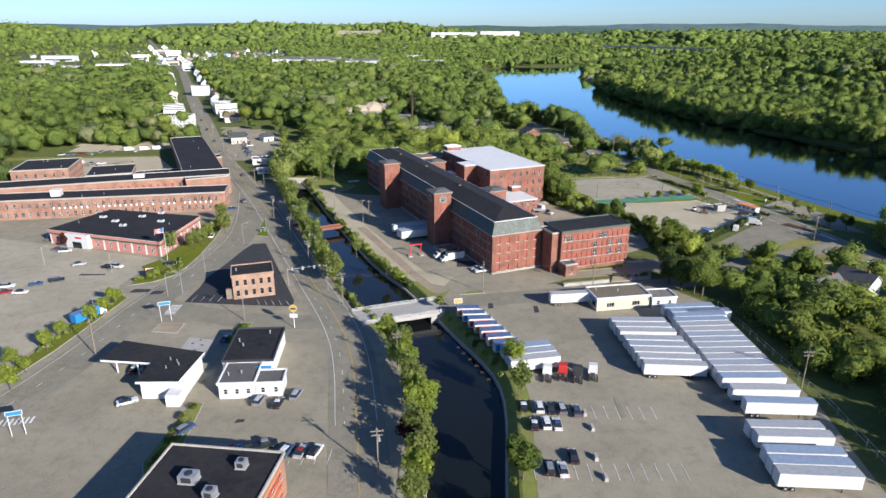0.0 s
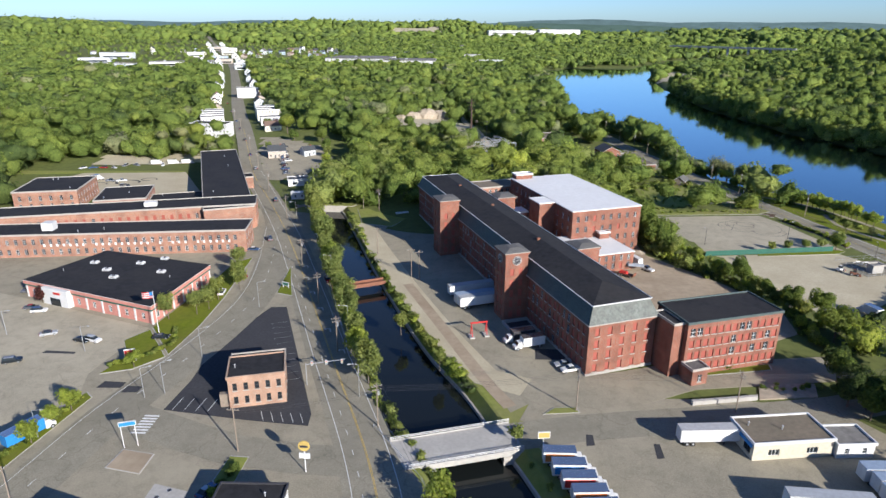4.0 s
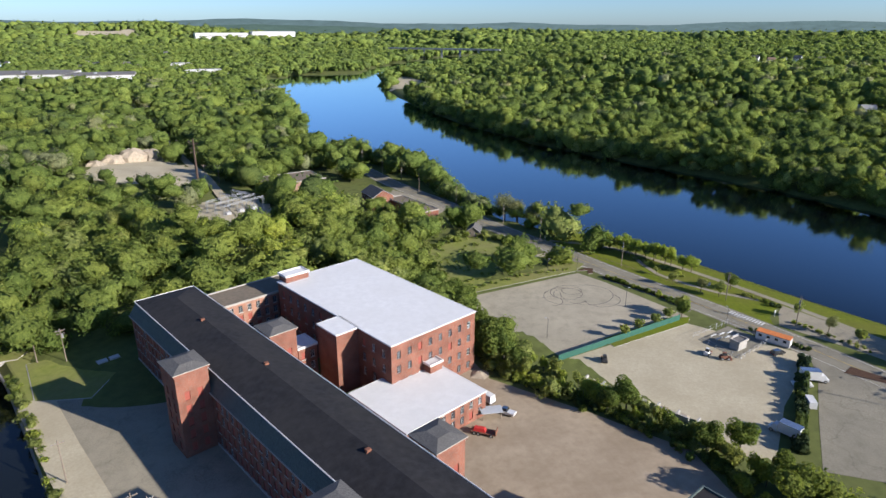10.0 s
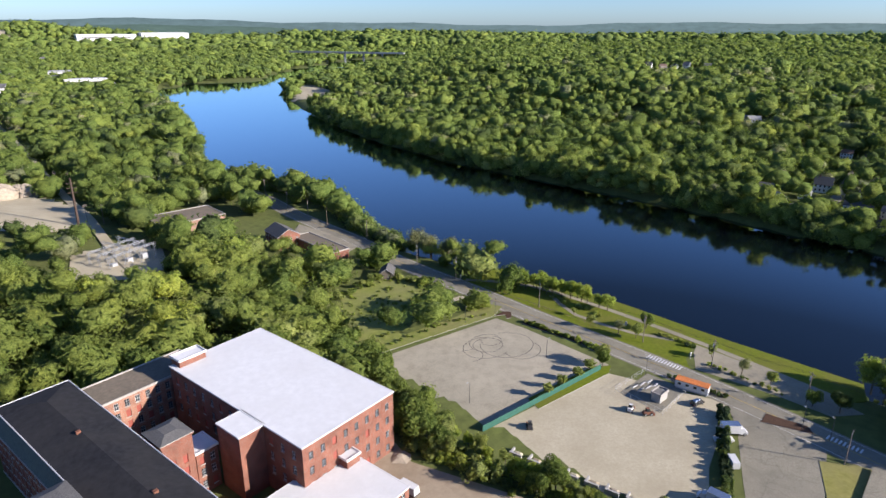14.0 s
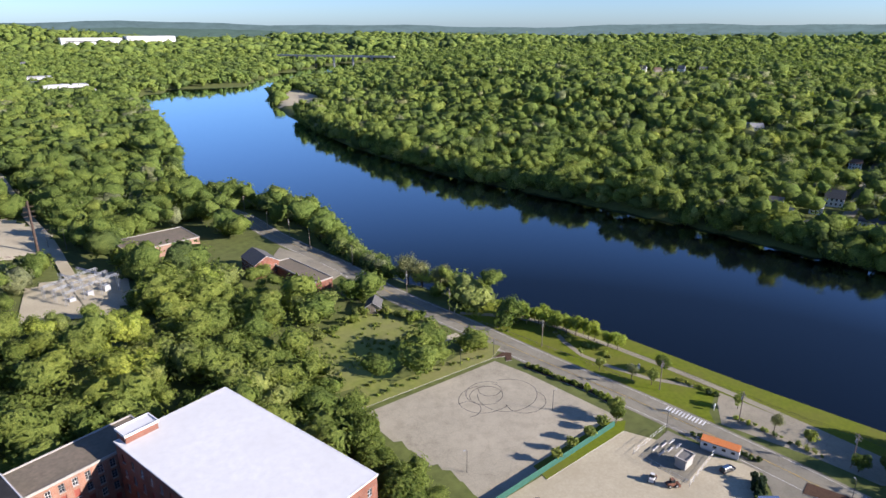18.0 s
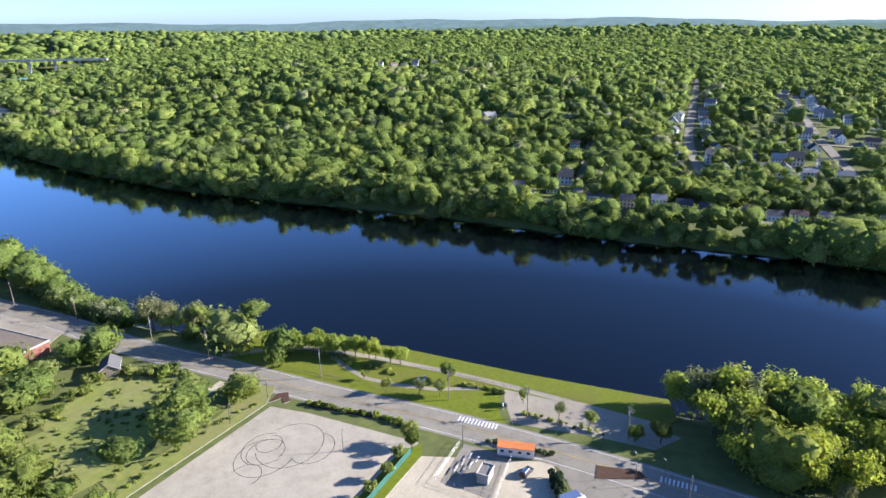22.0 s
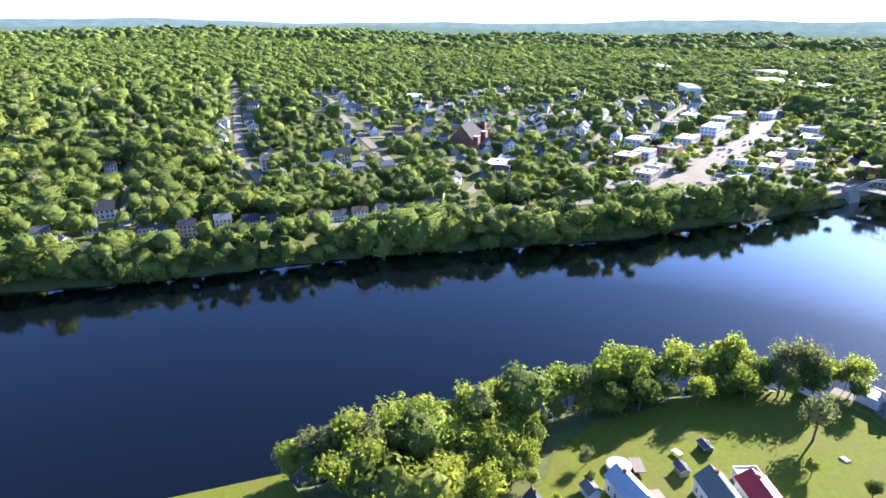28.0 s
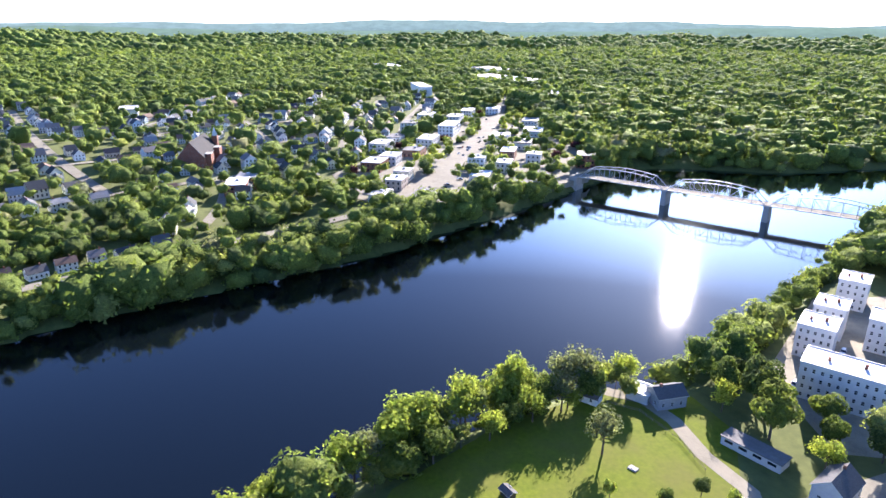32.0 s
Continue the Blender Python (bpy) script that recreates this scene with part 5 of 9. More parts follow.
# ---- street furniture ----
_pole = Shape().tube((0, 0, -0.5), (0, 0, 11.0), 0.17, 0.12, "wood", 7).mesh("pole")
_arm = Shape().box(-1.3, -0.07, 10.1, 1.3, 0.07, 10.25, "wood").mesh("crossarm")
_arm2 = Shape().box(-1.1, -0.07, 9.2, 1.1, 0.07, 9.35, "wood").mesh("crossarm")
_ins = Shape()
for _k in (-1.1, -0.44, 0.44, 1.1):
    _ins.tube((_k, 0, 0), (_k, 0, 0.25), 0.06, 0.04, "grey", 5)
_ins = _ins.mesh("insulators")
_can = Shape().tube((0.38, 0, 7.9), (0.38, 0, 9.0), 0.26, 0.26, "steel", 8).mesh("transformer")


def utility_pole(x, y, turn, z=0.0, can=False, second=True, label="weathered wooden utility pole with crossarms"):
    ob = thing("utility_pole", label, "utility pole", pose(x, y, z, 0, 0, turn), "utility poles")
    part("pole", _pole, ob)
    for me, zz, half in ((_arm, 10.25, 1.2), (_arm2, 9.35, 1.0))[:2 if second else 1]:
        arm = part("crossarm", me, ob)
        part("insulators", _ins, arm, "", pose(0, 0, zz) @ Matrix.Diagonal((half / 1.2, 1, 1, 1)))
    if can:
        part("transformer", _can, ob, "grey steel transformer can")
    return ob


def street_lamp(x, y, turn, z=0.0, h=8.5, arm=2.0, mat="steel", label="grey metal street lamp"):
    ob = thing("street_lamp", label, "street lamp", pose(x, y, z, 0, 0, turn), "street lamps")
    part("mast", Shape().tube((0, 0, -0.3), (0, 0, h), 0.09, 0.06, mat, 7), ob)
    part("arm", Shape().tube((0, 0, h - 0.1), (arm, 0, h + 0.3), 0.045, 0.04, mat, 5), ob)
    part("lamp_head", Shape().box(arm - 0.1, -0.14, h + 0.22, arm + 0.6, 0.14, h + 0.38, "grey", None, 0.04), ob)
    return ob


def wires(points, label="black overhead power cables", sag=0.7, offs=(-1.1, -0.4, 0.4, 1.1), turn=0.0):
    """Cables hung from pole to pole."""
    ob = thing("overhead_cables", label, "cables", None)
    c, s_ = math.cos(radians(turn)), math.sin(radians(turn))
    for o in offs:
        run_ = [(x0 + (x1 - x0) * k / 8 + o * c, y0 + (y1 - y0) * k / 8 + o * s_, z0 + (z1 - z0) * k / 8 - sag * k * (8 - k) / 16)
                for (x0, y0, z0), (x1, y1, z1) in zip(points, points[1:]) for k in range(8)]
        x1, y1, z1 = points[-1]
        s = Shape().hose(run_ + [(x1 + o * c, y1 + o * s_, z1)], 0.022, "dark")
        part("cable", s, ob)
    return ob


def rail_fence(name, label, line, h, z, mat, post_step=2.4, rails=2, r=0.05, category="fence", panel=None):
    """Posts with rails, and mesh panels where asked."""
    ob = thing(name, label, category, None)
    pts = []
    for (x0, y0), (x1, y1) in zip(line, line[1:]):
        n = max(1, round(math.hypot(x1 - x0, y1 - y0) / post_step))
        pts += [(x0 + (x1 - x0) * i / n, y0 + (y1 - y0) * i / n) for i in range(n)]
    pts.append(line[-1])
    post = Shape().tube((0, 0, -0.3), (0, 0, h), r * 1.2, r * 1.1, mat, 5).mesh("post")
    for x, y in pts:
        part("post", post, ob, "", pose(x, y, z))
    for k in range(rails):
        s = Shape()
        zz = z + h * (k + 1) / rails - 0.08
        for p, q in zip(pts, pts[1:]):
            s.tube((*p, zz), (*q, zz), r, r, mat, 4)
        part("rail", s, ob)
    if panel:
        for p, q in zip(pts, pts[1:]):
            d = Vector((q[0] - p[0], q[1] - p[1], 0))
            s = Shape()
            nrm = Vector((-d.y, d.x, 0)).normalized() * 0.015
            a, b = Vector((*p, z + 0.1)), Vector((*q, z + 0.1))
            up = Vector((0, 0, h - 0.2))
            s.face((a + nrm, b + nrm, b + nrm + up, a + nrm + up), panel)
            s.face((b - nrm, a - nrm, a - nrm + up, b - nrm + up), panel)
            part("panel", s, ob)
    return ob


def sign_board(x, y, turn, w, h, z0, mat, label, posts=2, z=0.0, panel2=None):
    ob = thing("sign", label, "sign", pose(x, y, z, 0, 0, turn))
    for i in range(posts):
        px = 0 if posts == 1 else (-0.4 + 0.8 * i) * w
        part("post", Shape().tube((px, 0, -0.3), (px, 0, z0 + 0.1), 0.09, 0.09, "white", 6), ob)
    part("board", Shape().box(-w / 2, -0.12, z0, w / 2, 0.12, z0 + h, mat), ob)
    part("panel", Shape().box(-w / 2 + 0.12, -0.14, z0 + h * 0.12, w / 2 - 0.12, 0.14, z0 + h * 0.88, panel2 or "white"), ob)
    return ob


# ---- pitched houses ----
def gable_house(x, y, turn, w, d, h, z=None, wall="siding_mix", roof="roof_mix", pitch=0.7, label="white wooden house with a dark shingle roof", porch=False,
                chimney=True, rows=2, category="house", name="house"):
    """A house with its ridge along its width; the front looks to -y."""
    z = ground_z(x, y) if z is None else z
    ob = thing(name, label, category, pose(x, y, z, 0, 0, turn))
    HOUSE_SPOTS.append((x, y, max(w, d) / 2))
    s, rise = Shape(), d / 2 * pitch
    x0, x1, y0, y1 = -w / 2, w / 2, -d / 2, d / 2
    sills_ = [1.0 + 2.75 * i for i in range(rows) if 1.0 + 2.75 * i + 1.5 < h]
    rowz = [(a, a + 1.4) for a in sills_]
    nc, nd = max(2, int(w / 2.6)), max(2, int(d / 2.8))
    jobs = []
    for p0, p1, n in (((x0, y0), (x1, y0), nc), ((x1, y0), (x1, y1), nd), ((x1, y1), (x0, y1), nc), ((x0, y1), (x0, y0), nd)):
        cols = spaced(math.dist(p0, p1), n, 0.95, 0.3)
        s.facade(p0, p1, -2.0, h, cols, rowz, wall, 0.12)
        jobs.append((p0, p1, cols))
    for sx in (x0, x1):
        tri = [(sx, y0, h), (sx, y1, h), (sx, 0, h + rise)]
        s.face(tri if sx > 0 else tri[::-1], wall)
    part("wall", s, ob)
    for p0, p1, cols in jobs:
        pw = Vector((*p0, 0))
        way = (Vector((*p1, 0)) - pw).normalized()
        inn = Vector((-way.y, way.x, 0)) * 0.06
        tn = math.degrees(math.atan2(way.y, way.x))
        for a, _ in rowz:
            for c0, c1 in cols:
                q = pw + way * (c0 + c1) / 2 + inn
                part("window", WIN["small"][0], ob, "", pose(q.x, q.y, a, 0, 0, tn))
    r, o, t = Shape(), 0.4, 0.18
    zr = h + rise + 0.1
    ze = h - o * pitch + 0.1
    for sg in (-1, 1):
        a, b, c_, d_ = (x0 - o, sg * (d / 2 + o), ze), (x1 + o, sg * (d / 2 + o), ze), (x1 + o, 0, zr), (x0 - o, 0, zr)
        q = [a, b, c_, d_] if sg < 0 else [b, a, d_, c_]
        r.face(q, roof)
        r.face([(px, py, pz - t) for px, py, pz in q[::-1]], roof)
        r.face([a, (a[0], a[1], ze - t), (b[0], b[1], ze - t), b], "white")
        for e1, e2 in ((a, d_), (b, c_)):
            r.face([e1, e2, (*e2[:2], e2[2] - t), (*e1[:2], e1[2] - t)], "white")
    part("roof", welded(r.mesh("roof")), ob)
    if chimney:
        part("chimney", Shape().box(w * 0.2, -0.35, h + rise * 0.4, w * 0.2 + 0.7, 0.35, h + rise + 0.9, "brick"), ob)
    part("door", DOORS["dark"], ob, "", pose(-w * 0.22 + 1.3, y0 - 0.02, 0.05))
    if porch:
        part("porch_roof", Shape().box(x0 + 0.3, y0 - 2.0, 2.5, x1 - 0.3, y0, 2.7, roof), ob)
        part("porch_deck", Shape().box(x0 + 0.3, y0 - 2.0, -1.0, x1 - 0.3, y0, 0.25, "wood"), ob)
        for px in (x0 + 0.5, 0, x1 - 0.5):
            part("porch_post", Shape().box(px - 0.07, y0 - 1.95, 0.2, px + 0.07, y0 - 1.8, 2.5, "white"), ob)
    return ob
# ---- west of the canal ----
# store with salmon walls
store = thing("store_building", "single-storey store with salmon panel walls and black roof", "store", None)
fp = [(-107, 224.5), (-104.5, 258), (-147, 268), (-157.5, 240)]
s = Shape()
s.prism(fp, -0.5, 4.2, "pinkwall")
part("wall", s, store)
part("fascia", Shape().prism([(-106.8, 224.1), (-104.1, 258.3), (-147.2, 268.5), (-158.1, 239.8)], 4.21, 4.75, "green"), store, "dark green band along the eaves")
part("parapet", Shape().prism([(-106.7, 224.0), (-104.0, 258.4), (-147.3, 268.6), (-158.2, 239.7)], 4.76, 5.9, "pinkwall"), store)
part("coping", Shape().prism([(-106.6, 223.9), (-103.9, 258.5), (-147.4, 268.7), (-158.3, 239.6)], 5.91, 6.05, "white", "roof"), store, "pale metal roof edge")
part("roof", Shape().prism([(-107.3, 224.8), (-104.8, 257.7), (-146.8, 267.7), (-157.0, 240.2)], 6.03, 6.09, "roof"), store, "black membrane roof")
def on_wall(p, q, k, out):
    """A place a share k along a wall from p to q, moved out of it, and the wall's turn."""
    dx, dy = q[0] - p[0], q[1] - p[1]
    n = math.hypot(dx, dy)
    return p[0] + dx * k + dy / n * out, p[1] + dy * k - dx / n * out, math.degrees(math.atan2(dy, dx))
pilaster = Shape().box(-0.3, -0.12, -0.3, 0.3, 0.05, 4.2, "white").mesh("pilaster")
for p, q, n in ((fp[3], fp[0], 8), (fp[0], fp[1], 6)):
    for i in range(n + 1):
        px, py, tn = on_wall(p, q, i / n, 0.06)
        part("pilaster", pilaster, store, "", pose(px, py, 0, 0, 0, tn))
    for i in range(n):
        px, py, tn = on_wall(p, q, (i + 0.5) / n, 0.08)
        part("window", WIN["sash"][0], store, "", pose(px, py, 1.2, 0, 0, tn))
px, py, tn = on_wall(fp[3], fp[0], 0.28, 0.9)
part("entrance_front", Shape().box(-5.5, -0.9, -0.4, 5.5, 1.0, 5.6, "white").box(-2.2, -0.95, 0, 2.2, -0.88, 2.6, "glass"), store, "white entrance front with glass doors", pose(px, py, 0, 0, 0, tn))
px, py, tn = on_wall(fp[3], fp[0], 0.28, 1.86)
part("sign_shape", Shape().box(-0.4, -0.08, 4.0, 2.6, 0.02, 4.7, "red"), store, "red sign shape", pose(px, py, 0, 0, 0, tn))
px, py, tn = on_wall(fp[0], fp[1], 0.6, 0.32)
part("sign_shape", Shape().box(-1.4, -0.06, 4.9, 1.4, 0.02, 5.6, "red"), store, "red sign shape", pose(px, py, 0, 0, 0, tn))
for x, y in ((-128, 257), (-136, 250), (-130, 244), (-117, 250), (-122, 262), (-144, 256)):
    roof_unit(store, x, y, 6.09, (2.4, 1.6, 0.5), "white")
for x, y in ((-112, 246), (-150, 248), (-112, 232)):
    part("vent_pipe", Shape().tube((x, y, 6.0), (x, y, 6.9), 0.15, 0.15, "steel", 8), store)
HOUSE_SPOTS.append((-130, 248, 26))

flag = thing("flagpole", "tall white flagpole with a striped flag", "flagpole", pose(-102, 218.5, 0.05))
part("pole", Shape().tube((0, 0, -0.3), (0, 0, 13.5), 0.11, 0.06, "white", 8), flag)
stripes = Shape()
for i in range(7):
    for k in range(6):
        x0, x1 = -0.1 - 0.55 * k, -0.1 - 0.55 * (k + 1)
        w0, w1 = 0.16 * math.sin(k * 1.2), 0.16 * math.sin((k + 1) * 1.2)
        zt = 13.2 - 0.28 * i
        m = "blue" if (i < 4 and k < 2) else ("red" if i % 2 == 0 else "white")
        stripes.face(((x0, w0, zt - 0.28 - 0.06 * k), (x1, w1, zt - 0.28 - 0.06 * (k + 1)), (x1, w1, zt - 0.06 * (k + 1)), (x0, w0, zt - 0.06 * k)), m)
part("flag", welded(stripes.mesh("flag")), flag, "red and white striped flag with a blue corner")

# small two-storey brick office
flat_building("brick_office", "two-storey pale brick office with flat dark roof", -66.8, 184.4, 18.0, 12.8, 9.6, 7.8, "brick_pale", "roof", ((5, (1.1, 4.6), "slim"), (3, (1.1, 4.6), "slim"), None, (4, (1.1, 4.6), "slim")), trim="brick_pale", vents=1)
flat_building("office_annex", "low dark-roofed lean-to behind the brick office", -69.9, 193.9, 18.0, 12.8, 4.0, 6.2, "brick_pale", "roof", (None, None, None, None))
part("fire_stair", Shape().box(-2.2, 1.0, 0, -0.05, 2.2, 3.4, "wood"), bpy.data.objects["brick_office"], "brown covered side stair")

# filling station with an L-shaped canopy
gas = thing("filling_station", "white filling station with black L-shaped flat roof", "filling station", pose(0, 0, 0.05))
part("shop", Shape().box(-70.5, 127.6, -0.3, -60.6, 140, 4.4, "white"), gas)
part("roof", Shape().prism([(-84.5, 137), (-83.5, 147.2), (-60.2, 141), (-61.2, 127), (-71.2, 126.8), (-71.4, 135.6)], 4.41, 5.0, "white", "roof"), gas, "black roof with white fascia")
for x, y in ((-82, 139.5), (-81.5, 144.5), (-76, 138.2)):
    part("canopy_post", Shape().box(x - 0.15, y - 0.15, 0, x + 0.15, y + 0.15, 4.42, "white"), gas)
for x, y in ((-79, 141.5), (-76.5, 140.5)):
    part("pump", Shape().box(x - 0.3, y - 0.25, 0, x + 0.3, y + 0.25, 1.6, "white").box(x - 0.25, y - 0.27, 0.9, x + 0.25, y + 0.27, 1.4, "dark"), gas)
part("lean_to", Shape().box(-63.5, 124.2, -0.3, -60.4, 127.58, 3.0, "white", "roof_white"), gas)
for x, y in ((-67, 137), (-65, 136), (-64, 134.5), (-66.5, 133)):
    part("vent_pipe", Shape().tube((x, y, 5.0), (x, y, 5.8), 0.12, 0.12, "steel", 7), gas)
for i in range(3):
    part("window", WIN["wide"][0], gas, "", pose(-70.52, 130 + i * 3.2, 0.9, 0, 0, -90))
HOUSE_SPOTS.append((-72, 137, 13))

# diner: two joined blocks
flat_building("diner", "grey-white diner with black roof and blue fascia", -54.4, 137.0, 4.0, 12.2, 17.5, 4.4, "white", "roof", ((3, (1.0,), "small"), (5, (1.0,), "small"), None, None), trim="dark", vents=3)
flat_building("cafe_block", "white front block of the diner with black roof", -52.3, 127.4, 4.0, 8.2, 9.6, 3.9, "white", "shingle", ((3, (1.2,), "small"), None, None, (2, (1.2,), "small")), trim="white", vents=2)
flat_building("cafe_entry", "white entry block of the diner with dark roof", -44.0, 128.6, 4.0, 6.2, 5.8, 3.4, "white", "shingle", ((2, (1.0,), "small"), None, None, None), trim="white")
part("blue_fascia", Shape().box(8.5, -2.6, 3.3, 12.3, -2.3, 4.3, "blue"), bpy.data.objects["diner"], "bright blue fascia board")

# brick building at the corner of the lot
corner = flat_building("brick_shop", "brick shop building with black roof and rooftop units", -54.3, 66.0, -6.5, 21.5, 33, 8.4, "brick_light", "roof", (None, (9, (1.0, 4.6), "sash"), (5, (1.0, 4.6), "sash"), None), trim="granite")
for x, y, sz in ((8, 24, (3.0, 2.2, 1.4)), (15.5, 28.5, (1.8, 1.6, 1.3)), (13.5, 20.5, (2.0, 1.8, 1.6))):
    roof_unit(corner, x, y, 8.67, sz)
# striped wall mural panel bars
for i in range(6):
    part("wall_band", Shape().box(21.5, 2, 1.2 + i * 1.1, 21.56, 31, 1.6 + i * 1.1, "orange" if i % 2 else "red"), corner)

# greens and islands
def kerbed(name, poly, label, z=0.2, mat="grass"):
    """A raised bed: a kerb of pale stone round turf."""
    s = Shape()
    s.prism(poly, -0.4, z - 0.04, "concrete")
    c = (sum(p[0] for p in poly) / len(poly), sum(p[1] for p in poly) / len(poly))
    inner = []
    for p in poly:
        n = math.hypot(p[0] - c[0], p[1] - c[1])
        inner.append((p[0] + (c[0] - p[0]) * 0.35 / n, p[1] + (c[1] - p[1]) * 0.35 / n))
    s.prism(inner, z - 0.2, z, mat)
    return structure(name, s, label, "verge")


kerbed("traffic_island", [(-81, 274), (-79.5, 258), (-78, 250), (-72.5, 248.5), (-75.5, 258)], "grassy traffic island")
kerbed("store_lawn", [(-106, 222), (-93.5, 207), (-92.8, 225), (-93.8, 245), (-98.5, 282), (-103.2, 276), (-103.5, 258), (-106, 226)], "green lawn beside the store")
kerbed("store_verge", [(-106, 196), (-99, 199), (-93.6, 206), (-106, 221), (-110, 214), (-104, 205)], "planted verge with hedge by the store", 0.21)
kerbed("street_verge", [(-112, 123), (-109.5, 123), (-104.5, 150), (-101.5, 186), (-104, 188), (-108.5, 160)], "narrow grass verge along the diagonal street", 0.2)
kerbed("station_island", [(-83.6, 162), (-75.6, 160.8), (-75.8, 167), (-83.2, 168)], "small kerbed island before the filling station", 0.2, "dirt")
kerbed("diner_bed", [(-58.5, 155), (-56, 155), (-56, 168), (-60, 168), (-60.5, 160)], "weedy bed between lots", 0.19, "rough_grass")
kerbed("lot_hedge_bed", [(-57.5, 99), (-54, 108), (-55.5, 126), (-58, 126), (-60, 104)], "weedy strip between lots", 0.19, "rough_grass")
kerbed("street_triangle", [(-58, 255), (-56, 263), (-62, 272)], "thin paved wedge", 0.12, "asphalt")
kerbed("apron_island", [(5.5, 188.7), (14, 190.2), (13.6, 192.2), (8, 191.6)], "small weedy kerbed island", 0.22, "rough_grass")
kerbed("front_lawn", [(46.5, 212.8), (66.5, 216.8), (66.2, 214.2), (47.5, 209.6)], "narrow lawn before the annex", 0.24)
kerbed("lot_corner_green", [(-165, 196), (-160, 196), (-159, 203), (-166, 204)], "small planted island in the parking lot", 0.2)
patch("fresh_lot", [(-61, 180.3), (-47, 179.5), (-47.5, 184), (-71.5, 240), (-76.4, 239.5), (-83, 212), (-81.5, 195), (-82, 182.5)], 0.075, "fresh", "freshly laid black asphalt lot")
for px_, py_, w_, d_, m_ in ((-103, 190, 6, 3, "fresh"), (-96, 188.5, 4, 3, "fresh"), (-128, 205, 9, 1.4, "fresh"), (28, 175, 1.6, 5, "fresh"), (14, 178, 1.8, 4, "fresh"), (5, 214, 8, 6, "fresh"), (40, 120, 1.2, 9, "asphalt"), (-46, 118, 2, 1.4, "fresh")):
    patch("asphalt_patch", [(px_, py_), (px_ + w_, py_ + 0.4), (px_ + w_, py_ + d_), (px_ + 0.3, py_ + d_)], 0.098, m_, "repaired patch of asphalt", 0.03)

patch("station_pad", [(-71, 147.5), (-71.2, 158.5), (-63.8, 157), (-62.8, 146)], 0.1, "concrete", "pale concrete pad of the filling station", 0.04)
for x, y in ((-69.5, 149.5), (-67, 151), (-66, 154), (-69, 155), (-64.8, 148.5), (-67.5, 157)):
    cover = thing("manhole_cover", "round dark iron manhole cover", "manhole cover", pose(x, y, 0.1), "manhole covers")
    part("ring", Shape().tube((0, 0, -0.03), (0, 0, 0.012), 0.48, 0.48, "steel", 14), cover)
    part("lid", Shape().tube((0, 0, -0.03), (0, 0, 0.02), 0.4, 0.4, "dark", 14), cover)
# road paint
s = Shape()
painted(s, STREET[1:9], 0.12, 0.12, 0.125, 0, 0, "yellow", 4)
painted(s, STREET[1:9], -0.14, 0.12, 0.125, 0, 0, "yellow", 4)
painted(s, STREET[2:8], 4.6, 0.14, 0.125, 0, 0, "line", 4)
painted(s, STREET[2:8], -4.6, 0.14, 0.125, 0, 0, "line", 4)
painted(s, STREET[2:6], 2.6, 0.13, 0.125, 3, 6)
painted(s, DIAGONAL[1:], 0.0, 0.14, 0.115, 3, 6)
painted(s, DIAGONAL[1:], 4.9, 0.12, 0.115, 0, 0, "line", 4)
structure("street_paint", s, "faded white and yellow lane lines", "road paint")
s = Shape()
def crosswalk(x, y, turn, n, w=0.5, d=2.6, z=0.13):
    c, si = math.cos(radians(turn)), math.sin(radians(turn))
    for i in range(n):
        o = (i - n / 2) * 1.05
        pts = [(o, -d / 2), (o + w, -d / 2), (o + w, d / 2), (o, d / 2)]
        s.face([(x + a * c - b * si, y + a * si + b * c, z) for a, b in pts], "line")
crosswalk(-83.2, 177, 92, 7, 0.55, 3.4)
crosswalk(-96, 118, 12, 11)
def arrow(x, y, turn):
    c, si = math.cos(radians(turn)), math.sin(radians(turn))
    for pts in ([(-0.12, -1.6), (0.12, -1.6), (0.12, 0.6), (-0.12, 0.6)], [(-0.12, 0.35), (-0.12, 0.6), (-1.1, 0.6), (-1.1, 0.35)], [(-1.0, 0.05), (-1.0, 0.95), (-1.7, 0.5)]):
        s.face([(x + a * c - b * si, y + a * si + b * c, 0.13) for a, b in pts], "line")
for x, y in ((-66, 252), (-60, 240), (-71.5, 264), (-54, 226), (-47, 214), (-75, 275)):
    arrow(x, y, 23)
for i in range(11):
    x, y = -54.6 - i * 1.33, 199 + i * 3.1
    s.face([(x, y, 0.13), (x + 0.1, y, 0.13), (x - 4.4, y - 2.0, 0.13), (x - 4.5, y - 2.0, 0.13)], "line")
for i in range(5):
    x = -57.6 + i * 2.3
    s.face([(x, 180.4, 0.13), (x + 0.12, 180.4, 0.13), (x - 1.6, 183.8, 0.13), (x - 1.72, 183.8, 0.13)], "line")
for i in range(4):
    x = -80 + i * 2.8
    s.face([(x, 182.8, 0.13), (x + 0.12, 182.8, 0.13), (x + 0.3, 187.8, 0.13), (x + 0.18, 187.8, 0.13)], "line")
for i in range(12):
    x, y = 18 + i * 2.7, 116
    for yy in (119.6, 99.5):
        s.face([(x, yy, 0.11), (x + 0.12, yy, 0.11), (x + 0.12, yy + 5, 0.11), (x, yy + 5, 0.11)], "line")
for i in range(9):
    s.face([(-44 + i * 2.6, 104, 0.11), (-43.9 + i * 2.6, 104, 0.11), (-43.6 + i * 2.6, 109, 0.11), (-43.7 + i * 2.6, 109, 0.11)], "line")
structure("lot_paint", s, "faded white arrows, crossings and bay lines", "road paint")

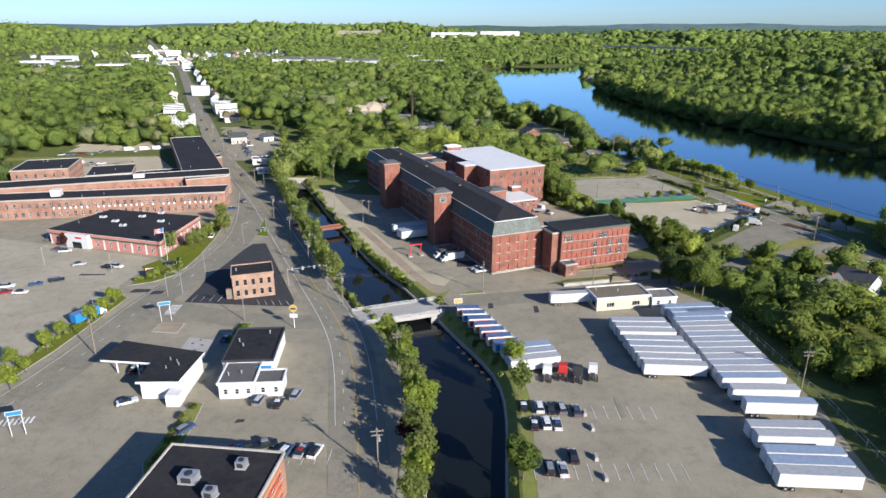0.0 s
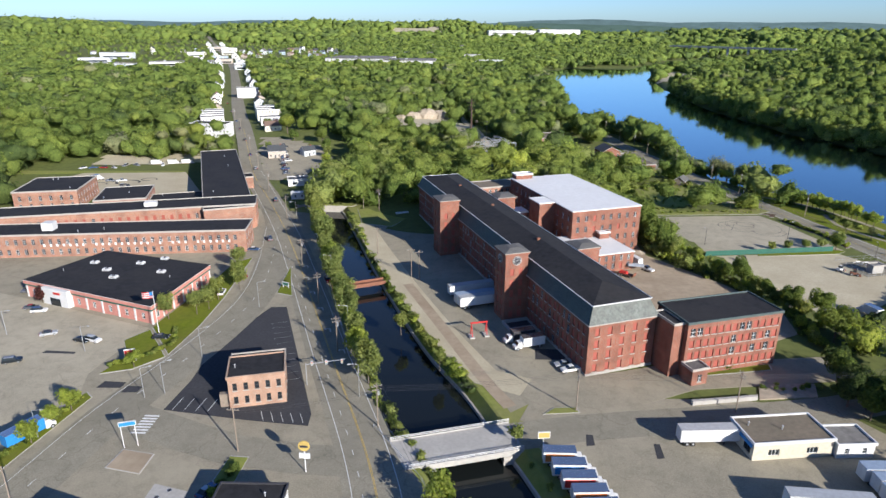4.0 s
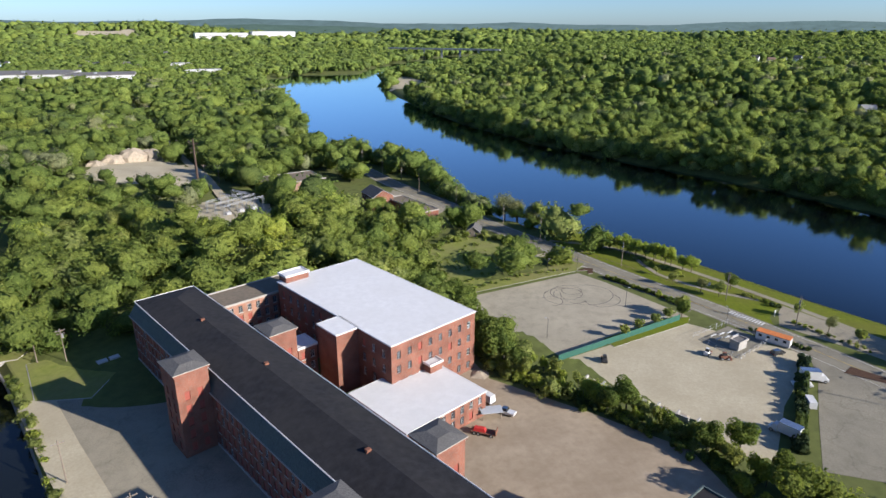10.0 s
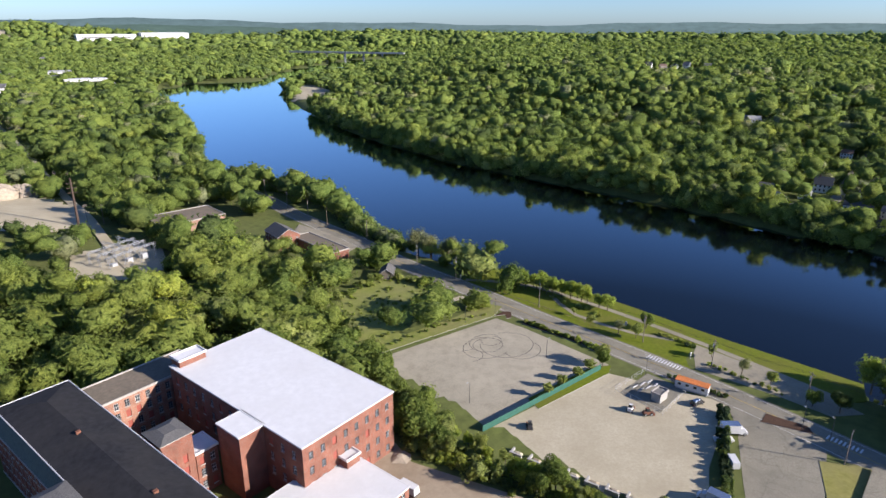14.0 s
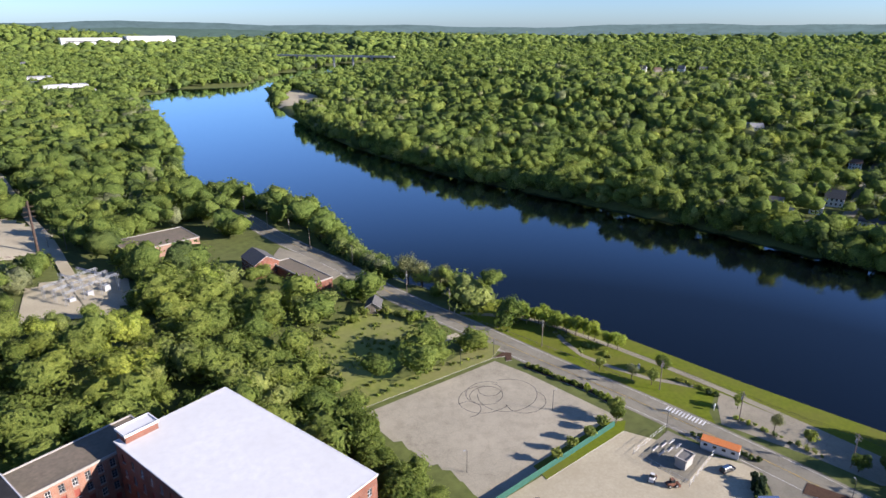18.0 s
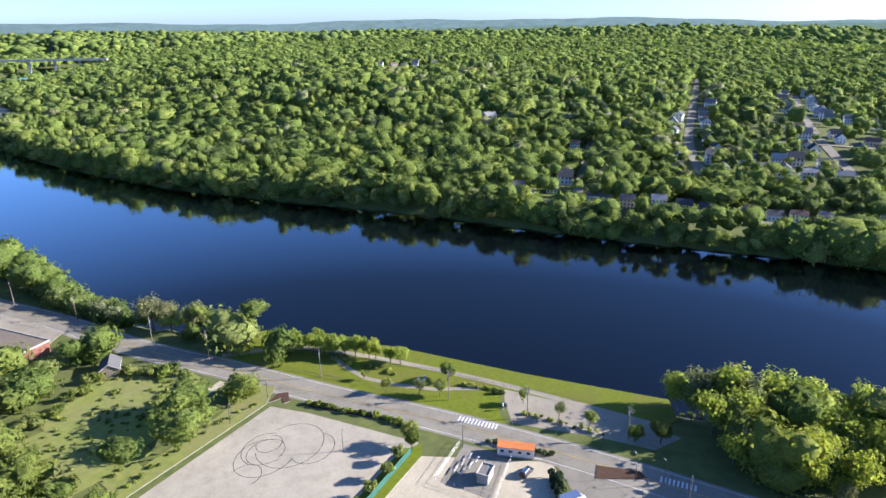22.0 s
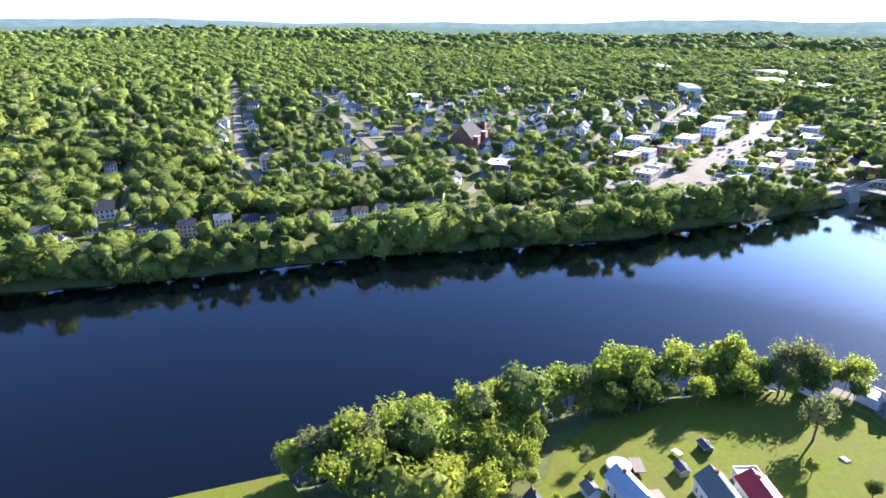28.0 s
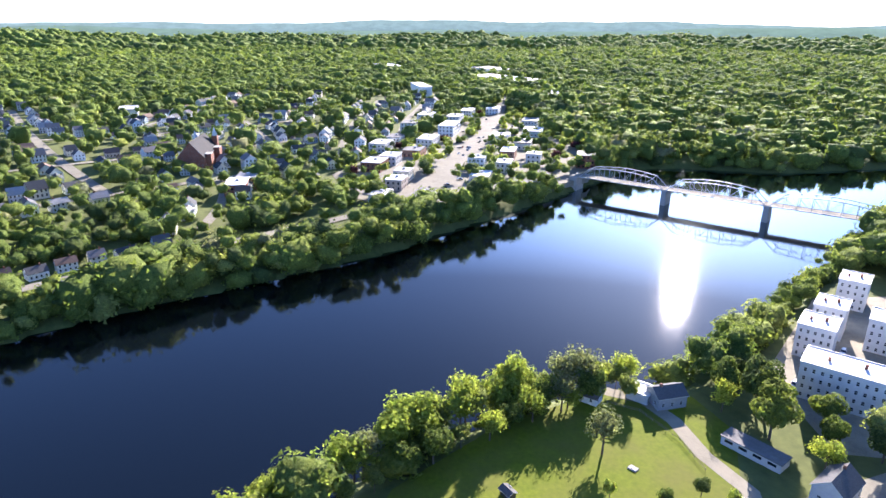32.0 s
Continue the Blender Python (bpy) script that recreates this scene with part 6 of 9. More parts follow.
# bridges over the canal
br = thing("road_bridge", "concrete road bridge with pale railings over the canal", "bridge", None)
part("deck", Shape().prism([(-28, 175.5), (-2.5, 184.8), (0.6, 175.4), (-23.4, 166.8)], -0.9, 0.13, "concrete"), br)
for a, b in (((-27.8, 175.6), (-2.5, 184.8)), ((-23.3, 166.9), (0.6, 175.5))):
    part("parapet_beam", Shape().tube((*a, 0.25), (*b, 0.25), 0.22, 0.22, "concrete", 4), br)
    for k in range(13):
        t = k / 12
        x, y = a[0] + (b[0] - a[0]) * t, a[1] + (b[1] - a[1]) * t
        part("rail_post", Shape().box(x - 0.1, y - 0.1, 0.1, x + 0.1, y + 0.1, 1.15, "concrete"), br)
    for zz in (0.75, 1.12):
        part("rail", Shape().tube((*a, zz), (*b, zz), 0.07, 0.07, "white", 5), br)
part("abutment", Shape().prism([(-29, 175.5), (-22, 177.5), (-17, 169), (-24, 166.6)], -5, -0.91, "granite"), br)
part("abutment", Shape().prism([(-6, 183.6), (-2.4, 184.9), (0.7, 175.3), (-3.5, 173.8)], -5, -0.91, "granite"), br)
fb = thing("foot_bridge", "rusty steel girder footbridge over the canal", "bridge", pose(-60.5, 256.2, 0, 0, 0, 28.5))
for yy in (-1.6, 1.6):
    part("girder", Shape().box(-1, yy - 0.12, -0.7, 18, yy + 0.12, 0.55, "rust"), fb)
for i in range(24):
    part("deck_plank", Shape().box(-0.8 + i * 0.78, -1.5, -0.25, -0.12 + i * 0.78, 1.5, -0.12, "rust"), fb)

# signs, lamps and poles
sign_board(-82, 169, 20, 3.4, 1.1, 5.2, "white", "white sign board with a blue panel on two posts", 2, 0, "blue")
sign_board(-90.5, 113.5, 20, 3.2, 1.1, 5.0, "white", "white sign board with a blue panel on two posts", 2, 0, "blue")
sign_board(-76.5, 254.5, -20, 2.6, 1.2, 1.0, "white", "low green and white park sign", 2, 0.1, "green")
sign_board(-101.5, 203, 20, 2.8, 2.6, 1.0, "white", "white store sign board with a red top panel", 2, 0.1, "red")
sign_board(4.7, 176.4, 10, 2.6, 1.6, 2.6, "white", "white sign board on a post", 1, 0, "yellow")
pylon = thing("round_sign", "round yellow sign on a white pole", "sign", pose(-43, 164.5, 0))
part("post", Shape().tube((0, 0, -0.2), (0, 0, 5.4), 0.12, 0.1, "white", 6), pylon)
part("disc", Shape().tube((0, -0.15, 6.3), (0, 0.15, 6.3), 1.15, 1.15, "yellow", 18), pylon)
part("sign_bar", Shape().box(-0.8, -0.2, 6.0, 0.8, -0.16, 6.5, "dark"), pylon, "dark bar on the sign")
part("board", Shape().box(-1.1, -0.12, 3.4, 1.1, 0.12, 4.6, "white"), pylon)
for x, y, tn, can in ((-31.5, 181, 28, True), (-11.5, 141, 10, False), (-12.5, 101, 8, True), (-48.5, 213, 24, True), (-62, 243, 24, False), (-77, 275, 24, True), (-102, 334, 26, False),
                      (-127, 381, 26, True), (-150, 428, 26, False), (-173, 475, 26, True), (-200, 528, 26, False), (-228, 585, 26, True)):
    utility_pole(x, y, tn, max(0, ground_z(x, y)), can)
for x, y, tn in ((-92, 148, 90), (-59, 169.5, 0)):
    utility_pole(x, y, tn, 0, False, False)
wires([(-12.5, 101, 10.4), (-11.5, 141, 10.4), (-31.5, 181, 10.4), (-48.5, 213, 10.4), (-62, 243, 10.4), (-77, 275, 10.4), (-102, 334, 10.4), (-127, 381, 11.5), (-150, 428, 13)], turn=20)
wires([(-31.5, 181, 9.6), (13.2, 191, 9.6), (50, 193.8, 9.6), (88, 200, 9.6)], turn=110, offs=(-1.0, -0.35, 0.35, 1.0))
wires([(-59, 169.5, 9.6), (-31.5, 181, 9.2)], turn=110, offs=(-0.4, 0.4))
utility_pole(13.2, 191.0, 100, 0, True)
utility_pole(50, 193.8, 100, 0, False)
for x, y, tn, h in ((-85, 189, 30, 8.5), (-84, 207, 20, 8.5), (-80, 239, 15, 8.5), (-103.5, 170, 0, 7), (-117, 207, 0, 7.5), (-145, 214, 0, 7.5), (-152, 180, 90, 7.5), (-48, 224, 200, 9), (-63, 264, 200, 9), (-89, 187, 20, 8), (-38, 192, 200, 9), (-96, 330, 205, 9)):
    street_lamp(x, y, tn, 0, h)
sig = thing("traffic_signal", "traffic signal on a long mast arm", "traffic signal", pose(-52, 196, 0, 0, 0, 14))
part("mast", Shape().tube((0, 0, -0.2), (0, 0, 6.2), 0.14, 0.11, "steel", 8), sig)
part("arm", Shape().tube((0, 0, 5.8), (9.5, 0, 6.5), 0.09, 0.06, "steel", 6), sig)
for x in (1.5, 5.0, 8.8):
    head = part("signal_head", Shape().box(x - 0.3, -0.25, 5.5, x + 0.3, 0.2, 6.7, "grey"), sig)
    for k, c_ in enumerate(("red", "yellow", "green")):
        part("lens", Shape().tube((x, -0.26, 6.45 - k * 0.36), (x, -0.3, 6.45 - k * 0.36), 0.13, 0.13, c_, 8), head)
tk = box_truck(-107.5, 165.5, 66, "blue", 8.0, "truck with a long blue tarpaulin load", None)
rail_fence("canal_railing", "low steel guard rail along the canal street", offset_line(resample(CANAL_W[1:6], 12), 4.2), 0.9, 0.05, "steel", 4.0, 1, 0.06, "railing")
rail_fence("canal_railing", "low steel guard rail along the canal street", [p for p in offset_line(resample(CANAL_W[5:], 12), 4.2) if p[1] > 205], 0.9, 0.05, "steel", 4.0, 1, 0.06, "railing")

# parked and standing cars
for k, x, y, tn in (("sedan", -143, 189, 20), ("suv", -145.5, 194, 15), ("sedan", -138, 189, 10), ("sedan", -137, 196, 20), ("suv", -132, 199.5, 25), ("sedan", -133, 215, 30), ("sedan", -121, 212, -15), ("suv", -118, 212.5, -15),
                    ("sedan", -100, 216, 10), ("sedan", -73, 125.5, 30), ("suv", -55.5, 115, 60), ("suv", -42.5, 126, 80), ("sedan", -38, 125, 85), ("suv", -34.5, 128.5, 80), ("sedan", -43, 108, 20), ("sedan", -40, 109, 25), ("pickup", -37, 109.5, 20),
                    ("suv", -32, 107.5, 70), ("sedan", -29, 107.5, 80), ("suv", -26, 107.5, 75), ("sedan", -78, 140, 95), ("sedan", -101, 290, 0), ("suv", -99, 303, 115), ("suv", -117, 362, 116), ("sedan", -124, 345, 116), ("sedan", -64, 262, 295),
                    ("sedan", -150, 231, 15), ("suv", -146, 229, 15), ("pickup", -161, 244, 100), ("sedan", -95, 262, 20), ("suv", -96, 248, 100), ("sedan", -60, 157, 70)):
    car(k, x, y, tn, 0.1)
car("suv", 141.5, 285, 0, -0.9)
# trees and hedges by the streets
for x, y in ((-91.5, 252), (-96.5, 262), (-95, 236), (-97, 232), (-98.5, 270), (-95, 243), (-104, 228)):
    tree("birch", x, y, 0.2, 0.85, "trees on the store lawn")
for x, y in ((-103.5, 131), (-105, 139), (-107, 158), (-103.5, 168), (-102.5, 180), (-103, 174), (-110, 142), (-99, 200), (-106, 150)):
    tree("young", x, y, 0.2, 0.72, "street trees")
for x, y in along([(-105.5, 200), (-98, 207), (-95, 214), (-99, 222)], 1.3, 0.3):
    bush(x, y, 0.2, 0.6, False, "clipped low green hedge bush", "hedge by the store")
thicket("unkempt bushes between the lots", along([(-56.5, 102), (-57, 125)], 1.8, 0.7) + along([(-58, 156), (-58, 166)], 2.0, 0.7) + along([(-108, 150), (-103, 185)], 2.6, 0.4), 1.1, 1.6, 0.1)
tree("copper", -150, 236, 0.05, 0.9)
tree("young", -104, 85, 0.05, 0.9)
tree("lot", -98, 104, 0.05)
# growth along the canal
west_bank = offset_line(resample(CANAL_W, 5), 2.0)
for x, y in along([p for p in west_bank if 92 < p[1] < 162], 5.0, 1.4):
    tree(("birch", "young", "birch", "young")[tree_rng.integers(4)], x, y, -0.4, tree_rng.uniform(0.85, 1.2), "trees along the canal")
for x, y in along([p for p in west_bank if 194 < p[1] < 356], 4.6, 0.9):
    tree(("birch", "young", "young", "birch")[tree_rng.integers(4)], x, y, -0.4, tree_rng.uniform(0.85, 1.3), "trees along the canal")
tree("copper", -8, 113, -0.2, 0.8)
tree("copper", -7, 110, -0.2, 0.7)
thicket("dense leafy growth on the street bank of the canal", along([p for p in offset_line(resample(CANAL_W, 5), 1.2) if 60 < p[1] < 166 or 192 < p[1] < 350], 2.2, 0.7), 1.6, 2.6, -1.6)
thicket("leafy bushes on the mill bank of the canal", along([p for p in offset_line(resample(CANAL_E, 5), -1.8) if 198 < p[1] < 350], 1.9, 0.8), 1.5, 2.6, -1.5)
thicket("scattered weeds on the lot bank of the canal", along([p for p in offset_line(resample(CANAL_E, 5), -2.4) if 60 < p[1] < 178], 5.5, 0.8), 1.0, 1.3, -1.2)
for x, y, k, sc in ((18.5, 143, "young", 0.95), (18, 129, "birch", 1.0), (15.5, 100, "maple", 0.7), (17, 84, "birch", 0.9), (-1, 177.5, "lot", 0.8), (-33, 226, "birch", 0.7), (-20, 207, "birch", 0.6)):
    tree(k, x, y, -0.3, sc)
# ---- the trailer lot ----
for i in range(8):
    trailer(48.0 + 0.28 * i, 162.6 - 3.3 * i - (1.2 if i > 2 else 0), -1.0 - 0.4 * i)
for i in range(14):
    trailer(65.8 + (0.9 if i in (1, 2) else 0) + 0.05 * i, 171.5 - 3.05 * i, 5.0 - 0.35 * i)
trailer(66.8, 126.8, -1)
trailer(67.6, 121.6, -3)
for i, (x, y) in enumerate(((64.2, 112.6), (64.4, 109.4), (63.6, 104.2), (63.2, 101.0), (63.0, 97.9))):
    trailer(x, y, -2.0 - 0.4 * i)
for i, (x, y) in enumerate(((16.8, 139.4), (16.2, 142.6), (15.4, 145.8))):
    trailer(x, y, 12, 13.0)
trailer(33.5, 180.8, 7, 13.0, label="white box semi-trailer at the dispatch office")
trailer(71.5, 168.2, 3, 13.0, label="flatbed semi-trailer with a black tarpaulin deck")
bands = ("orange", "blue", "red", "orange", "red", "orange", "blue")
for i in range(7):
    box_truck(4.2 + 1.55 * i, 171.6 - 3.7 * i, 3 + 1.2 * i, "white", 6.6, "delivery truck with bright printed side panels", bands[i])
office = flat_building("dispatch_office", "low cream dispatch office with flat brown-grey roof", 47.2, 176.2, 10.5, 17.5, 9.0, 3.9, "cream", "roof_brown", ((2, (1.0,), "wide"), None, None, (2, (0.9,), "shop")), trim="white", units=0, vents=2)
flat_building("dispatch_annex", "small white annex with grey roof", 64.9, 178.6, 8.0, 8.0, 6.4, 3.1, "white", "roof_grey", ((2, (1.0,), "small"), None, None, None), trim="white")
part("blue_sign_band", Shape().box(-0.35, 0.5, 2.9, -0.05, 6.0, 3.7, "blue"), office, "dark blue sign band")
wall_s = Shape().prism([(40.8, 195.6), (57, 199.4), (57.2, 200.3), (40.6, 196.5)], -0.5, 1.1, "concrete")
structure("retaining_wall", wall_s, "low pale concrete retaining wall", "wall")
patch("rubble_bank", [(57.5, 199.5), (72, 202), (74, 208), (60, 206.5)], 0.3, "rock", "rubble and weeds by the retaining wall", 0.6)
for k, x, y, tn in (("sedan", 20, 117, 88), ("suv", 22, 123.5, 90), ("sedan", 24.5, 123, 90), ("suv", 27, 123, 92), ("sedan", 30.2, 122, 90), ("sedan", 25, 117, 90), ("suv", 22.7, 117.4, 90), ("sedan", 23.6, 102, 90), ("suv", 21, 102.5, 90),
                    ("sedan", 26.4, 106, 90), ("sedan", 18.5, 124, 88), ("sedan", 83, 178, 100)):
    car(k, x, y, tn, 0.08)
for x, y, c_, nm in ((26, 137.5, "white", "white"), (30, 138, "red", "red"), (33.5, 137, "dark", "dark"), (37.5, 138, "white", "white")):
    t_ = thing("truck_tractor", nm + " tractor unit parked on the lot", "truck", pose(x, y, 0.07, 0, 0, 80), "tractor units")
    part("cab", profile_body([(0, 0.7), (2.0, 0.7), (2.1, 1.6), (1.7, 3.0), (0, 3.1)], 1.15, c_, 1.05, "cab"), t_)
    part("windscreen", profile_body([(1.78, 1.7), (2.13, 1.65), (1.8, 2.8), (1.7, 2.8)], 1.0, "glass", 0.95, "windscreen"), t_)
    part("chassis", Shape().box(-3.2, -0.45, 0.6, 0, 0.45, 0.95, "dark"), t_)
    for wx in (-2.5, -1.3, 1.2):
        for wy in (-1.0, 1.0):
            part("wheel", TRUCK_WHEEL, t_, "", pose(wx, wy, 0.5))
for x, y in ((32, 121.5), (32.5, 116), (31, 106), (31.5, 100)):
    box = thing("concrete_block", "pale concrete barrier block", "barrier", pose(x, y, 0.06), "barrier blocks")
    part("block", Shape().box(-0.4, -0.9, 0, 0.4, 0.9, 0.9, "concrete", None, 0.1), box)
utility_pole(86.5, 132, 0, 0, False)
rail_fence("chain_fence", "grey chain-link fence along the lot", [(87.5, 95), (89, 125), (86, 180)], 2.0, 0.0, "steel", 4.0, 2, 0.035)
thicket("low bushes before the mill annex", along([(60, 204), (78, 206)], 2.0, 1.0) + along([(47.5, 212), (58, 214.5)], 2.2, 0.5), 0.9, 1.4, 0.15)
for x, y in along([(84, 186), (78, 200), (82, 212)], 4, 1.5):
    tree(("oak", "maple", "ash")[tree_rng.integers(3)], x, y, 0, 0.8)

# ---- the mill yard ----
for u, v, ln in ((-17.0, 57.6, 15.3), (-17.2, 50.6, 13.0), (-16.9, 47.9, 13.0)):
    x, y = mill_place(u, v)
    trailer(x, y, 23.25, ln, label="pale blue-white box trailer by the mill tower", group="trailers by the tower")
box_truck(*mill_place(-3.6, 22.6), 203, "dark", 6.6, "white truck with a black box body")
box_truck(*mill_place(-2.6, 18.4), 203, "white", 6.6, "white box truck by the mill wall")
car("sedan", *mill_place(-2.8, 6.5), 195, 0.08)
car("white_pickup", *mill_place(-2.2, 3.4), 200, 0.08)
gan = thing("gantry", "red steel lifting gantry on concrete feet", "gantry", pose(-10.5, 226, 0.06, 0, 0, 20))
for x in (-2.2, 2.2):
    part("leg", Shape().tube((x, -0.9, 0.4), (x, 0, 4.3), 0.12, 0.12, "red", 5).tube((x, 0.9, 0.4), (x, 0, 4.3), 0.12, 0.12, "red", 5), gan)
    part("foot", Shape().box(x - 0.7, -1.4, 0, x + 0.7, 1.4, 0.45, "concrete"), gan)
part("beam", Shape().box(-2.6, -0.18, 4.2, 2.6, 0.18, 4.6, "red"), gan)
pit = thing("loading_pit", "walled concrete loading pit against the mill", "loading dock", MILL @ pose(-8.2, 28.5, 0.02))
for b_ in ((0, 0, -0.2, 8.0, 0.4, 1.1), (0, 5.4, -0.2, 8.0, 5.8, 1.1), (0, 0.4, -0.2, 0.4, 5.4, 1.1)):
    part("wall", Shape().box(*b_, "concrete"), pit)
part("floor", Shape().box(0.4, 0.4, -0.1, 8, 5.4, 0.12, "fresh"), pit)
for u, v in ((-30, 105), (-24, 78), (-22, 75)):
    utility_pole(*mill_place(u, v), 20, 0, False, False)
for x, y in ((-70, 352), (-62, 350)):
    utility_pole(x, y, 20, 0, True)
for x, y in ((-52, 346), (-49, 347.5)):
    c_ = thing("stacked_panels", "pale stacked panels on the grass", "panels", pose(x, y, 0.05, 0, 0, 25))
    part("panel", Shape().box(-1.4, -0.9, 0, 1.4, 0.9, 0.7, "white"), c_)
kerbed("mill_end_green", [(-73, 352), (-66, 329), (-52, 326), (-44, 347), (-60, 356)], "rough grass at the end of the mill yard", 0.18, "rough_grass")
# behind the mill
car("pickup", 49, 283, 130, 0.1)
shed = thing("open_trailer", "white covered trailer behind the low wing", "trailer", pose(46.5, 290, 0.06, 0, 0, 115))
part("cover", Shape().box(-2.6, -1.1, 0.7, 2.6, 1.1, 2.7, "white", None, 0.15), shed)
part("bed", Shape().box(-2.6, -1.1, 0.3, 2.6, 1.1, 0.68, "dark"), shed)
for x, y, h_, nm in ((50, 303, 0.7, "rock"), (48.5, 309, 0.5, "dirt")):
    heap = Shape()
    n = len(heap.v)
    rg = np.random.default_rng(int(x))
    ringv = [[(x + math.cos(a) * r_ * rg.uniform(0.8, 1.2), y + math.sin(a) * r_ * rg.uniform(0.8, 1.2), z_) for a in np.arange(9) * 2 * math.pi / 9] for r_, z_ in ((2.8, 0.0), (1.9, h_ * 0.5), (0.8, h_))]
    for lo_, hi_ in zip(ringv, ringv[1:]):
        for i in range(9):
            heap.face((lo_[i], lo_[(i + 1) % 9], hi_[(i + 1) % 9], hi_[i]), nm)
    heap.face(ringv[-1], nm)
    ob = tagged(new("spoil_heap", welded(heap.mesh("spoil_heap"))), "low heap of loose earth and stones", "heap")
dirt_edge = [(84, 228), (86, 254), (72, 278), (58, 300), (56, 330)]
for x, y in along(dirt_edge, 5.0, 2.0):
    tree(("birch", "young", "lot", "maple")[tree_rng.integers(4)], x, y, None, tree_rng.uniform(0.5, 0.85), "scrub trees behind the mill")
for x, y in along([(60, 300), (58, 332), (62, 352), (54, 345)], 4.0, 2.5):
    tree(("birch", "maple", "oak")[tree_rng.integers(3)], x, y, None, tree_rng.uniform(0.7, 1.0), "scrub trees behind the mill")
for x, y in along([(94, 238), (84, 262), (72, 286), (66, 304)], 4.2, 1.6):
    tree(("birch", "young", "maple")[tree_rng.integers(3)], x, y, None, tree_rng.uniform(0.55, 0.85), "scrub trees behind the mill")
thicket("weeds between the yards", along([(90, 240), (80, 264), (70, 288), (68, 300)], 1.6, 3.5), 1.4, 2.0)
thicket("tangled scrub along the dirt yard", along(dirt_edge, 1.5, 2.0) + along(dirt_edge, 2.0, 3.2), 1.6, 2.8)
tree("maple", 95.5, 252, None, 0.75)
tree("oak", 90, 232, None, 0.8)

# ---- lots by the river road ----
ZL = -0.95
kerbed_low = lambda name, poly, label, mat="grass": structure(name, Shape().prism(poly, ZL - 0.5, ZL + 0.1, "concrete", mat), label, "verge")
kerbed_low("lot_verge_north", [(60, 358), (119, 366), (127, 372), (123, 378), (105, 372), (58, 364)], "grass verge of the lot", "rough_grass")
kerbed_low("lot_verge_south", [(97, 311.5), (128, 317.5), (134, 315), (130, 311.5), (97, 305.5)], "grass strip with small trees")
kerbed_low("lot_bed_road", [(127.5, 357), (137, 333), (138.5, 320), (136.5, 319), (135, 332), (125.5, 355.5)], "mulched hedge bed along the road", "mulch")
kerbed_low("lot_bed_mouth", [(119.5, 366), (125, 368), (127.5, 366), (124.5, 361.5), (122.5, 361.8), (124, 365)], "dark mulched bed at the lot mouth", "mulch")
kerbed_low("grass_triangle", [(156, 246), (149, 251), (122, 229), (130, 218), (162, 224), (164, 232)], "dry mown grass corner", "dry_grass")
kerbed_low("mulch_island", [(151, 270), (159, 259), (161, 262), (156, 272)], "kerbed mulch island", "mulch")
patch("park_lawn", [(126, 404), (138, 412), (150, 408), (171, 360), (184, 313), (199, 268), (190, 262), (183, 264), (176, 290), (170, 312), (160, 306), (156, 300), (141, 352)], -0.99, "grass", "mown riverside lawn", 0.7)
road("park_walk", [(128, 404), (150, 385), (164, 350), (172, 322), (177, 300), (183, 268)], 2.6, -0.93, "lot", "pale asphalt riverside walk")
road("park_loop", [(152, 372), (149, 352), (158, 330), (168, 318)], 2.0, -0.935, "lot", "pale asphalt park path")
s = Shape()
painted(s, RIVER_ROAD[3:18], 0.1, 0.11, -0.92, 0, 0, "yellow", 4)
painted(s, RIVER_ROAD[3:18], -0.1, 0.11, -0.92, 0, 0, "yellow", 4)
painted(s, RIVER_ROAD[3:18], 4.9, 0.13, -0.92, 0, 0, "line", 4)
painted(s, RIVER_ROAD[3:18], -4.9, 0.13, -0.92, 0, 0, "line", 4)
crosswalk(152, 308, -72, 12, 0.5, 2.6, -0.915)
crosswalk(162.5, 252, -76, 9, 0.5, 2.4, -0.915)
structure("river_road_paint", s, "faded lane lines and crossings", "road paint")
s = Shape()
mark_rng = np.random.default_rng(3)
for cx, cy, r0 in ((106, 348, 6.5), (105, 347, 4.8), (103, 345.5, 7.5), (113, 338, 6.0), (95, 343, 4.0), (107, 349, 3.4), (110, 344, 9.0)):
    a0, a1 = mark_rng.uniform(0, 6), mark_rng.uniform(3.4, 6.2)
    pts = [(cx + math.cos(a0 + a1 * k / 30) * r0 * (1 + 0.01 * k), cy + math.sin(a0 + a1 * k / 30) * r0) for k in range(31)]
    ribbon(s, offset_line(pts, 0.09), offset_line(pts, -0.09), -0.945, -0.945, "fresh")
structure("tyre_marks", s, "dark curved tyre marks on the lot", "tyre marks")
rail_fence("green_fence", "green mesh fence with dark posts", [(76, 303.5), (129, 314.5)], 2.2, ZL, "green", 2.8, 2, 0.05, "fence", "green")
rail_fence("compound_fence", "grey wire fence round the gas compound", [(124, 302), (142, 306.5), (146, 292), (127.5, 285.5), (124, 302)], 2.0, ZL, "steel", 3.0, 2, 0.035)
patch("compound_floor", [(125, 301), (141.5, 305.5), (145, 292.5), (128, 287)], -0.945, "asphalt", "dark gravel floor of the compound")
hut = flat_building("compound_hut", "small grey flat-roofed hut in the compound", 131.5, 290.5, 15, 4.5, 3.0, 2.6, "concrete", "roof_grey", (None, None, None, None), z=ZL)
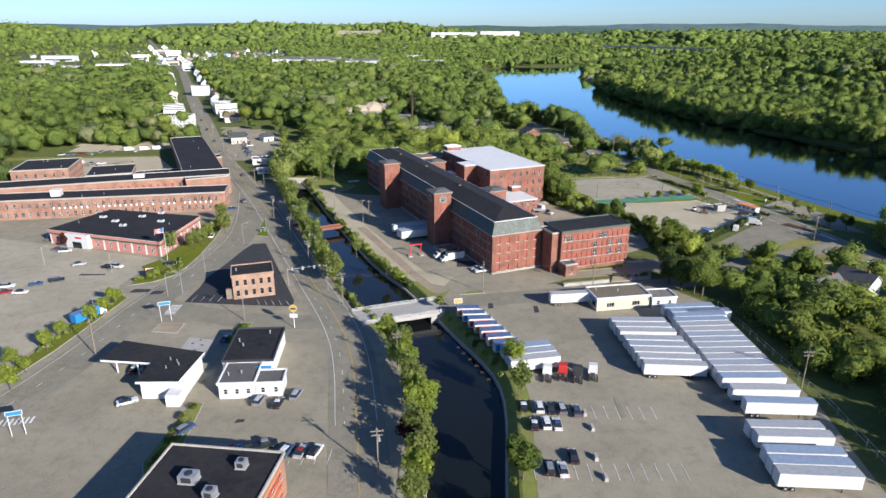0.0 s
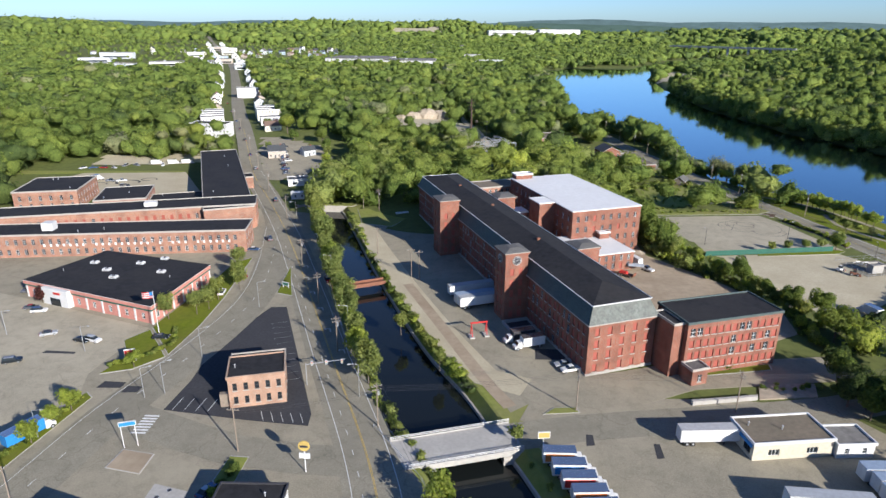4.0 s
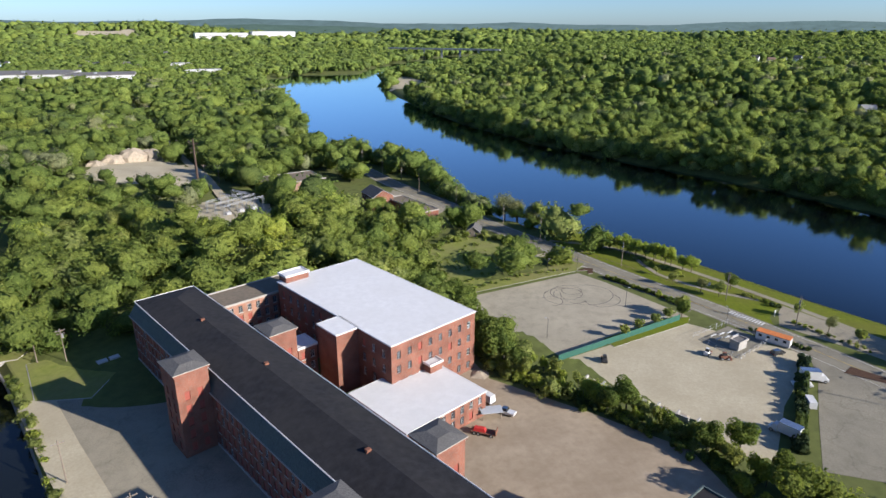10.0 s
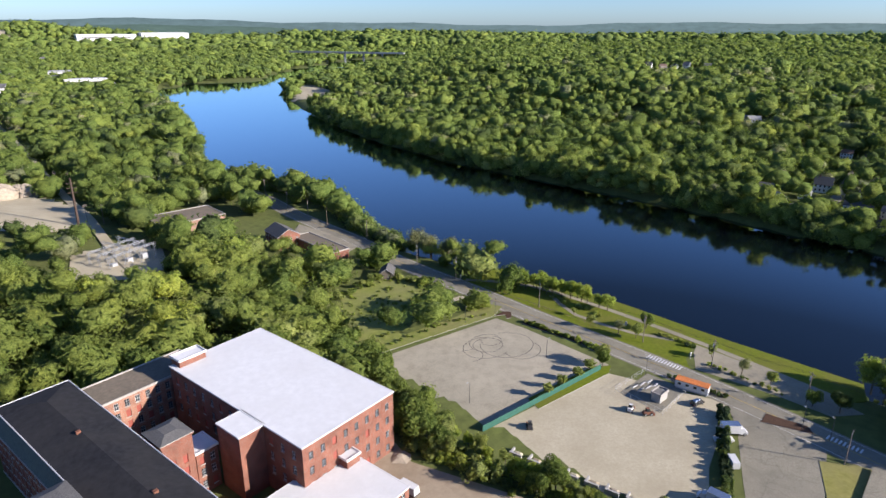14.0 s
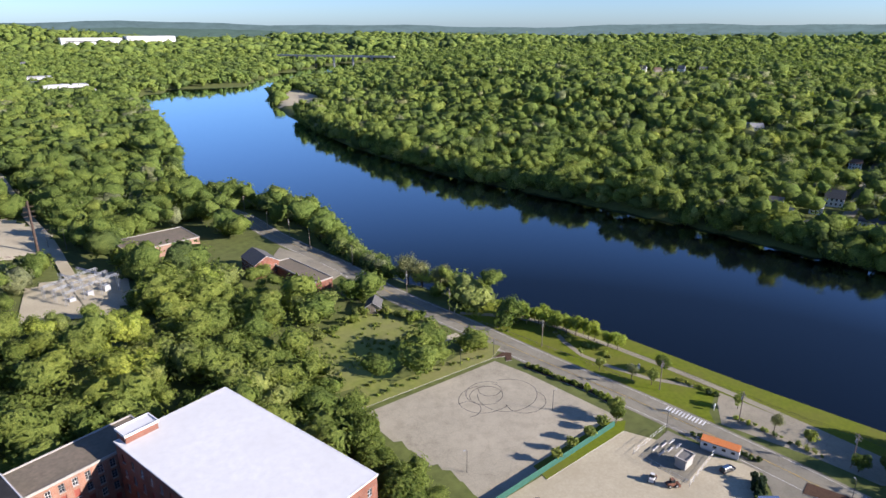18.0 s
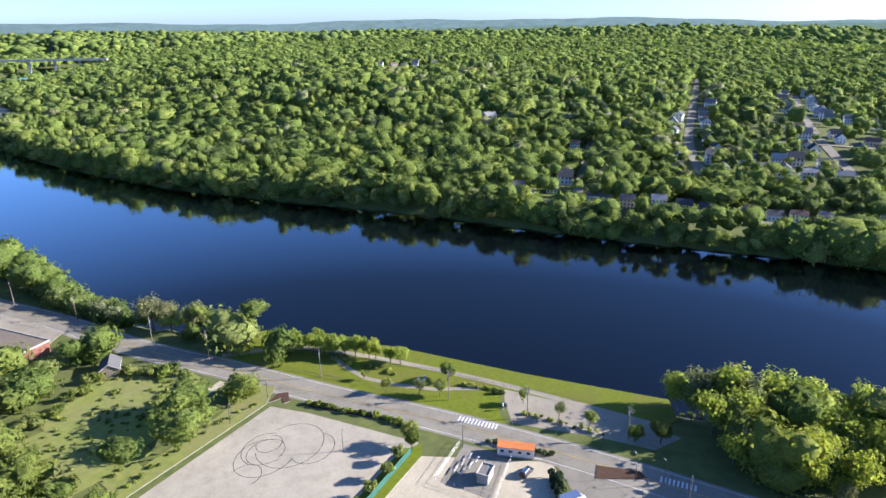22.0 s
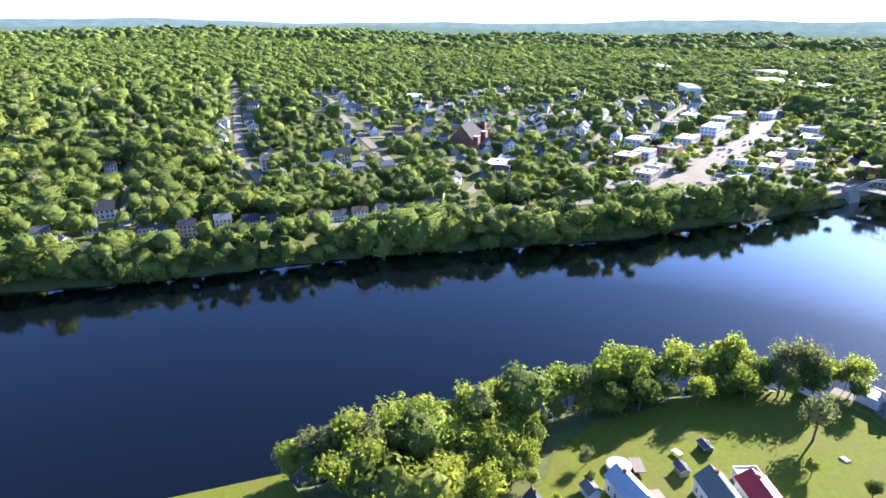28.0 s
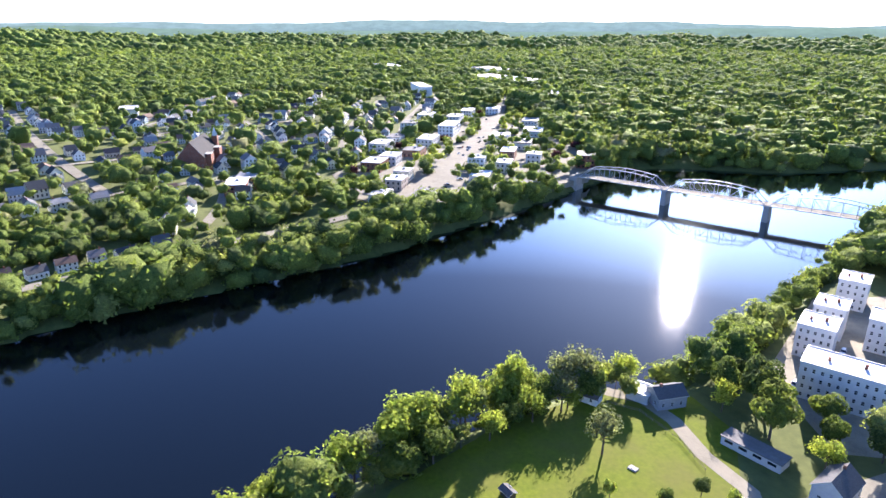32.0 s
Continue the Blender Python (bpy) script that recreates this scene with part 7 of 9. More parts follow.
for i in range(3):
    for j in range(2):
        pr = thing("pipe_rack", "pale steel pipework on stands", "pipework", pose(131 + i * 3.2, 298 + j * 2.4, ZL, 0, 0, 15), "pipe racks")
        part("pipe", Shape().tube((-1.4, 0, 0.9), (1.4, 0, 0.9), 0.12, 0.12, "steel", 6), pr)
        part("pipe", Shape().tube((-1.4, 0.5, 0.7), (1.4, 0.5, 0.7), 0.1, 0.1, "steel", 6), pr)
        for k in (-1.2, 1.2):
            part("stand", Shape().tube((k, 0.2, -0.1), (k, 0.2, 0.9), 0.06, 0.06, "steel", 5), pr)
ot = thing("site_trailer", "white site trailer with a rusty orange ribbed roof", "site trailer", pose(146.5, 291.5, ZL + 0.02, 0, 0, -62))
part("body", Shape().box(-5, -1.5, 0.5, 5, 1.5, 2.9, "white"), ot)
for i in range(20):
    part("roof_rib", Shape().box(-5.1 + i * 0.51, -1.65, 2.9, -4.64 + i * 0.51, 1.65, 3.05 + 0.05 * (i % 2), "orange"), ot)
for i in range(4):
    part("window", Shape().box(-4.2 + i * 2.4, -1.54, 1.5, -3.2 + i * 2.4, -1.49, 2.3, "glass"), ot)
part("skirt", Shape().box(-4.8, -1.4, -0.05, 4.8, 1.4, 0.5, "grey"), ot)
bt = box_truck(135.5, 271.5, -28, "white", 5.0, "white box truck beside the hedge", None, ZL)
car("white_pickup", 133.5, 268.8, -28, ZL)
box_truck(112, 250, 110, "white", 5.0, "white box truck parked in the gravel yard", None, ZL)
tr_ = thing("cargo_trailer", "small white enclosed cargo trailer", "trailer", pose(127, 260.5, ZL, 0, 0, 60))
part("body", Shape().box(-2, -1, 0.5, 2, 1, 2.4, "white", None, 0.06), tr_)
for wy in (-1.0, 1.0):
    part("wheel", CAR_WHEEL, tr_, "", pose(0, wy, 0.33))
for x, y, tn, c_ in ((121, 292, 30, "white"), (124, 288, -20, "rust"), (89, 299, 60, "dark")):
    lo_ = thing("loader", "compact loader standing in the gravel yard", "loader", pose(x, y, ZL, 0, 0, tn), "yard machines")
    part("body", Shape().box(-1.5, -0.7, 0.5, 0.6, 0.7, 1.4, c_, None, 0.1), lo_)
    part("cab", Shape().box(-0.7, -0.6, 1.4, 0.4, 0.6, 2.3, "glass", c_, 0.08), lo_)
    part("bucket", Shape().box(1.3, -0.9, 0.1, 2.0, 0.9, 0.8, "rust", None, 0.1), lo_)
    part("boom", Shape().tube((0.3, 0, 1.2), (1.5, 0, 0.6), 0.12, 0.1, c_, 5), lo_)
    for wx in (-1.0, 0.9):
        for wy in (-0.75, 0.75):
            part("wheel", TRUCK_WHEEL, lo_, "", pose(wx, wy, 0.5))
for i in range(7):
    x, y = 78 + 2.6 * i, 290 - 4.6 * i
    blk = thing("material_bay", "concrete block bay with a heap of stone", "storage bay", pose(x, y, ZL, 0, 0, -60), "material bays")
    for b_ in ((-1.8, -0.3, 0, 1.8, 0.3, 1.3), (-1.8, 0.3, 0, -1.3, 2.6, 1.0)):
        part("block_wall", Shape().box(*b_, "concrete"), blk)
    part("heap", Shape().box(-1.2, 0.4, -0.1, 1.6, 2.4, 0.8, ("gravel", "dirt", "rock")[i % 3], None, 0.7), blk)
for x, y in along([(143.5, 277.5), (129, 265), (113, 251), (108, 246)], 2.9, 0.1):
    ob = bush(x, y, ZL, 1.45, True, "clipped dark evergreen hedge bush", "evergreen hedge")
    ob.scale.z *= 1.35
for x, y in ((103, 309.5), (110, 311), (117, 312.5), (124, 314.5)):
    tree("lot", x, y, ZL + 0.1, 0.95, "trees on the lot strip")
tree("birch", 132, 318, ZL, 0.85)
tree("maple", 130.5, 315.5, ZL, 0.55)
for x, y in along([(127, 355), (136.5, 331), (137.8, 321)], 1.6, 0.4):
    bush(x, y, ZL + 0.1, 0.8, False, "low hedge bush along the road", "road hedge")
for x, y in along([(146, 300), (150, 290), (152, 284)], 1.5, 0.4):
    bush(x, y, ZL, 0.75, True, "dark round bush by the road", "road hedge")
thicket("weedy growth on the lot verge", along([(62, 361), (100, 369), (118, 368)], 2.4, 0.9), 0.8, 1.1, ZL)
for x, y, tn in ((80, 318, 180), (118, 330, 0), (106, 366, 270), (121, 368, 250), (140, 305, 90), (158, 262, 60), (160, 255, 60)):
    street_lamp(x, y, tn, ZL, 7.0, 0.6, "dark", "slim dark lot lamp")
for x, y, tn in ((134, 362.5, 60), (150, 320.5, 65), (118, 404, 55), (166, 268, 70), (176, 240, 75), (157, 296, 65)):
    utility_pole(x + 6.0, y + 2.0, tn, -1.0, True)
for i, (x, y, tn) in enumerate(((116, 433, 65), (107, 476, 70), (97, 513, 72), (92, 534, 75), (85, 555, 80), (81, 597, 60), (71, 620, 55), (53, 710, 80), (46, 768, 75))):
    utility_pole(x + 1.5, y, tn, -1.0, i % 3 == 0)
wires([(47.5, 768, 9.3), (54.5, 710, 9.3), (72.5, 620, 9.3), (82.5, 597, 9.3), (86.5, 555, 9.3), (98.5, 513, 9.3), (108.5, 476, 9.3), (117.5, 433, 9.3), (124, 406, 9.3), (140, 364.5, 9.3), (156, 322.5, 9.3), (163, 298, 9.3), (172, 270, 9.3), (182, 242, 9.3)], turn=70)
utility_pole(153.5, 247, 20, -1, False, False)
rail_fence("park_fence", "low dark wooden rail fence along the road", [(131, 392), (146, 350), (152, 330)], 0.8, -1.0, "wood", 2.6, 1, 0.07)
for x, y in along([(146, 388), (158, 362), (163, 348)], 3.6, 1.6) + along([(150, 388), (161, 362)], 4.2, 1.4):
    tree("young", x, y, -1.0, 0.95, "row of young trees in the riverside park")
for x, y, k, sc in ((165, 330, "maple", 0.62), (156, 326, "birch", 0.7), (153, 332, "grey", 0.5), (169, 303, "lot", 1.0), (168, 290, "grey", 0.5), (170, 281, "lot", 1.2), (172, 268, "maple", 0.55), (147, 341, "birch", 0.6), (143, 384, "lot", 0.9), (148, 352, "lot", 0.7), (176, 262, "ash", 0.6)):
    tree(k, x, y, -1.0, sc, "park trees")
thicket("shrub beds in the riverside park", along([(150, 370), (158, 348)], 1.8, 1.8) + along([(166, 324), (170, 312)], 1.5, 0.5) + along([(164, 300), (170, 276)], 2.2, 0.5), 0.9, 1.3, -1.0)
for x, y in ((168, 313), (169.5, 311)):
    b_ = bush(x, y, -1.0, 0.9, True, "dark red-leaved shrub in the riverside park", "")
rocks = [(160, 336), (161.5, 337), (159.5, 338.2), (146, 398), (147, 396.6)]
for i, (x, y) in enumerate(rocks):
    r_ = Shape().box(-0.7, -0.5, -0.2, 0.7, 0.5, 0.7, "granite", None, 0.22)
    tagged(new("boulder", r_.mesh("boulder")), "grey granite boulder in the park", "boulder", "park boulders").matrix_basis = pose(x, y, -1.0, 6 * i, 4, 40 * i)
for x, y, tn in ((162, 306, 20), (126, 405, 60)):
    sign_board(x, y, tn, 0.8, 1.0, 1.4, "white", "small white park sign on a post", 1, -1.0)
# trees on the river bank beside the road
p = np.array(along([(146, 412), (128, 440), (117, 466), (112, 500), (110, 545), (103, 585), (86, 610), (66, 645), (56, 700)], 5.0, 2.5))
grow("bank_trees", p[:, 0], p[:, 1], tree_rng, templates(tree_rng, 6, 260, 0.09, 4, 8, 0.8), 3.6, 8.0, [LEAF[0], LEAF[3], LEAF_GREY, LEAF[3], LEAF[1]], "light green trees on the river bank")
for x, y in ((133, 430), (140, 420), (128, 438), (144, 413), (138, 429), (135, 439), (147, 418), (125, 447), (131, 445)):
    tree("grey" if x < 134 else "birch", x, y, None, 1.1, "trees on the river bank")
# weeds and long grass at the water's edge
thicket("long grass and weeds at the water's edge", along([(152, 412), (171, 361), (185, 314), (199, 269)], 1.2, 1.0), 0.8, 0.9, -4.2, [LEAF_YOUNG, LEAF[3], LEAF_YOUNG, LEAF[3], LEAF_GREY])
# meadow
p_ = [(tree_rng.uniform(62, 116), tree_rng.uniform(368, 424)) for _ in range(420)]
p_ = [q_ for q_ in p_ if inside([(60, 404), (98, 426), (118, 396), (74, 366), (62, 372)], *q_) and float(away([(62, 372), (90, 382), (118, 388)], *q_)) > 3]
thicket("weeds and low scrub in the meadow", p_[:150], 0.7, 0.6, None, [LEAF[1], LEAF[3], LEAF[1], LEAF_YOUNG, LEAF_GREY])
thicket("scrub at the edge of the meadow", along([(62, 404), (80, 416), (97, 424), (112, 402)], 1.8, 3.0) + along([(60, 400), (60, 374)], 1.8, 3.0), 2.0, 3.2)
draped("meadow", [(60, 404), (98, 426), (118, 396), (74, 366), (62, 372)], "rough_grass", "open rough meadow", 0.12)
road("meadow_track", [(62, 372), (90, 382), (118, 388)], 3.0, -0.9, "gravel", "pale gravel track by the meadow")

# lean-to and rusty flatbed beside the white-roofed building
lean = thing("lean_to_shed", "open lean-to shed with a pale metal roof", "shed", pose(45, 283, 0.06, 0, 0, -10))
for x in (-2.4, 2.4):
    for y in (-1.2, 1.2):
        part("post", Shape().box(x - 0.08, y - 0.08, 0, x + 0.08, y + 0.08, 2.0, "wood"), lean)
part("roof", Shape().box(-2.8, -1.6, 2.0, 2.8, 1.6, 2.15, "pale_roof"), lean)
part("back_panel", Shape().box(-2.5, 1.2, 0, 2.5, 1.3, 2.0, "wood"), lean)
bed = thing("flatbed_trailer", "rusty red flatbed trailer with scrap", "trailer", pose(40.5, 277, 0.06, 0, 0, -38))
part("bed", Shape().box(-3.2, -1.1, 0.7, 3.2, 1.1, 0.9, "rust"), bed)
part("load", Shape().box(-2.6, -0.8, 0.9, 0.4, 0.8, 1.7, "red", None, 0.25), bed)
part("headboard", Shape().box(3.0, -1.1, 0.9, 3.2, 1.1, 1.9, "rust"), bed)
for x in (-2.2, -1.2, 2.0):
    for y in (-1.0, 1.0):
        part("wheel", TRUCK_WHEEL, bed, "", pose(x, y, 0.45))
# ---- up the street ----
def flat_house(x, y, turn, w, d, h, label="white three-storey flat-roofed wooden house", wall="siding_mix", floors=3, roof="roof"):
    z = ground_z(x, y)
    rows = tuple(1.0 + 3.0 * i for i in range(floors))
    return flat_building("apartment_house", label, x, y, turn, w, d, h, wall, roof, ((max(2, int(w / 2.8)), rows, "small"), (max(2, int(d / 3)), rows, "small"), None, None), z=z, trim="white", category="house")


flat_house(-231, 510, -3, 28, 12, 9.6, wall="white")
for i in range(4):
    flat_house(-235 - i * 5.4, 537 + i * 12.5, 24, 17, 8.6, 9.4, "narrow white three-storey street house")
flat_house(-287, 568, 10, 12, 18, 10.0, "tall white flat-roofed house among the trees", "white")
gable_house(-276, 597, 20, 11, 9, 6.5, label="white gabled house among the trees")
flat_house(-293, 752, 24, 20, 14, 10.5, "large white flat-roofed apartment house", "white")
for i in range(3):
    flat_house(-207 - i * 5.2, 582 + i * 12, 24, 20, 9, 9.2, ("yellow flat-roofed street house", "white flat-roofed street house", "grey flat-roofed street house")[i])
flat_house(-196, 560, 24, 17, 10, 6.2, "white two-storey shop house", "white", 2)
gable_house(-178, 536, 24, 12, 9, 4.0, label="low brown house by the car lot", rows=1)
gable_house(-150, 462, 20, 11, 9, 4.6, wall="siding_mix", label="cream gabled house by the street", rows=1)
gable_house(-131, 468, 40, 8, 7, 3.6, label="small grey-roofed garage house", rows=1)
flat_building("garage_row", "long white low garage with flat roof", -120, 392, 20, 26, 8, 3.4, "white", "roof_grey", ((4, (0.8,), "wide"), None, None, None), trim="white")
flat_building("canal_shed", "low white shed at the head of the canal", -110, 366, 15, 14, 4, 2.8, "white", "roof_white", ((4, (0.9,), "small"), None, None, None), trim="white")
draped("car_lot", [(-140, 400), (-120, 414), (-110, 452), (-128, 488), (-160, 506), (-178, 512), (-160, 455)], "lot", "asphalt lot beside the street")
for i in range(16):
    cx_, cy_ = -130 - 2.2 * (i % 8) - 9 * (i // 8), 420 + 5.5 * (i % 8) + 30 * (i // 8)
    car(("sedan", "suv", "pickup")[i % 3], cx_, cy_, 26 + 90 * (i % 2), ground_z(cx_, cy_) + 0.32, lights=False)
patch("truck_yard", [(-255, 395), (-250, 412), (-192, 420), (-160, 372), (-166, 360), (-205, 356), (-262, 372)], 0.12, "gravel", "pale gravel truck yard behind the works", 0.6)
patch("grass_strip", [(-300, 420), (-262, 425), (-204, 444), (-192, 436), (-194, 419), (-250, 411), (-300, 402)], 0.16, "rough_grass", "strip of green grass across the yard", 0.4)
draped("upper_yard", [(-262, 452), (-207, 467), (-190, 444), (-214, 434), (-256, 430)], "gravel", "pale gravel strip below the woods", 0.5, 4)
s_ = Shape()
for cx_, cy_, rr_ in ((-212, 392, 6.5), (-212, 392, 5.9), (-226, 386, 5.0), (-204, 400, 4.2)):
    ring = [(cx_ + rr_ * math.cos(w_), cy_ + rr_ * 0.8 * math.sin(w_)) for w_ in np.linspace(0, 5.2, 30)]
    ribbon(s_, offset_line(ring, 0.35), offset_line(ring, -0.35), 0.14, 0.14, "fresh")
structure("skid_marks", s_, "dark looping tyre marks on pale gravel", "road marking")
for i, (x, y, k) in enumerate(((-222, 392, "pickup"), (-216, 393, "pickup"), (-228, 380, "suv"), (-210, 384, "sedan"), (-206, 382, "sedan"), (-240, 425, "sedan"), (-246, 424, "suv"), (-252, 423, "pickup"), (-258, 422, "sedan"), (-236, 431, "suv"), (-214, 435, "white_pickup"), (-230, 433, "pickup"))):
    car(k, x, y, 30 * i, 0.2, lights=False)
for x, y, tn in ((-232, 390, 70), (-236, 376, 60), (-222, 436, 20), (-212, 438, 20), (-204, 440, 20)):
    box_truck(x, y, tn, "white", 5.0, "white box truck in the gravel yard", None, 0.13)
for y_ in (430, 462, 500, 540, 580, 640, 700, 780):
    t_ = (y_ - 424) / (925 - 424)
    car(("sedan", "suv")[int(y_) % 2], -152 - (393 - 152) * t_ + 2.2, y_, 116, max(0, ground_z(-152 - 241 * t_, y_)) + 0.48, "moving cars on the street")
for x, y, k, sc in ((-160, 474, "birch", 0.8), (-121, 476, "maple", 0.9), (-113, 446, "young", 0.9), (-128, 494, "oak", 0.9), (-150, 500, "maple", 0.8), (-116, 462, "birch", 0.9), (-186, 545, "maple", 0.7), (-162, 522, "oak", 0.9), (-172, 548, "ash", 0.9)):
    tree(k, x, y, None, sc, "trees by the car lot")
# far commercial strip and big sheds
far_rng = np.random.default_rng(31)
def warehouse(x, y, w, d, h, tn, wall, roof, label, lift=1.0):
    """A far flat-roofed building with a parapet, a band of dark doors and roof units."""
    ob = thing("warehouse", label, "warehouse", pose(x, y, ground_z(x + w / 2, y + d / 2) + lift, 0, 0, tn), "far commercial buildings")
    part("wall", Shape().box(0, 0, -12, w, d, h, wall), ob)
    part("roof", Shape().box(-0.6, -0.6, h, w + 0.6, d + 0.6, h + 0.8, roof), ob)
    part("door_band", Shape().box(w * 0.1, -0.12, 0.4, w * 0.9, -0.01, min(3.2, h * 0.5), "glass"), ob, "dark band of shop windows and doors")
    part("rooftop_unit", Shape().box(w * 0.4, d * 0.4, h + 0.8, w * 0.4 + 4, d * 0.4 + 4, h + 2.6, "steel"), ob)
    HOUSE_SPOTS.append((x + w / 2, y + d / 2, max(w, d) * 0.62))


for x, y, w, d, h, tn in ((-800, 1210, 80, 30, 6, 20), (-700, 1170, 60, 26, 6, 20), (-640, 1135, 44, 24, 6, 20), (-590, 1090, 50, 22, 7, 22), (-660, 1240, 60, 30, 6, 22), (-560, 1190, 46, 24, 6, 24), (-860, 1330, 60, 24, 7, 18),
                          (-500, 1250, 46, 20, 6, 8), (-430, 1255, 60, 18, 6, 6), (-355, 1262, 40, 16, 5, 6), (-505, 1120, 28, 18, 7, 25), (-470, 1180, 24, 16, 7, 25), (-585, 1362, 34, 20, 8, 25), (-640, 1470, 34, 20, 8, 25), (-735, 1550, 36, 20, 9, 25), (-690, 1640, 30, 20, 9, 25),
                          (-1120, 2640, 110, 40, 8, 8), (-760, 1800, 40, 20, 8, 25), (-860, 1960, 40, 20, 8, 25)):
    warehouse(x, y, w, d, h, tn, "siding_mix", "flat_mix", "low pale flat-roofed shop far up the street")
warehouse(-326, 1250, 112, 95, 13, -4, "white", "roof_grey", "long pale warehouse with a grey roof", 5)
warehouse(-212, 1216, 92, 70, 12, 3, "white", "roof_grey", "long white warehouse with a grey roof", 5)
warehouse(-882, 1440, 72, 16, 11, 5, "siding_mix", "roof_grey", "long white three-storey apartment block", 2)
for x, y, w, d, h in ((-80, 1440, 50, 24, 6), (-20, 1450, 40, 20, 6), (-60, 1530, 70, 30, 7), (-110, 1620, 60, 26, 6), (10, 1600, 46, 22, 6), (-130, 1700, 80, 40, 7)):
    warehouse(x, y, w, d, h, 8, "white", "flat_mix", "low white depot building by the upper river")
warehouse(-60, 3330, 230, 90, 14, 6, "white", "roof_white", "very large white industrial building far off", 16)
warehouse(190, 3380, 200, 110, 30, 6, "white", "roof_white", "tall white industrial building on a far rise", 16)
draped("quarry_face", [(-600, 3380), (-560, 3620), (-330, 3640), (-300, 3420)], "gravel", "pale bare quarry on a far hill", 6, 30)
fb2 = thing("far_bridge", "pale concrete highway bridge far upriver", "bridge", pose(560, 2170, 0, 0, 0, -42))
part("deck", Shape().box(-40, -6, 21, 330, 6, 24.5, "concrete"), fb2)
part("railing", Shape().box(-40, -6.3, 24.5, 330, -6, 25.6, "steel").box(-40, 6, 24.5, 330, 6.3, 25.6, "steel"), fb2)
for i in range(5):
    part("pier", Shape().box(20 + i * 60, -4, -10, 24 + i * 60, 4, 21, "concrete"), fb2)


# ---- sand pit, power line and substation in the woods ----
draped("sand_pit", [(-92, 560), (-90, 640), (-54, 652), (-26, 604), (-20, 556), (-42, 548)], "gravel", "pale sand and gravel pit", 0.5)
for x, y, w, h_ in ((-84, 640, 9, 7), (-72, 650, 10, 9), (-60, 655, 8, 7), (-92, 625, 8, 6), (-50, 560, 6, 3), (-40, 552, 5, 3)):
    rg = np.random.default_rng(int(abs(x)))
    rk = Shape()
    rings = [[(math.cos(a) * w * f * rg.uniform(0.75, 1.2), math.sin(a) * w * f * rg.uniform(0.75, 1.2), z_ * rg.uniform(0.85, 1.1)) for a in np.arange(11) * 2 * math.pi / 11] for f, z_ in ((1.0, -1), (0.9, h_ * 0.5), (0.6, h_ * 0.85), (0.25, h_))]
    for lo_, hi_ in zip(rings, rings[1:]):
        for i in range(11):
            rk.face((lo_[i], lo_[(i + 1) % 11], hi_[(i + 1) % 11], hi_[i]), "rock")
    rk.face(rings[-1], "rock")
    tagged(new("rock_ledge", welded(rk.mesh("rock_ledge"))), "bare pale rock ledge in the pit", "rock", "rock ledges").matrix_basis = pose(x, y, 2)
road("power_line_track", [(-4, 470), (-14, 520), (-24, 580), (-44, 680), (-75, 840), (-120, 1040)], 5, 0.6, "gravel", "pale gravel track under the power line")
draped("substation_yard", [(-30, 464), (-28, 508), (2, 520), (14, 488), (2, 462)], "gravel", "pale gravel floor of the substation", 0.4)
mast = thing("steel_mast", "tall dark brown tubular steel mast", "mast", pose(-27, 556, 1.5))
part("tube", Shape().tube((0, 0, -1), (0, 0, 29), 0.8, 0.4, "brown_steel", 10), mast)
for z_ in (26, 23.5, 21):
    part("crossarm", Shape().box(-2.4, -0.12, z_, 2.4, 0.12, z_ + 0.3, "brown_steel"), mast)
part("base", Shape().box(-2, -2, -1, 2, 2, 1.4, "brown_steel", None, 0.4), mast)
sub = thing("substation", "galvanised lattice substation frame", "substation", pose(-8, 490, 1.6, 0, 0, 35), "")
def lattice(ob, x0, y0, x1, y1, z0, z1, name):
    s = Shape()
    n = max(2, int(math.hypot(x1 - x0, y1 - y0) / 1.5))
    for zz in (z0, z1):
        s.tube((x0, y0, zz), (x1, y1, zz), 0.1, 0.1, "steel", 4)
    for i in range(n):
        a, b = i / n, (i + 1) / n
        s.tube((x0 + (x1 - x0) * a, y0 + (y1 - y0) * a, z0), (x0 + (x1 - x0) * b, y0 + (y1 - y0) * b, z1), 0.07, 0.07, "steel", 3)
        s.tube((x0 + (x1 - x0) * a, y0 + (y1 - y0) * a, z1), (x0 + (x1 - x0) * b, y0 + (y1 - y0) * b, z0), 0.07, 0.07, "steel", 3)
    return part(name, s, ob)
for x in (-12, -4, 4, 12):
    for y in (-7, 0, 7):
        s = Shape()
        for dx in (-0.45, 0.45):
            for dy in (-0.45, 0.45):
                s.tube((x + dx, y + dy, -0.5), (x + dx, y + dy, 11 if abs(x) < 5 else 8), 0.08, 0.08, "steel", 4)
        for z_ in np.arange(0.5, 8, 1.5):
            s.tube((x - 0.45, y - 0.45, z_), (x + 0.45, y + 0.45, z_ + 1.4), 0.05, 0.05, "steel", 3)
        part("lattice_post", s, sub)
for y in (-7, 0, 7):
    lattice(sub, -12, y, 12, y, 7.2, 8.0, "lattice_beam")
for x in (-4, 4):
    lattice(sub, x, -7, x, 7, 10.2, 11.0, "lattice_beam")
for i in range(3):
    part("transformer", Shape().box(-9 + i * 8, -4.5, 0, -6 + i * 8, -2, 3, "grey", None, 0.2).tube((-7.5 + i * 8, -3.2, 3), (-7.5 + i * 8, -3.2, 4.4), 0.2, 0.1, "granite", 6), sub)
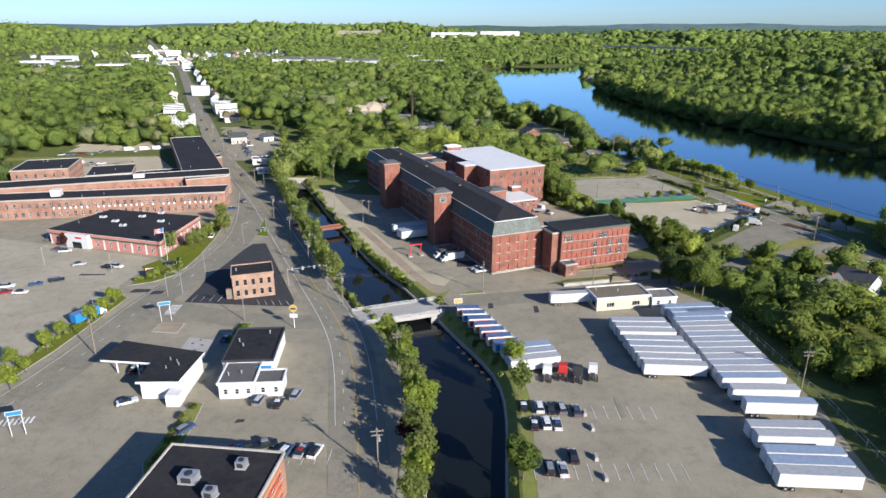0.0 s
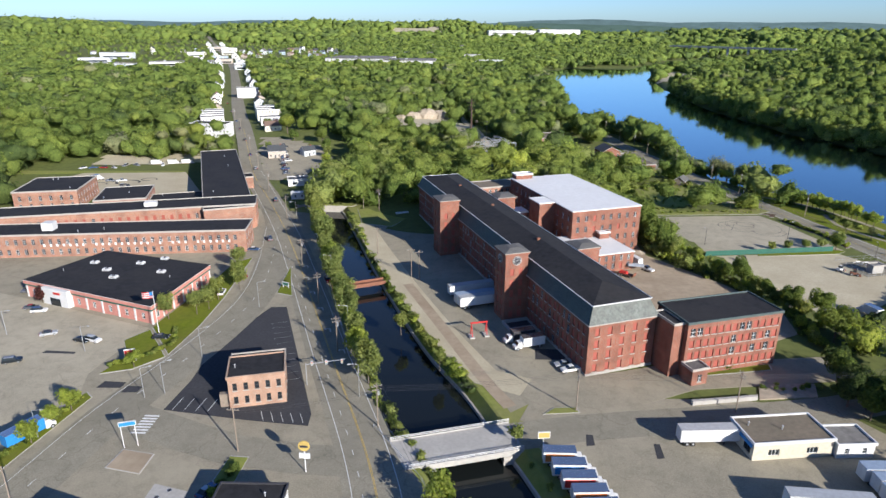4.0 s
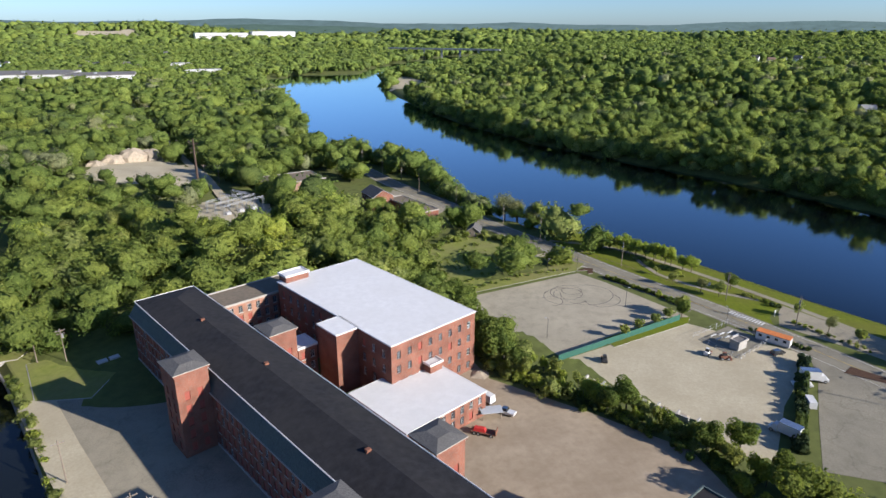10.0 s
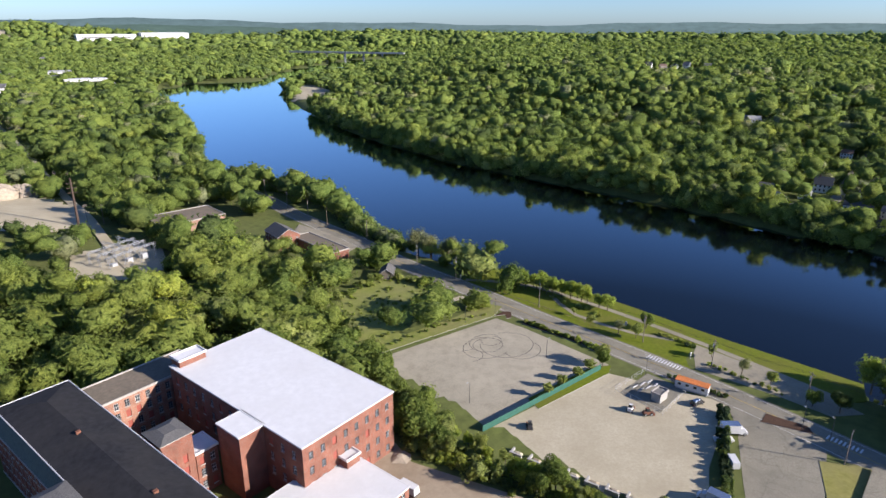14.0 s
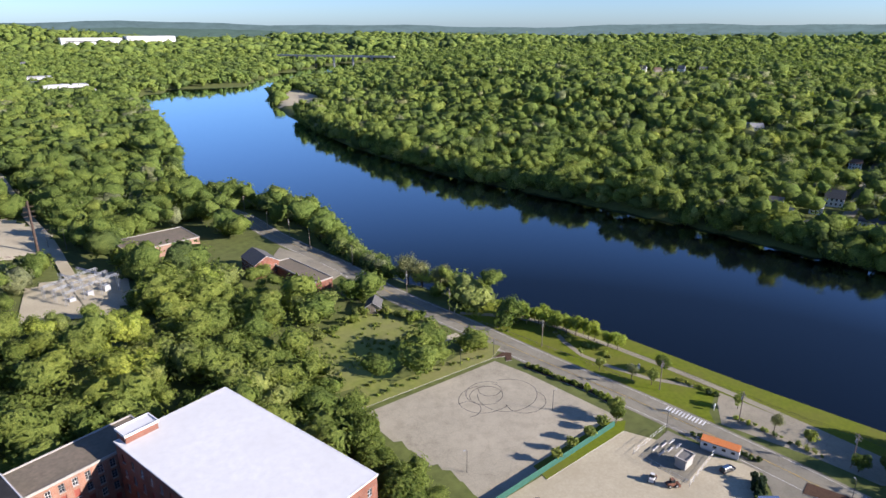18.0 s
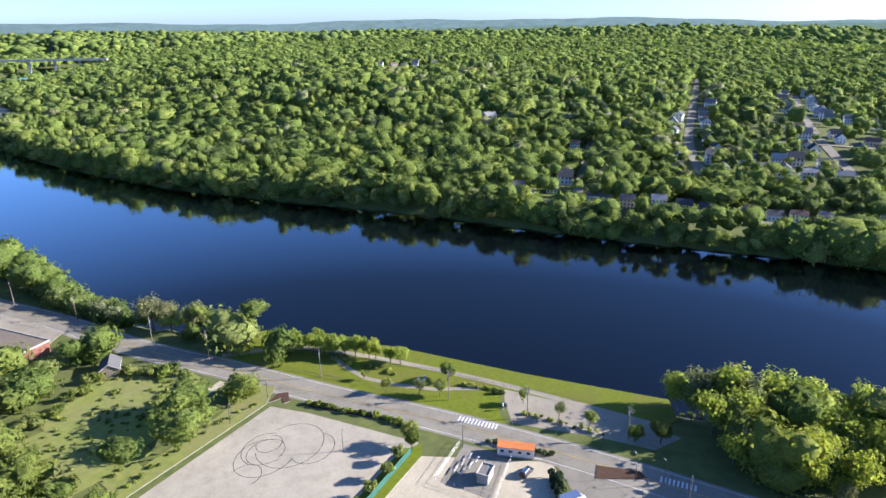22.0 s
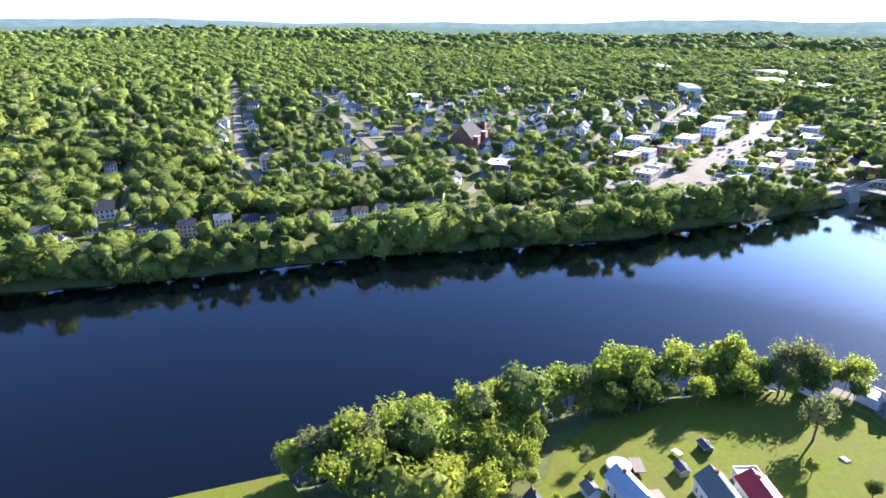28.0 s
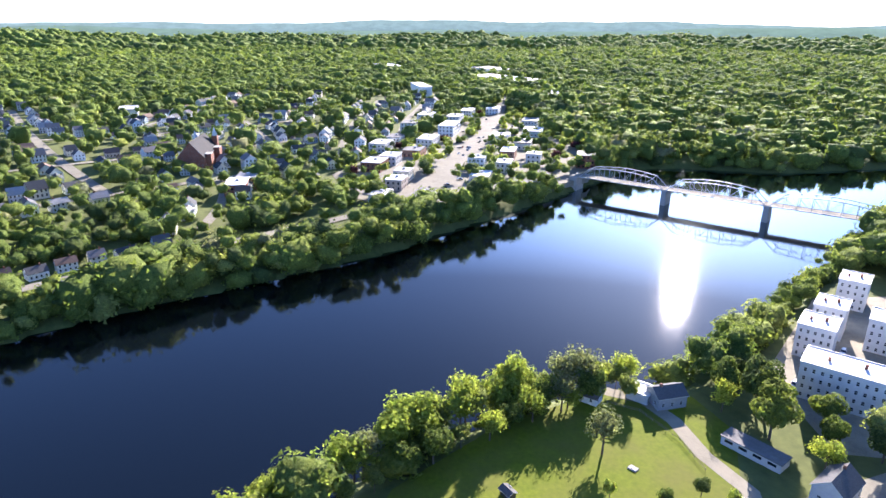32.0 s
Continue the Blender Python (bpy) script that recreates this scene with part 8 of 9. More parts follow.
for i, (x, y) in enumerate(((-20, 560), (-40, 680), (-62, 790), (-85, 900), (-112, 1020))):
    utility_pole(x + 5, y, 12, ground_z(x, y), False)
    utility_pole(x - 3, y + 4, 12, ground_z(x, y), False)
# brick shed by the river road
flat_building("flat_shed", "long low shed with flat brown roof in the woods", 12, 530, 15, 36, 24, 5.0, "brick_pale", "roof_brown", (None, None, None, None), z=0)
gable_house(67, 490, 100, 16, 12, 6.5, -0.5, "brick", "shingle", 0.55, "old brick gabled house by the river road", False, False, 2, "house", "brick_house")
patch("house_yard", [(73, 500), (78, 484), (92, 462), (100, 468), (94, 496), (84, 520)], -0.75, "lot", "bare yard by the brick house", 3)
flat_building("low_brown_block", "low brown flat-roofed block by the road", 82, 453, 17, 9.5, 35, 4.2, "brick", "roof_brown", (None, None, None, None), z=-0.8)
gable_house(98, 424, 60, 8, 6, 3.0, -1, wall="wood", label="small dark wooden shed by the road", rows=1, chimney=False, name="shed", category="shed", roof="shingle")
# ---- houses and lawn by the river ----
patch("lawn", [(176, 216), (196, 200), (206, 196), (222, 180), (236, 140), (238, 104), (226, 76), (205, 78), (186, 96), (178, 140)], -0.93, "grass", "sunny mown lawn with bare patches", 0.8)
road("house_drive", [(238, 100), (229, 92), (216, 91), (200, 95), (184, 95), (172, 104)], 5.0, -0.88, "lot", "pale asphalt house drive")
gable_house(180.5, 205, 10, 6.2, 5.6, 4.6, -0.95, "white", "roof_mix", 1.3, "white steep-gabled cottage with a brown roof", False, True, 2)
gable_house(188, 180.6, 20, 11.4, 6.4, 4.6, -0.95, "white", "pale_roof", 0.75, "white house with a pale blue-grey roof beside the pool", False)
gable_house(186.5, 159, 6, 11, 7.4, 4.8, -0.95, "white", "green_roof", 0.8, "white house with a grey-green shingle roof", False)
gable_house(185.5, 149, 2, 12, 7.6, 4.6, -0.95, "white", "red", 0.6, "white house with a red metal roof", False)
gable_house(174, 77, -75, 11, 8, 4.8, -0.95, "white", "shingle", 0.8, "white house with a dark grey shingle roof", False)
gable_house(122, 186, 30, 13, 9, 5.0, None, "white", "shingle", 0.8, "white gabled house with a dark roof among trees", False)
gable_house(138, 194, -60, 11, 8, 4.6, None, "white", "shingle", 0.8, "white gabled house with a dark roof among trees", False)
road("pool_drive", [(188, 189), (179, 185), (172, 184)], 4.0, -0.88, "lot", "short asphalt house drive")
road("side_drive", [(192, 174), (183, 172), (172, 170)], 5.0, -0.88, "lot", "short asphalt house drive")
for k, x, y, tn in (("sedan", 185.5, 174.4, 20), ("sedan", 183.5, 172.6, 20), ("suv", 181, 171.8, 20), ("suv", 177.5, 200, 60), ("sedan", 185, 166.5, 20)):
    car(k, x, y, tn, -0.86)
flat_building("porch_block", "white flat-roofed porch block", 191.5, 151, -88, 6, 5, 3.0, "white", "pale_roof", (None, None, None, None), z=-0.95, trim="white")
pool = thing("round_pool", "round above-ground pool with a pale cover", "pool", pose(200.5, 179.6, -0.95))
part("wall", Shape().tube((0, 0, 0), (0, 0, 1.25), 3.4, 3.4, "grey", 24), pool)
part("cover", Shape().tube((0, 0, 1.2), (0, 0, 1.3), 3.2, 3.2, "granite", 24), pool)
part("deck", Shape().box(-3, -6.5, 0.9, 3.0, -3.3, 1.1, "wood"), pool)
pool2 = thing("round_pool", "small round pool with bright blue water", "pool", pose(180, 69, -0.95))
part("wall", Shape().tube((0, 0, 0), (0, 0, 1.1), 2.3, 2.3, "white", 20), pool2)
part("water", Shape().tube((0, 0, 1.08), (0, 0, 1.14), 2.1, 2.1, "blue", 20), pool2)
gable_house(198.5, 163.5, 10, 3.4, 2.6, 2.0, -0.95, "wood", "shingle", 0.5, "small wooden garden shed", False, False, 1, "shed", "shed")
gable_house(208, 153.5, 10, 3.6, 2.4, 1.8, -0.95, "dark", "shingle", 0.5, "small dark garden shed", False, False, 1, "shed", "shed")
gable_house(190.5, 189.5, 20, 4, 3.4, 2.2, -0.95, "white", "roof_mix", 0.6, "small white shed with brown roof", False, False, 1, "shed", "shed")
tb = thing("trampoline", "pale garden table platform on the lawn", "garden table", pose(206, 162, -0.95, 0, 0, 30))
part("top", Shape().box(-1.4, -0.9, 0.8, 1.4, 0.9, 0.95, "white"), tb)
for x in (-1.2, 1.2):
    for y in (-0.7, 0.7):
        part("leg", Shape().box(x - 0.06, y - 0.06, 0, x + 0.06, y + 0.06, 0.8, "wood"), tb)
wl = thing("well_cover", "pale square slab on the lawn", "slab", pose(203.5, 117, -0.95, 0, 0, 20))
part("slab", Shape().box(-1.3, -1.0, 0, 1.3, 1.0, 0.35, "concrete", None, 0.1), wl)
part("hatch", Shape().box(-0.4, -0.4, 0.35, 0.4, 0.4, 0.45, "dark"), wl)
# dark house on the water with a white flat extension
gable_house(225, 86.5, 80, 10, 7.5, 4.4, -0.95, "grey", "shingle", 0.55, "dark grey riverside house with white windows", False)
flat_building("riverside_extension", "white flat-roofed extension of the riverside house", 229.2, 87, 28, 7, 7, 3.0, "white", "roof_white", (None, None, None, (2, (0.9,), "small")), z=-0.95, trim="white")
gable_house(236, 108, 30, 7, 5, 2.6, -0.95, "siding_mix", "roof_grey", 0.4, "small grey shed among the trees", False, False, 1, "shed", "shed")
gar = thing("garage_row", "long low white garage with a row of doors", "garage", pose(187.4, 76.7, -0.95, 0, 0, 15))
part("wall", Shape().box(0, 0, -0.5, 17, 5.5, 2.7, "white"), gar)
part("roof", Shape().box(-0.3, -0.3, 2.7, 17.3, 5.8, 2.95, "roof_grey"), gar)
for i in range(4):
    part("garage_door", DOORS["garage"], gar, "", pose(2.4 + i * 4.1, 5.53, 0, 0, 0, 180))
rail_fence("garden_fence", "dark wooden rail fence along the drive", [(232, 104), (224, 97.5), (208, 96.5), (195, 99.5)], 1.1, -0.95, "wood", 2.6, 2, 0.06)
for k, x, y, tn in (("sedan", 168, 85, 20), ("suv", 181, 100, 0), ("sedan", 176, 172, 70)):
    car(k, x, y, tn, -0.88)
# white tenement blocks above the river
storeys = (1.0, 4.0, 7.0, 10.0)
def tenement(x, y, turn, w, d, n, label="white wooden tenement block with rows of windows"):
    ob = flat_building("tenement", label, x, y, turn, w, d, 3.05 * n + 0.6, "white", "roof_white", ((max(3, int(w / 2.4)), storeys[:n], "small"), (max(2, int(d / 3.2)), storeys[:n], "small"), (max(3, int(w / 2.4)), storeys[:n], "small"), (max(2, int(d / 3.2)), storeys[:n], "small")), z=ground_z(x, y) - 0.2, trim="white", category="apartment building")
    part("chimney", Shape().box(w * 0.3, d * 0.4, 3.05 * n + 0.6, w * 0.3 + 0.9, d * 0.4 + 0.9, 3.05 * n + 2.4, "brick"), ob)
    part("chimney", Shape().box(w * 0.7, d * 0.5, 3.05 * n + 0.6, w * 0.7 + 0.8, d * 0.5 + 0.8, 3.05 * n + 2.0, "brick"), ob)
    return ob
tenement(195.5, 22.0, 28, 25, 13, 4)
tenement(227, 4, 28, 12, 14, 4)
tenement(236.5, -15, 28, 11, 13, 4)
tenement(250, -48, 28, 11, 13, 4)
tenement(213, -25, 28, 18, 13, 4)
tenement(228, -82, 28, 20, 12, 4)
tenement(180, -10, 28, 18, 12, 4)
patch("tenement_lot", [(186, 60), (225, 42), (262, -30), (240, -95), (180, -80), (160, 20)], -0.92, "lot", "worn asphalt between the tenements", 0.8)
for i in range(8):
    car(("sedan", "suv")[i % 2], 214 + 1.4 * i, 46 - 6 * i, 118, -0.86, lights=False)
# tall trees of the near bank
grove = [(172, 240), (174, 250), (186, 256), (200, 262), (214, 240), (226, 205), (214, 198), (198, 203), (186, 211), (178, 217), (174, 228)]
pts = np.array([(x, y) for x in np.arange(173, 232, 7.0) for y in np.arange(196, 264, 7.0)])
pts = pts + tree_rng.uniform(-2, 2, pts.shape)
for x, y in pts[inside(grove, pts[:, 0], pts[:, 1])]:
    tree(("river", "river", "birch", "river", "young")[tree_rng.integers(5)], x, y, -1.2, tree_rng.uniform(0.85, 1.15), "riverside grove")
for x, y in along(offset_line(NEAR_SHORE[22:28], -5.0), 5.6, 2.0):
    tree(("river", "birch", "river", "river", "grey")[tree_rng.integers(5)], x, y, -1.5, tree_rng.uniform(1.05, 1.4), "riverside grove")
for x, y in along(offset_line(NEAR_SHORE[23:28], -13.0), 8.5, 2.5):
    tree(("river", "birch", "maple", "river")[tree_rng.integers(4)], x, y, -1.2, tree_rng.uniform(0.8, 1.05), "riverside grove")
for x, y, k, sc in ((212, 121, "grey", 1.25), (234, 120, "grey", 1.1), (236, 108, "oak", 0.9), (233, 131, "river", 0.95), (238, 96, "birch", 0.9), (186, 236, "ash", 0.8), (191, 226, "ash", 0.9), (178, 218, "grey", 0.7), (194, 189, "birch", 0.55), (193, 204, "young", 0.7), (202, 188, "grey", 0.5), (184, 199, "young", 0.75),
                    (197, 130, "young", 0.75), (189, 119, "maple", 0.5), (188, 108, "ash", 0.5), (181, 104, "young", 0.7), (205, 66, "oak", 1.3), (212, 62, "ash", 1.25), (198, 72, "oak", 1.1), (220, 66, "maple", 1.0), (214, 74, "river", 0.75), (196, 52, "oak", 1.0), (188, 60, "maple", 1.0), (182, 70, "river", 0.9), (178, 52, "ash", 0.9), (224, 56, "ash", 0.9)):
    tree(k, x, y, -1.0, sc)
p = np.array(along([(241, 54), (252, 28), (262, 4), (272, -24), (286, -60), (302, -100), (318, -140)], 6.0, 2.5))
grow("bank_trees", p[:, 0], p[:, 1], tree_rng, templates(tree_rng, 6, 260, 0.09, 4, 8, 0.82), 4.6, 10.0, [LEAF[2], LEAF[0], LEAF[1], LEAF_YOUNG, LEAF[3]], "trees below the tenements")
p = np.array(along([(236, 48), (247, 20), (258, -8), (272, -46), (290, -95), (308, -140)], 5.2, 2.5))
grow("bank_trees", p[:, 0], p[:, 1], tree_rng, templates(tree_rng, 6, 200, 0.1, 5, 10, 0.85), 4.6, 10.5, [LEAF[2], LEAF[0], LEAF[1], LEAF_YOUNG, LEAF[3]], "dense trees on the bank below the tenements")
thicket("undergrowth along the near bank", along(offset_line(NEAR_SHORE[21:33], -2.5), 2.6, 1.2), 1.5, 2.2)

# ---- the steel truss bridge ----
A, B = Vector((480, -60, 0)), Vector((310, -156, 0))
run = (B - A).length
tb = thing("truss_bridge", "three-span pale steel truss bridge on stone piers", "bridge", pose(A.x, A.y, 5.0, 0, 0, math.degrees(math.atan2(B.y - A.y, B.x - A.x))))
part("deck", Shape().box(-6, -4.6, -0.6, run + 6, 4.6, 0.0, "concrete", "lot"), tb)
part("walkway", Shape().box(-6, 5.4, -0.4, run + 6, 7.0, -0.2, "concrete"), tb)
span = run / 3
for k in (1, 2):
    part("pier", Shape().box(span * k - 2.0, -5.5, -16, span * k + 2.0, 6.5, -1.1, "granite", None, 0.4), tb)
    part("pier_cap", Shape().box(span * k - 2.2, -5.8, -1.1, span * k + 2.2, 6.8, -0.61, "concrete"), tb)
for k in (0, 3):
    part("abutment", Shape().box(span * k - 3 + (3 if k else -3), -6, -14, span * k + 3 + (3 if k else -3), 6.5, -0.62, "granite"), tb)
for k in range(3):
    n = 8
    xs = [span * (k + 0.02 + 0.96 * i / n) for i in range(n + 1)]
    zs = [0] + [5.6 + 3.4 * math.sin(math.pi * i / n) for i in range(1, n)] + [0]
    for y in (-5.0, 5.0):
        for i in range(n):
            part("top_chord", Shape().tube((xs[i], y, zs[i]), (xs[i + 1], y, zs[i + 1]), 0.3, 0.3, "steel", 5), tb)
            if i:
                part("vertical", Shape().tube((xs[i], y, 0), (xs[i], y, zs[i]), 0.17, 0.17, "steel", 4), tb)
            if 0 < i < n - 1:
                a, b = (i, i + 1) if i < n / 2 else (i + 1, i)
                part("diagonal", Shape().tube((xs[a], y, zs[a]), (xs[b], y, 0), 0.13, 0.13, "steel", 4), tb)
        part("bottom_chord", Shape().tube((xs[0], y, 0), (xs[-1], y, 0), 0.28, 0.28, "steel", 5), tb)
    for i in range(1, n):
        part("top_strut", Shape().tube((xs[i], -5, zs[i]), (xs[i], 5, zs[i]), 0.14, 0.14, "steel", 4), tb)
for y in (-4.4, 6.9):
    part("railing", Shape().tube((-6, y, 1.0), (run + 6, y, 1.0), 0.07, 0.07, "steel", 4), tb)
# ---- the town across the river ----
SHORE_ROAD = [(318, 545), (345, 478), (366, 425), (381, 372), (399, 318), (420, 255), (436, 205), (452, 150), (462, 105)]
HILL_STREET = [(366, 412), (399, 405), (463, 431), (540, 462)]
LONG_STREET = [(500, 352), (587, 392), (764, 448), (1093, 548)]
CROSS_STREET = [(560, 262), (728, 322), (983, 386)]
MAIN_STREET = [(448, 92), (503, 49), (607, -28), (730, -116), (808, -165), (960, -262)]
TOWN_STREETS = [([(540, 330), (575, 230), (600, 130)], 7), ([(640, 340), (680, 220), (720, 100)], 7), ([(760, 330), (800, 200), (830, 80)], 7), ([(470, 210), (560, 190), (700, 215), (860, 240)], 7), ([(570, 120), (700, 130), (850, 140)], 7), ([(625, 88), (760, 40), (1000, -70)], 7), ([(690, 10), (800, -40), (1000, -150)], 7), ([(780, 110), (900, 60), (1080, -20)], 7), ([(860, 240), (1000, 170), (1100, 100)], 7)]
for nm, ln, w in (("shore_road", SHORE_ROAD, 8), ("hill_street", HILL_STREET, 7), ("long_street", LONG_STREET, 8), ("cross_street", CROSS_STREET, 8)):
    road(nm, ln, w, 0.15, "asphalt", "grey asphalt street across the river", 8)
for ln, w in TOWN_STREETS:
    road("town_street", ln, w, 0.15, "asphalt", "grey asphalt town street", 8)
patch("downtown_paving", DOWNTOWN, 1.75, "asphalt", "pale paved streets and lots of the town centre", 4)
road("main_street", MAIN_STREET, 14, 0.4, "asphalt", "wide pale main street of the town", 10)
patch("ball_field", [(560, -84), (592, -92), (584, -116), (552, -108)], 1.85, "grass", "small bright green field", 0.3)


def far_house(seed):
    """Meshes of one plain house: walls with recessed panes, roof, chimney; sizes vary by seed."""
    r = np.random.default_rng(seed)
    w, d, h = r.uniform(9, 13), r.uniform(7.5, 9.5), r.choice([5.6, 5.8, 8.4, 4.2])
    s = Shape()
    rise = d / 2 * r.uniform(0.6, 1.0)
    pts = [(-w / 2, -d / 2), (w / 2, -d / 2), (w / 2, d / 2), (-w / 2, d / 2)]
    rows = [(z, z + 1.5) for z in np.arange(0.9, h - 1.8, 2.75)]
    for i in range(4):
        p0, p1 = pts[i], pts[(i + 1) % 4]
        n = math.dist(p0, p1)
        cols = spaced(n, int(n / 2.4), 1.05, 0.3)
        s.facade(p0, p1, -3.0, h, cols, rows, "siding_mix", 0.12)
        wv = ((p1[0] - p0[0]) / n, (p1[1] - p0[1]) / n)
        for a, b in rows:
            for c0, c1 in cols:
                q0 = (p0[0] + wv[0] * c0 - wv[1] * 0.12, p0[1] + wv[1] * c0 + wv[0] * 0.12)
                q1 = (p0[0] + wv[0] * c1 - wv[1] * 0.12, p0[1] + wv[1] * c1 + wv[0] * 0.12)
                s.face(((*q0, a), (*q1, a), (*q1, b), (*q0, b)), "glass")
    for sx in (-w / 2, w / 2):
        tri = [(sx, -d / 2, h), (sx, d / 2, h), (sx, 0, h + rise)]
        s.face(tri if sx > 0 else tri[::-1], "siding_mix")
    rf = Shape()
    for sg in (-1, 1):
        a, b = (-w / 2 - 0.4, sg * (d / 2 + 0.4), h - 0.2), (w / 2 + 0.4, sg * (d / 2 + 0.4), h - 0.2)
        c_, e_ = (w / 2 + 0.4, 0, h + rise + 0.15), (-w / 2 - 0.4, 0, h + rise + 0.15)
        q = [a, b, c_, e_] if sg < 0 else [b, a, e_, c_]
        rf.face(q, "roof_mix")
        rf.face([(x_, y_, z_ - 0.2) for x_, y_, z_ in q[::-1]], "roof_mix")
    ch = Shape().box(w * 0.2, -0.4, h + rise * 0.4, w * 0.2 + 0.8, 0.4, h + rise + 1.0, "brick")
    return s.mesh("wall"), welded(rf.mesh("roof")), ch.mesh("chimney")


FAR_HOUSES = [far_house(i) for i in range(9)]
house_rng = np.random.default_rng(41)
FAR_JOIN = {}
FAR_LABELS = ("pale wooden house with a shingle roof across the river", "wooden town house with a pitched roof and chimney")


def put_house(x, y, turn, scale=1.0, group="town houses"):
    k = house_rng.integers(len(FAR_HOUSES))
    m = pose(x, y, ground_z(x, y) + 0.1, 0, 0, turn) @ Matrix.Diagonal((scale, scale, scale, 1))
    HOUSE_SPOTS.append((x, y, 9.0 * scale))
    if x > 560 or y > 800:
        FAR_JOIN.setdefault((k, int(house_rng.integers(2))), []).append(m)
        return
    ob = thing("house", FAR_LABELS[k % 2], "house", m, group)
    for nm, me in tuple(zip(("wall", "roof", "chimney"), FAR_HOUSES[k])):
        part(nm, me, ob)


for x, y in ((381, 440), (386, 452), (392, 380), (393, 366), (404, 350), (410, 336), (418, 300), (423, 287), (428, 275), (433, 262), (437, 249), (408, 322), (399, 392), (442, 232)):
    put_house(x + 2, y, -70 + house_rng.uniform(-8, 8), 0.8, "houses on the shore road")
for x, y in ((368, 356), (396, 275), (404, 258), (350, 402)):
    put_house(x, y, 110, 0.8, "houses on the shore road")
streets = [(HILL_STREET, 0.9, 30), (LONG_STREET, 1.0, 32), (CROSS_STREET, 1.0, 22)] + [(ln, 1.0, 21) for ln, _ in TOWN_STREETS]
placed = [(h[0], h[1]) for h in HOUSE_SPOTS]
for ln, sc, step in streets:
    for side in (-1, 1):
        for x, y in along(offset_line(resample(ln, 10), side * 16), step, 4.0, house_rng):
            if inside(DOWNTOWN, x, y) or min(math.hypot(x - a, y - b) for a, b in placed) < 12 or min(float(away(l2, x, y)) for l2, *_ in streets) < 9:
                continue
            i = min(range(len(ln) - 1), key=lambda j: float(away(ln[j:j + 2], x, y)))
            ang = math.degrees(math.atan2(ln[i + 1][1] - ln[i][1], ln[i + 1][0] - ln[i][0]))
            if house_rng.uniform() < 0.2:
                continue
            put_house(x, y, ang + (180 if side < 0 else 0) + house_rng.choice([0, 90, 0]) + house_rng.uniform(-9, 9), sc * house_rng.uniform(0.82, 1.12))
            placed.append((x, y))
for x, y in ((830, 1000), (848, 985), (868, 978), (886, 968), (905, 940), (912, 912), (800, 1015), (640, 800), (655, 812), (544, 575), (556, 590), (534, 640), (470, 500), (482, 515), (620, 560), (700, 600), (760, 700), (610, 480), (680, 520), (1000, 900), (900, 700), (860, 620), (950, 640), (1050, 700), (1120, 760)):
    put_house(x, y, house_rng.uniform(0, 360), 1.0, "houses on the wooded hill")
# scattered houses beyond and on the mill side hill
for _ in range(26):
    x, y = house_rng.uniform(-1050, -330), house_rng.uniform(1000, 2000)
    if float(away(STREET, x, y)) > 22 and min(math.hypot(x - a[0], y - a[1]) - a[2] for a in HOUSE_SPOTS) > 14:
        put_house(x, y, house_rng.uniform(0, 360), 1.0, "houses up the street")
for side in (-1, 1):
    for x, y in along(offset_line(resample(STREET[8:14], 20), side * 22), 30, 3, house_rng):
        if y > 640 and min(math.hypot(x - a[0], y - a[1]) - a[2] for a in HOUSE_SPOTS) > 9:
            put_house(x, y, 116 + (180 if side > 0 else 0), 1.0, "houses up the street")
for _ in range(46):
    x, y = house_rng.uniform(-640, -120), house_rng.uniform(1560, 2200)
    if not inside(RIVER, x, y) and float(away(RIVER, x, y, True)) > 40:
        put_house(x, y, house_rng.uniform(0, 360), 1.3, "houses upriver")

# town blocks
def town_block(x, y, turn, w, d, h, wall, label, floors):
    ob = thing("town_building", label, "building", pose(x, y, 1.6, 0, 0, turn), "town centre buildings")
    rows = [(1.0 + 3.6 * i, 2.7 + 3.6 * i) for i in range(floors)]
    s = Shape()
    pts = [(0, 0), (w, 0), (w, d), (0, d)]
    for i in range(4):
        p0, p1 = pts[i], pts[(i + 1) % 4]
        n = math.dist(p0, p1)
        s.facade(p0, p1, -2, h, spaced(n, max(2, int(n / 3.4)), 1.4, 0.4), rows, wall, 0.15)
    part("wall", s, ob)
    part("pane_core", Shape().box(0.16, 0.16, -1, w - 0.16, d - 0.16, h - 0.1, "glass"), ob, "dark glass behind the openings")
    r = Shape().box(-0.2, -0.2, h, w + 0.2, d + 0.2, h + 0.5, "flat_mix")
    part("roof", r, ob)
    part("rooftop_unit", Shape().box(w * 0.5, d * 0.4, h + 0.5, w * 0.5 + 2, d * 0.4 + 2, h + 1.8, "steel"), ob)
    HOUSE_SPOTS.append((x, y, max(w, d) * 0.6))


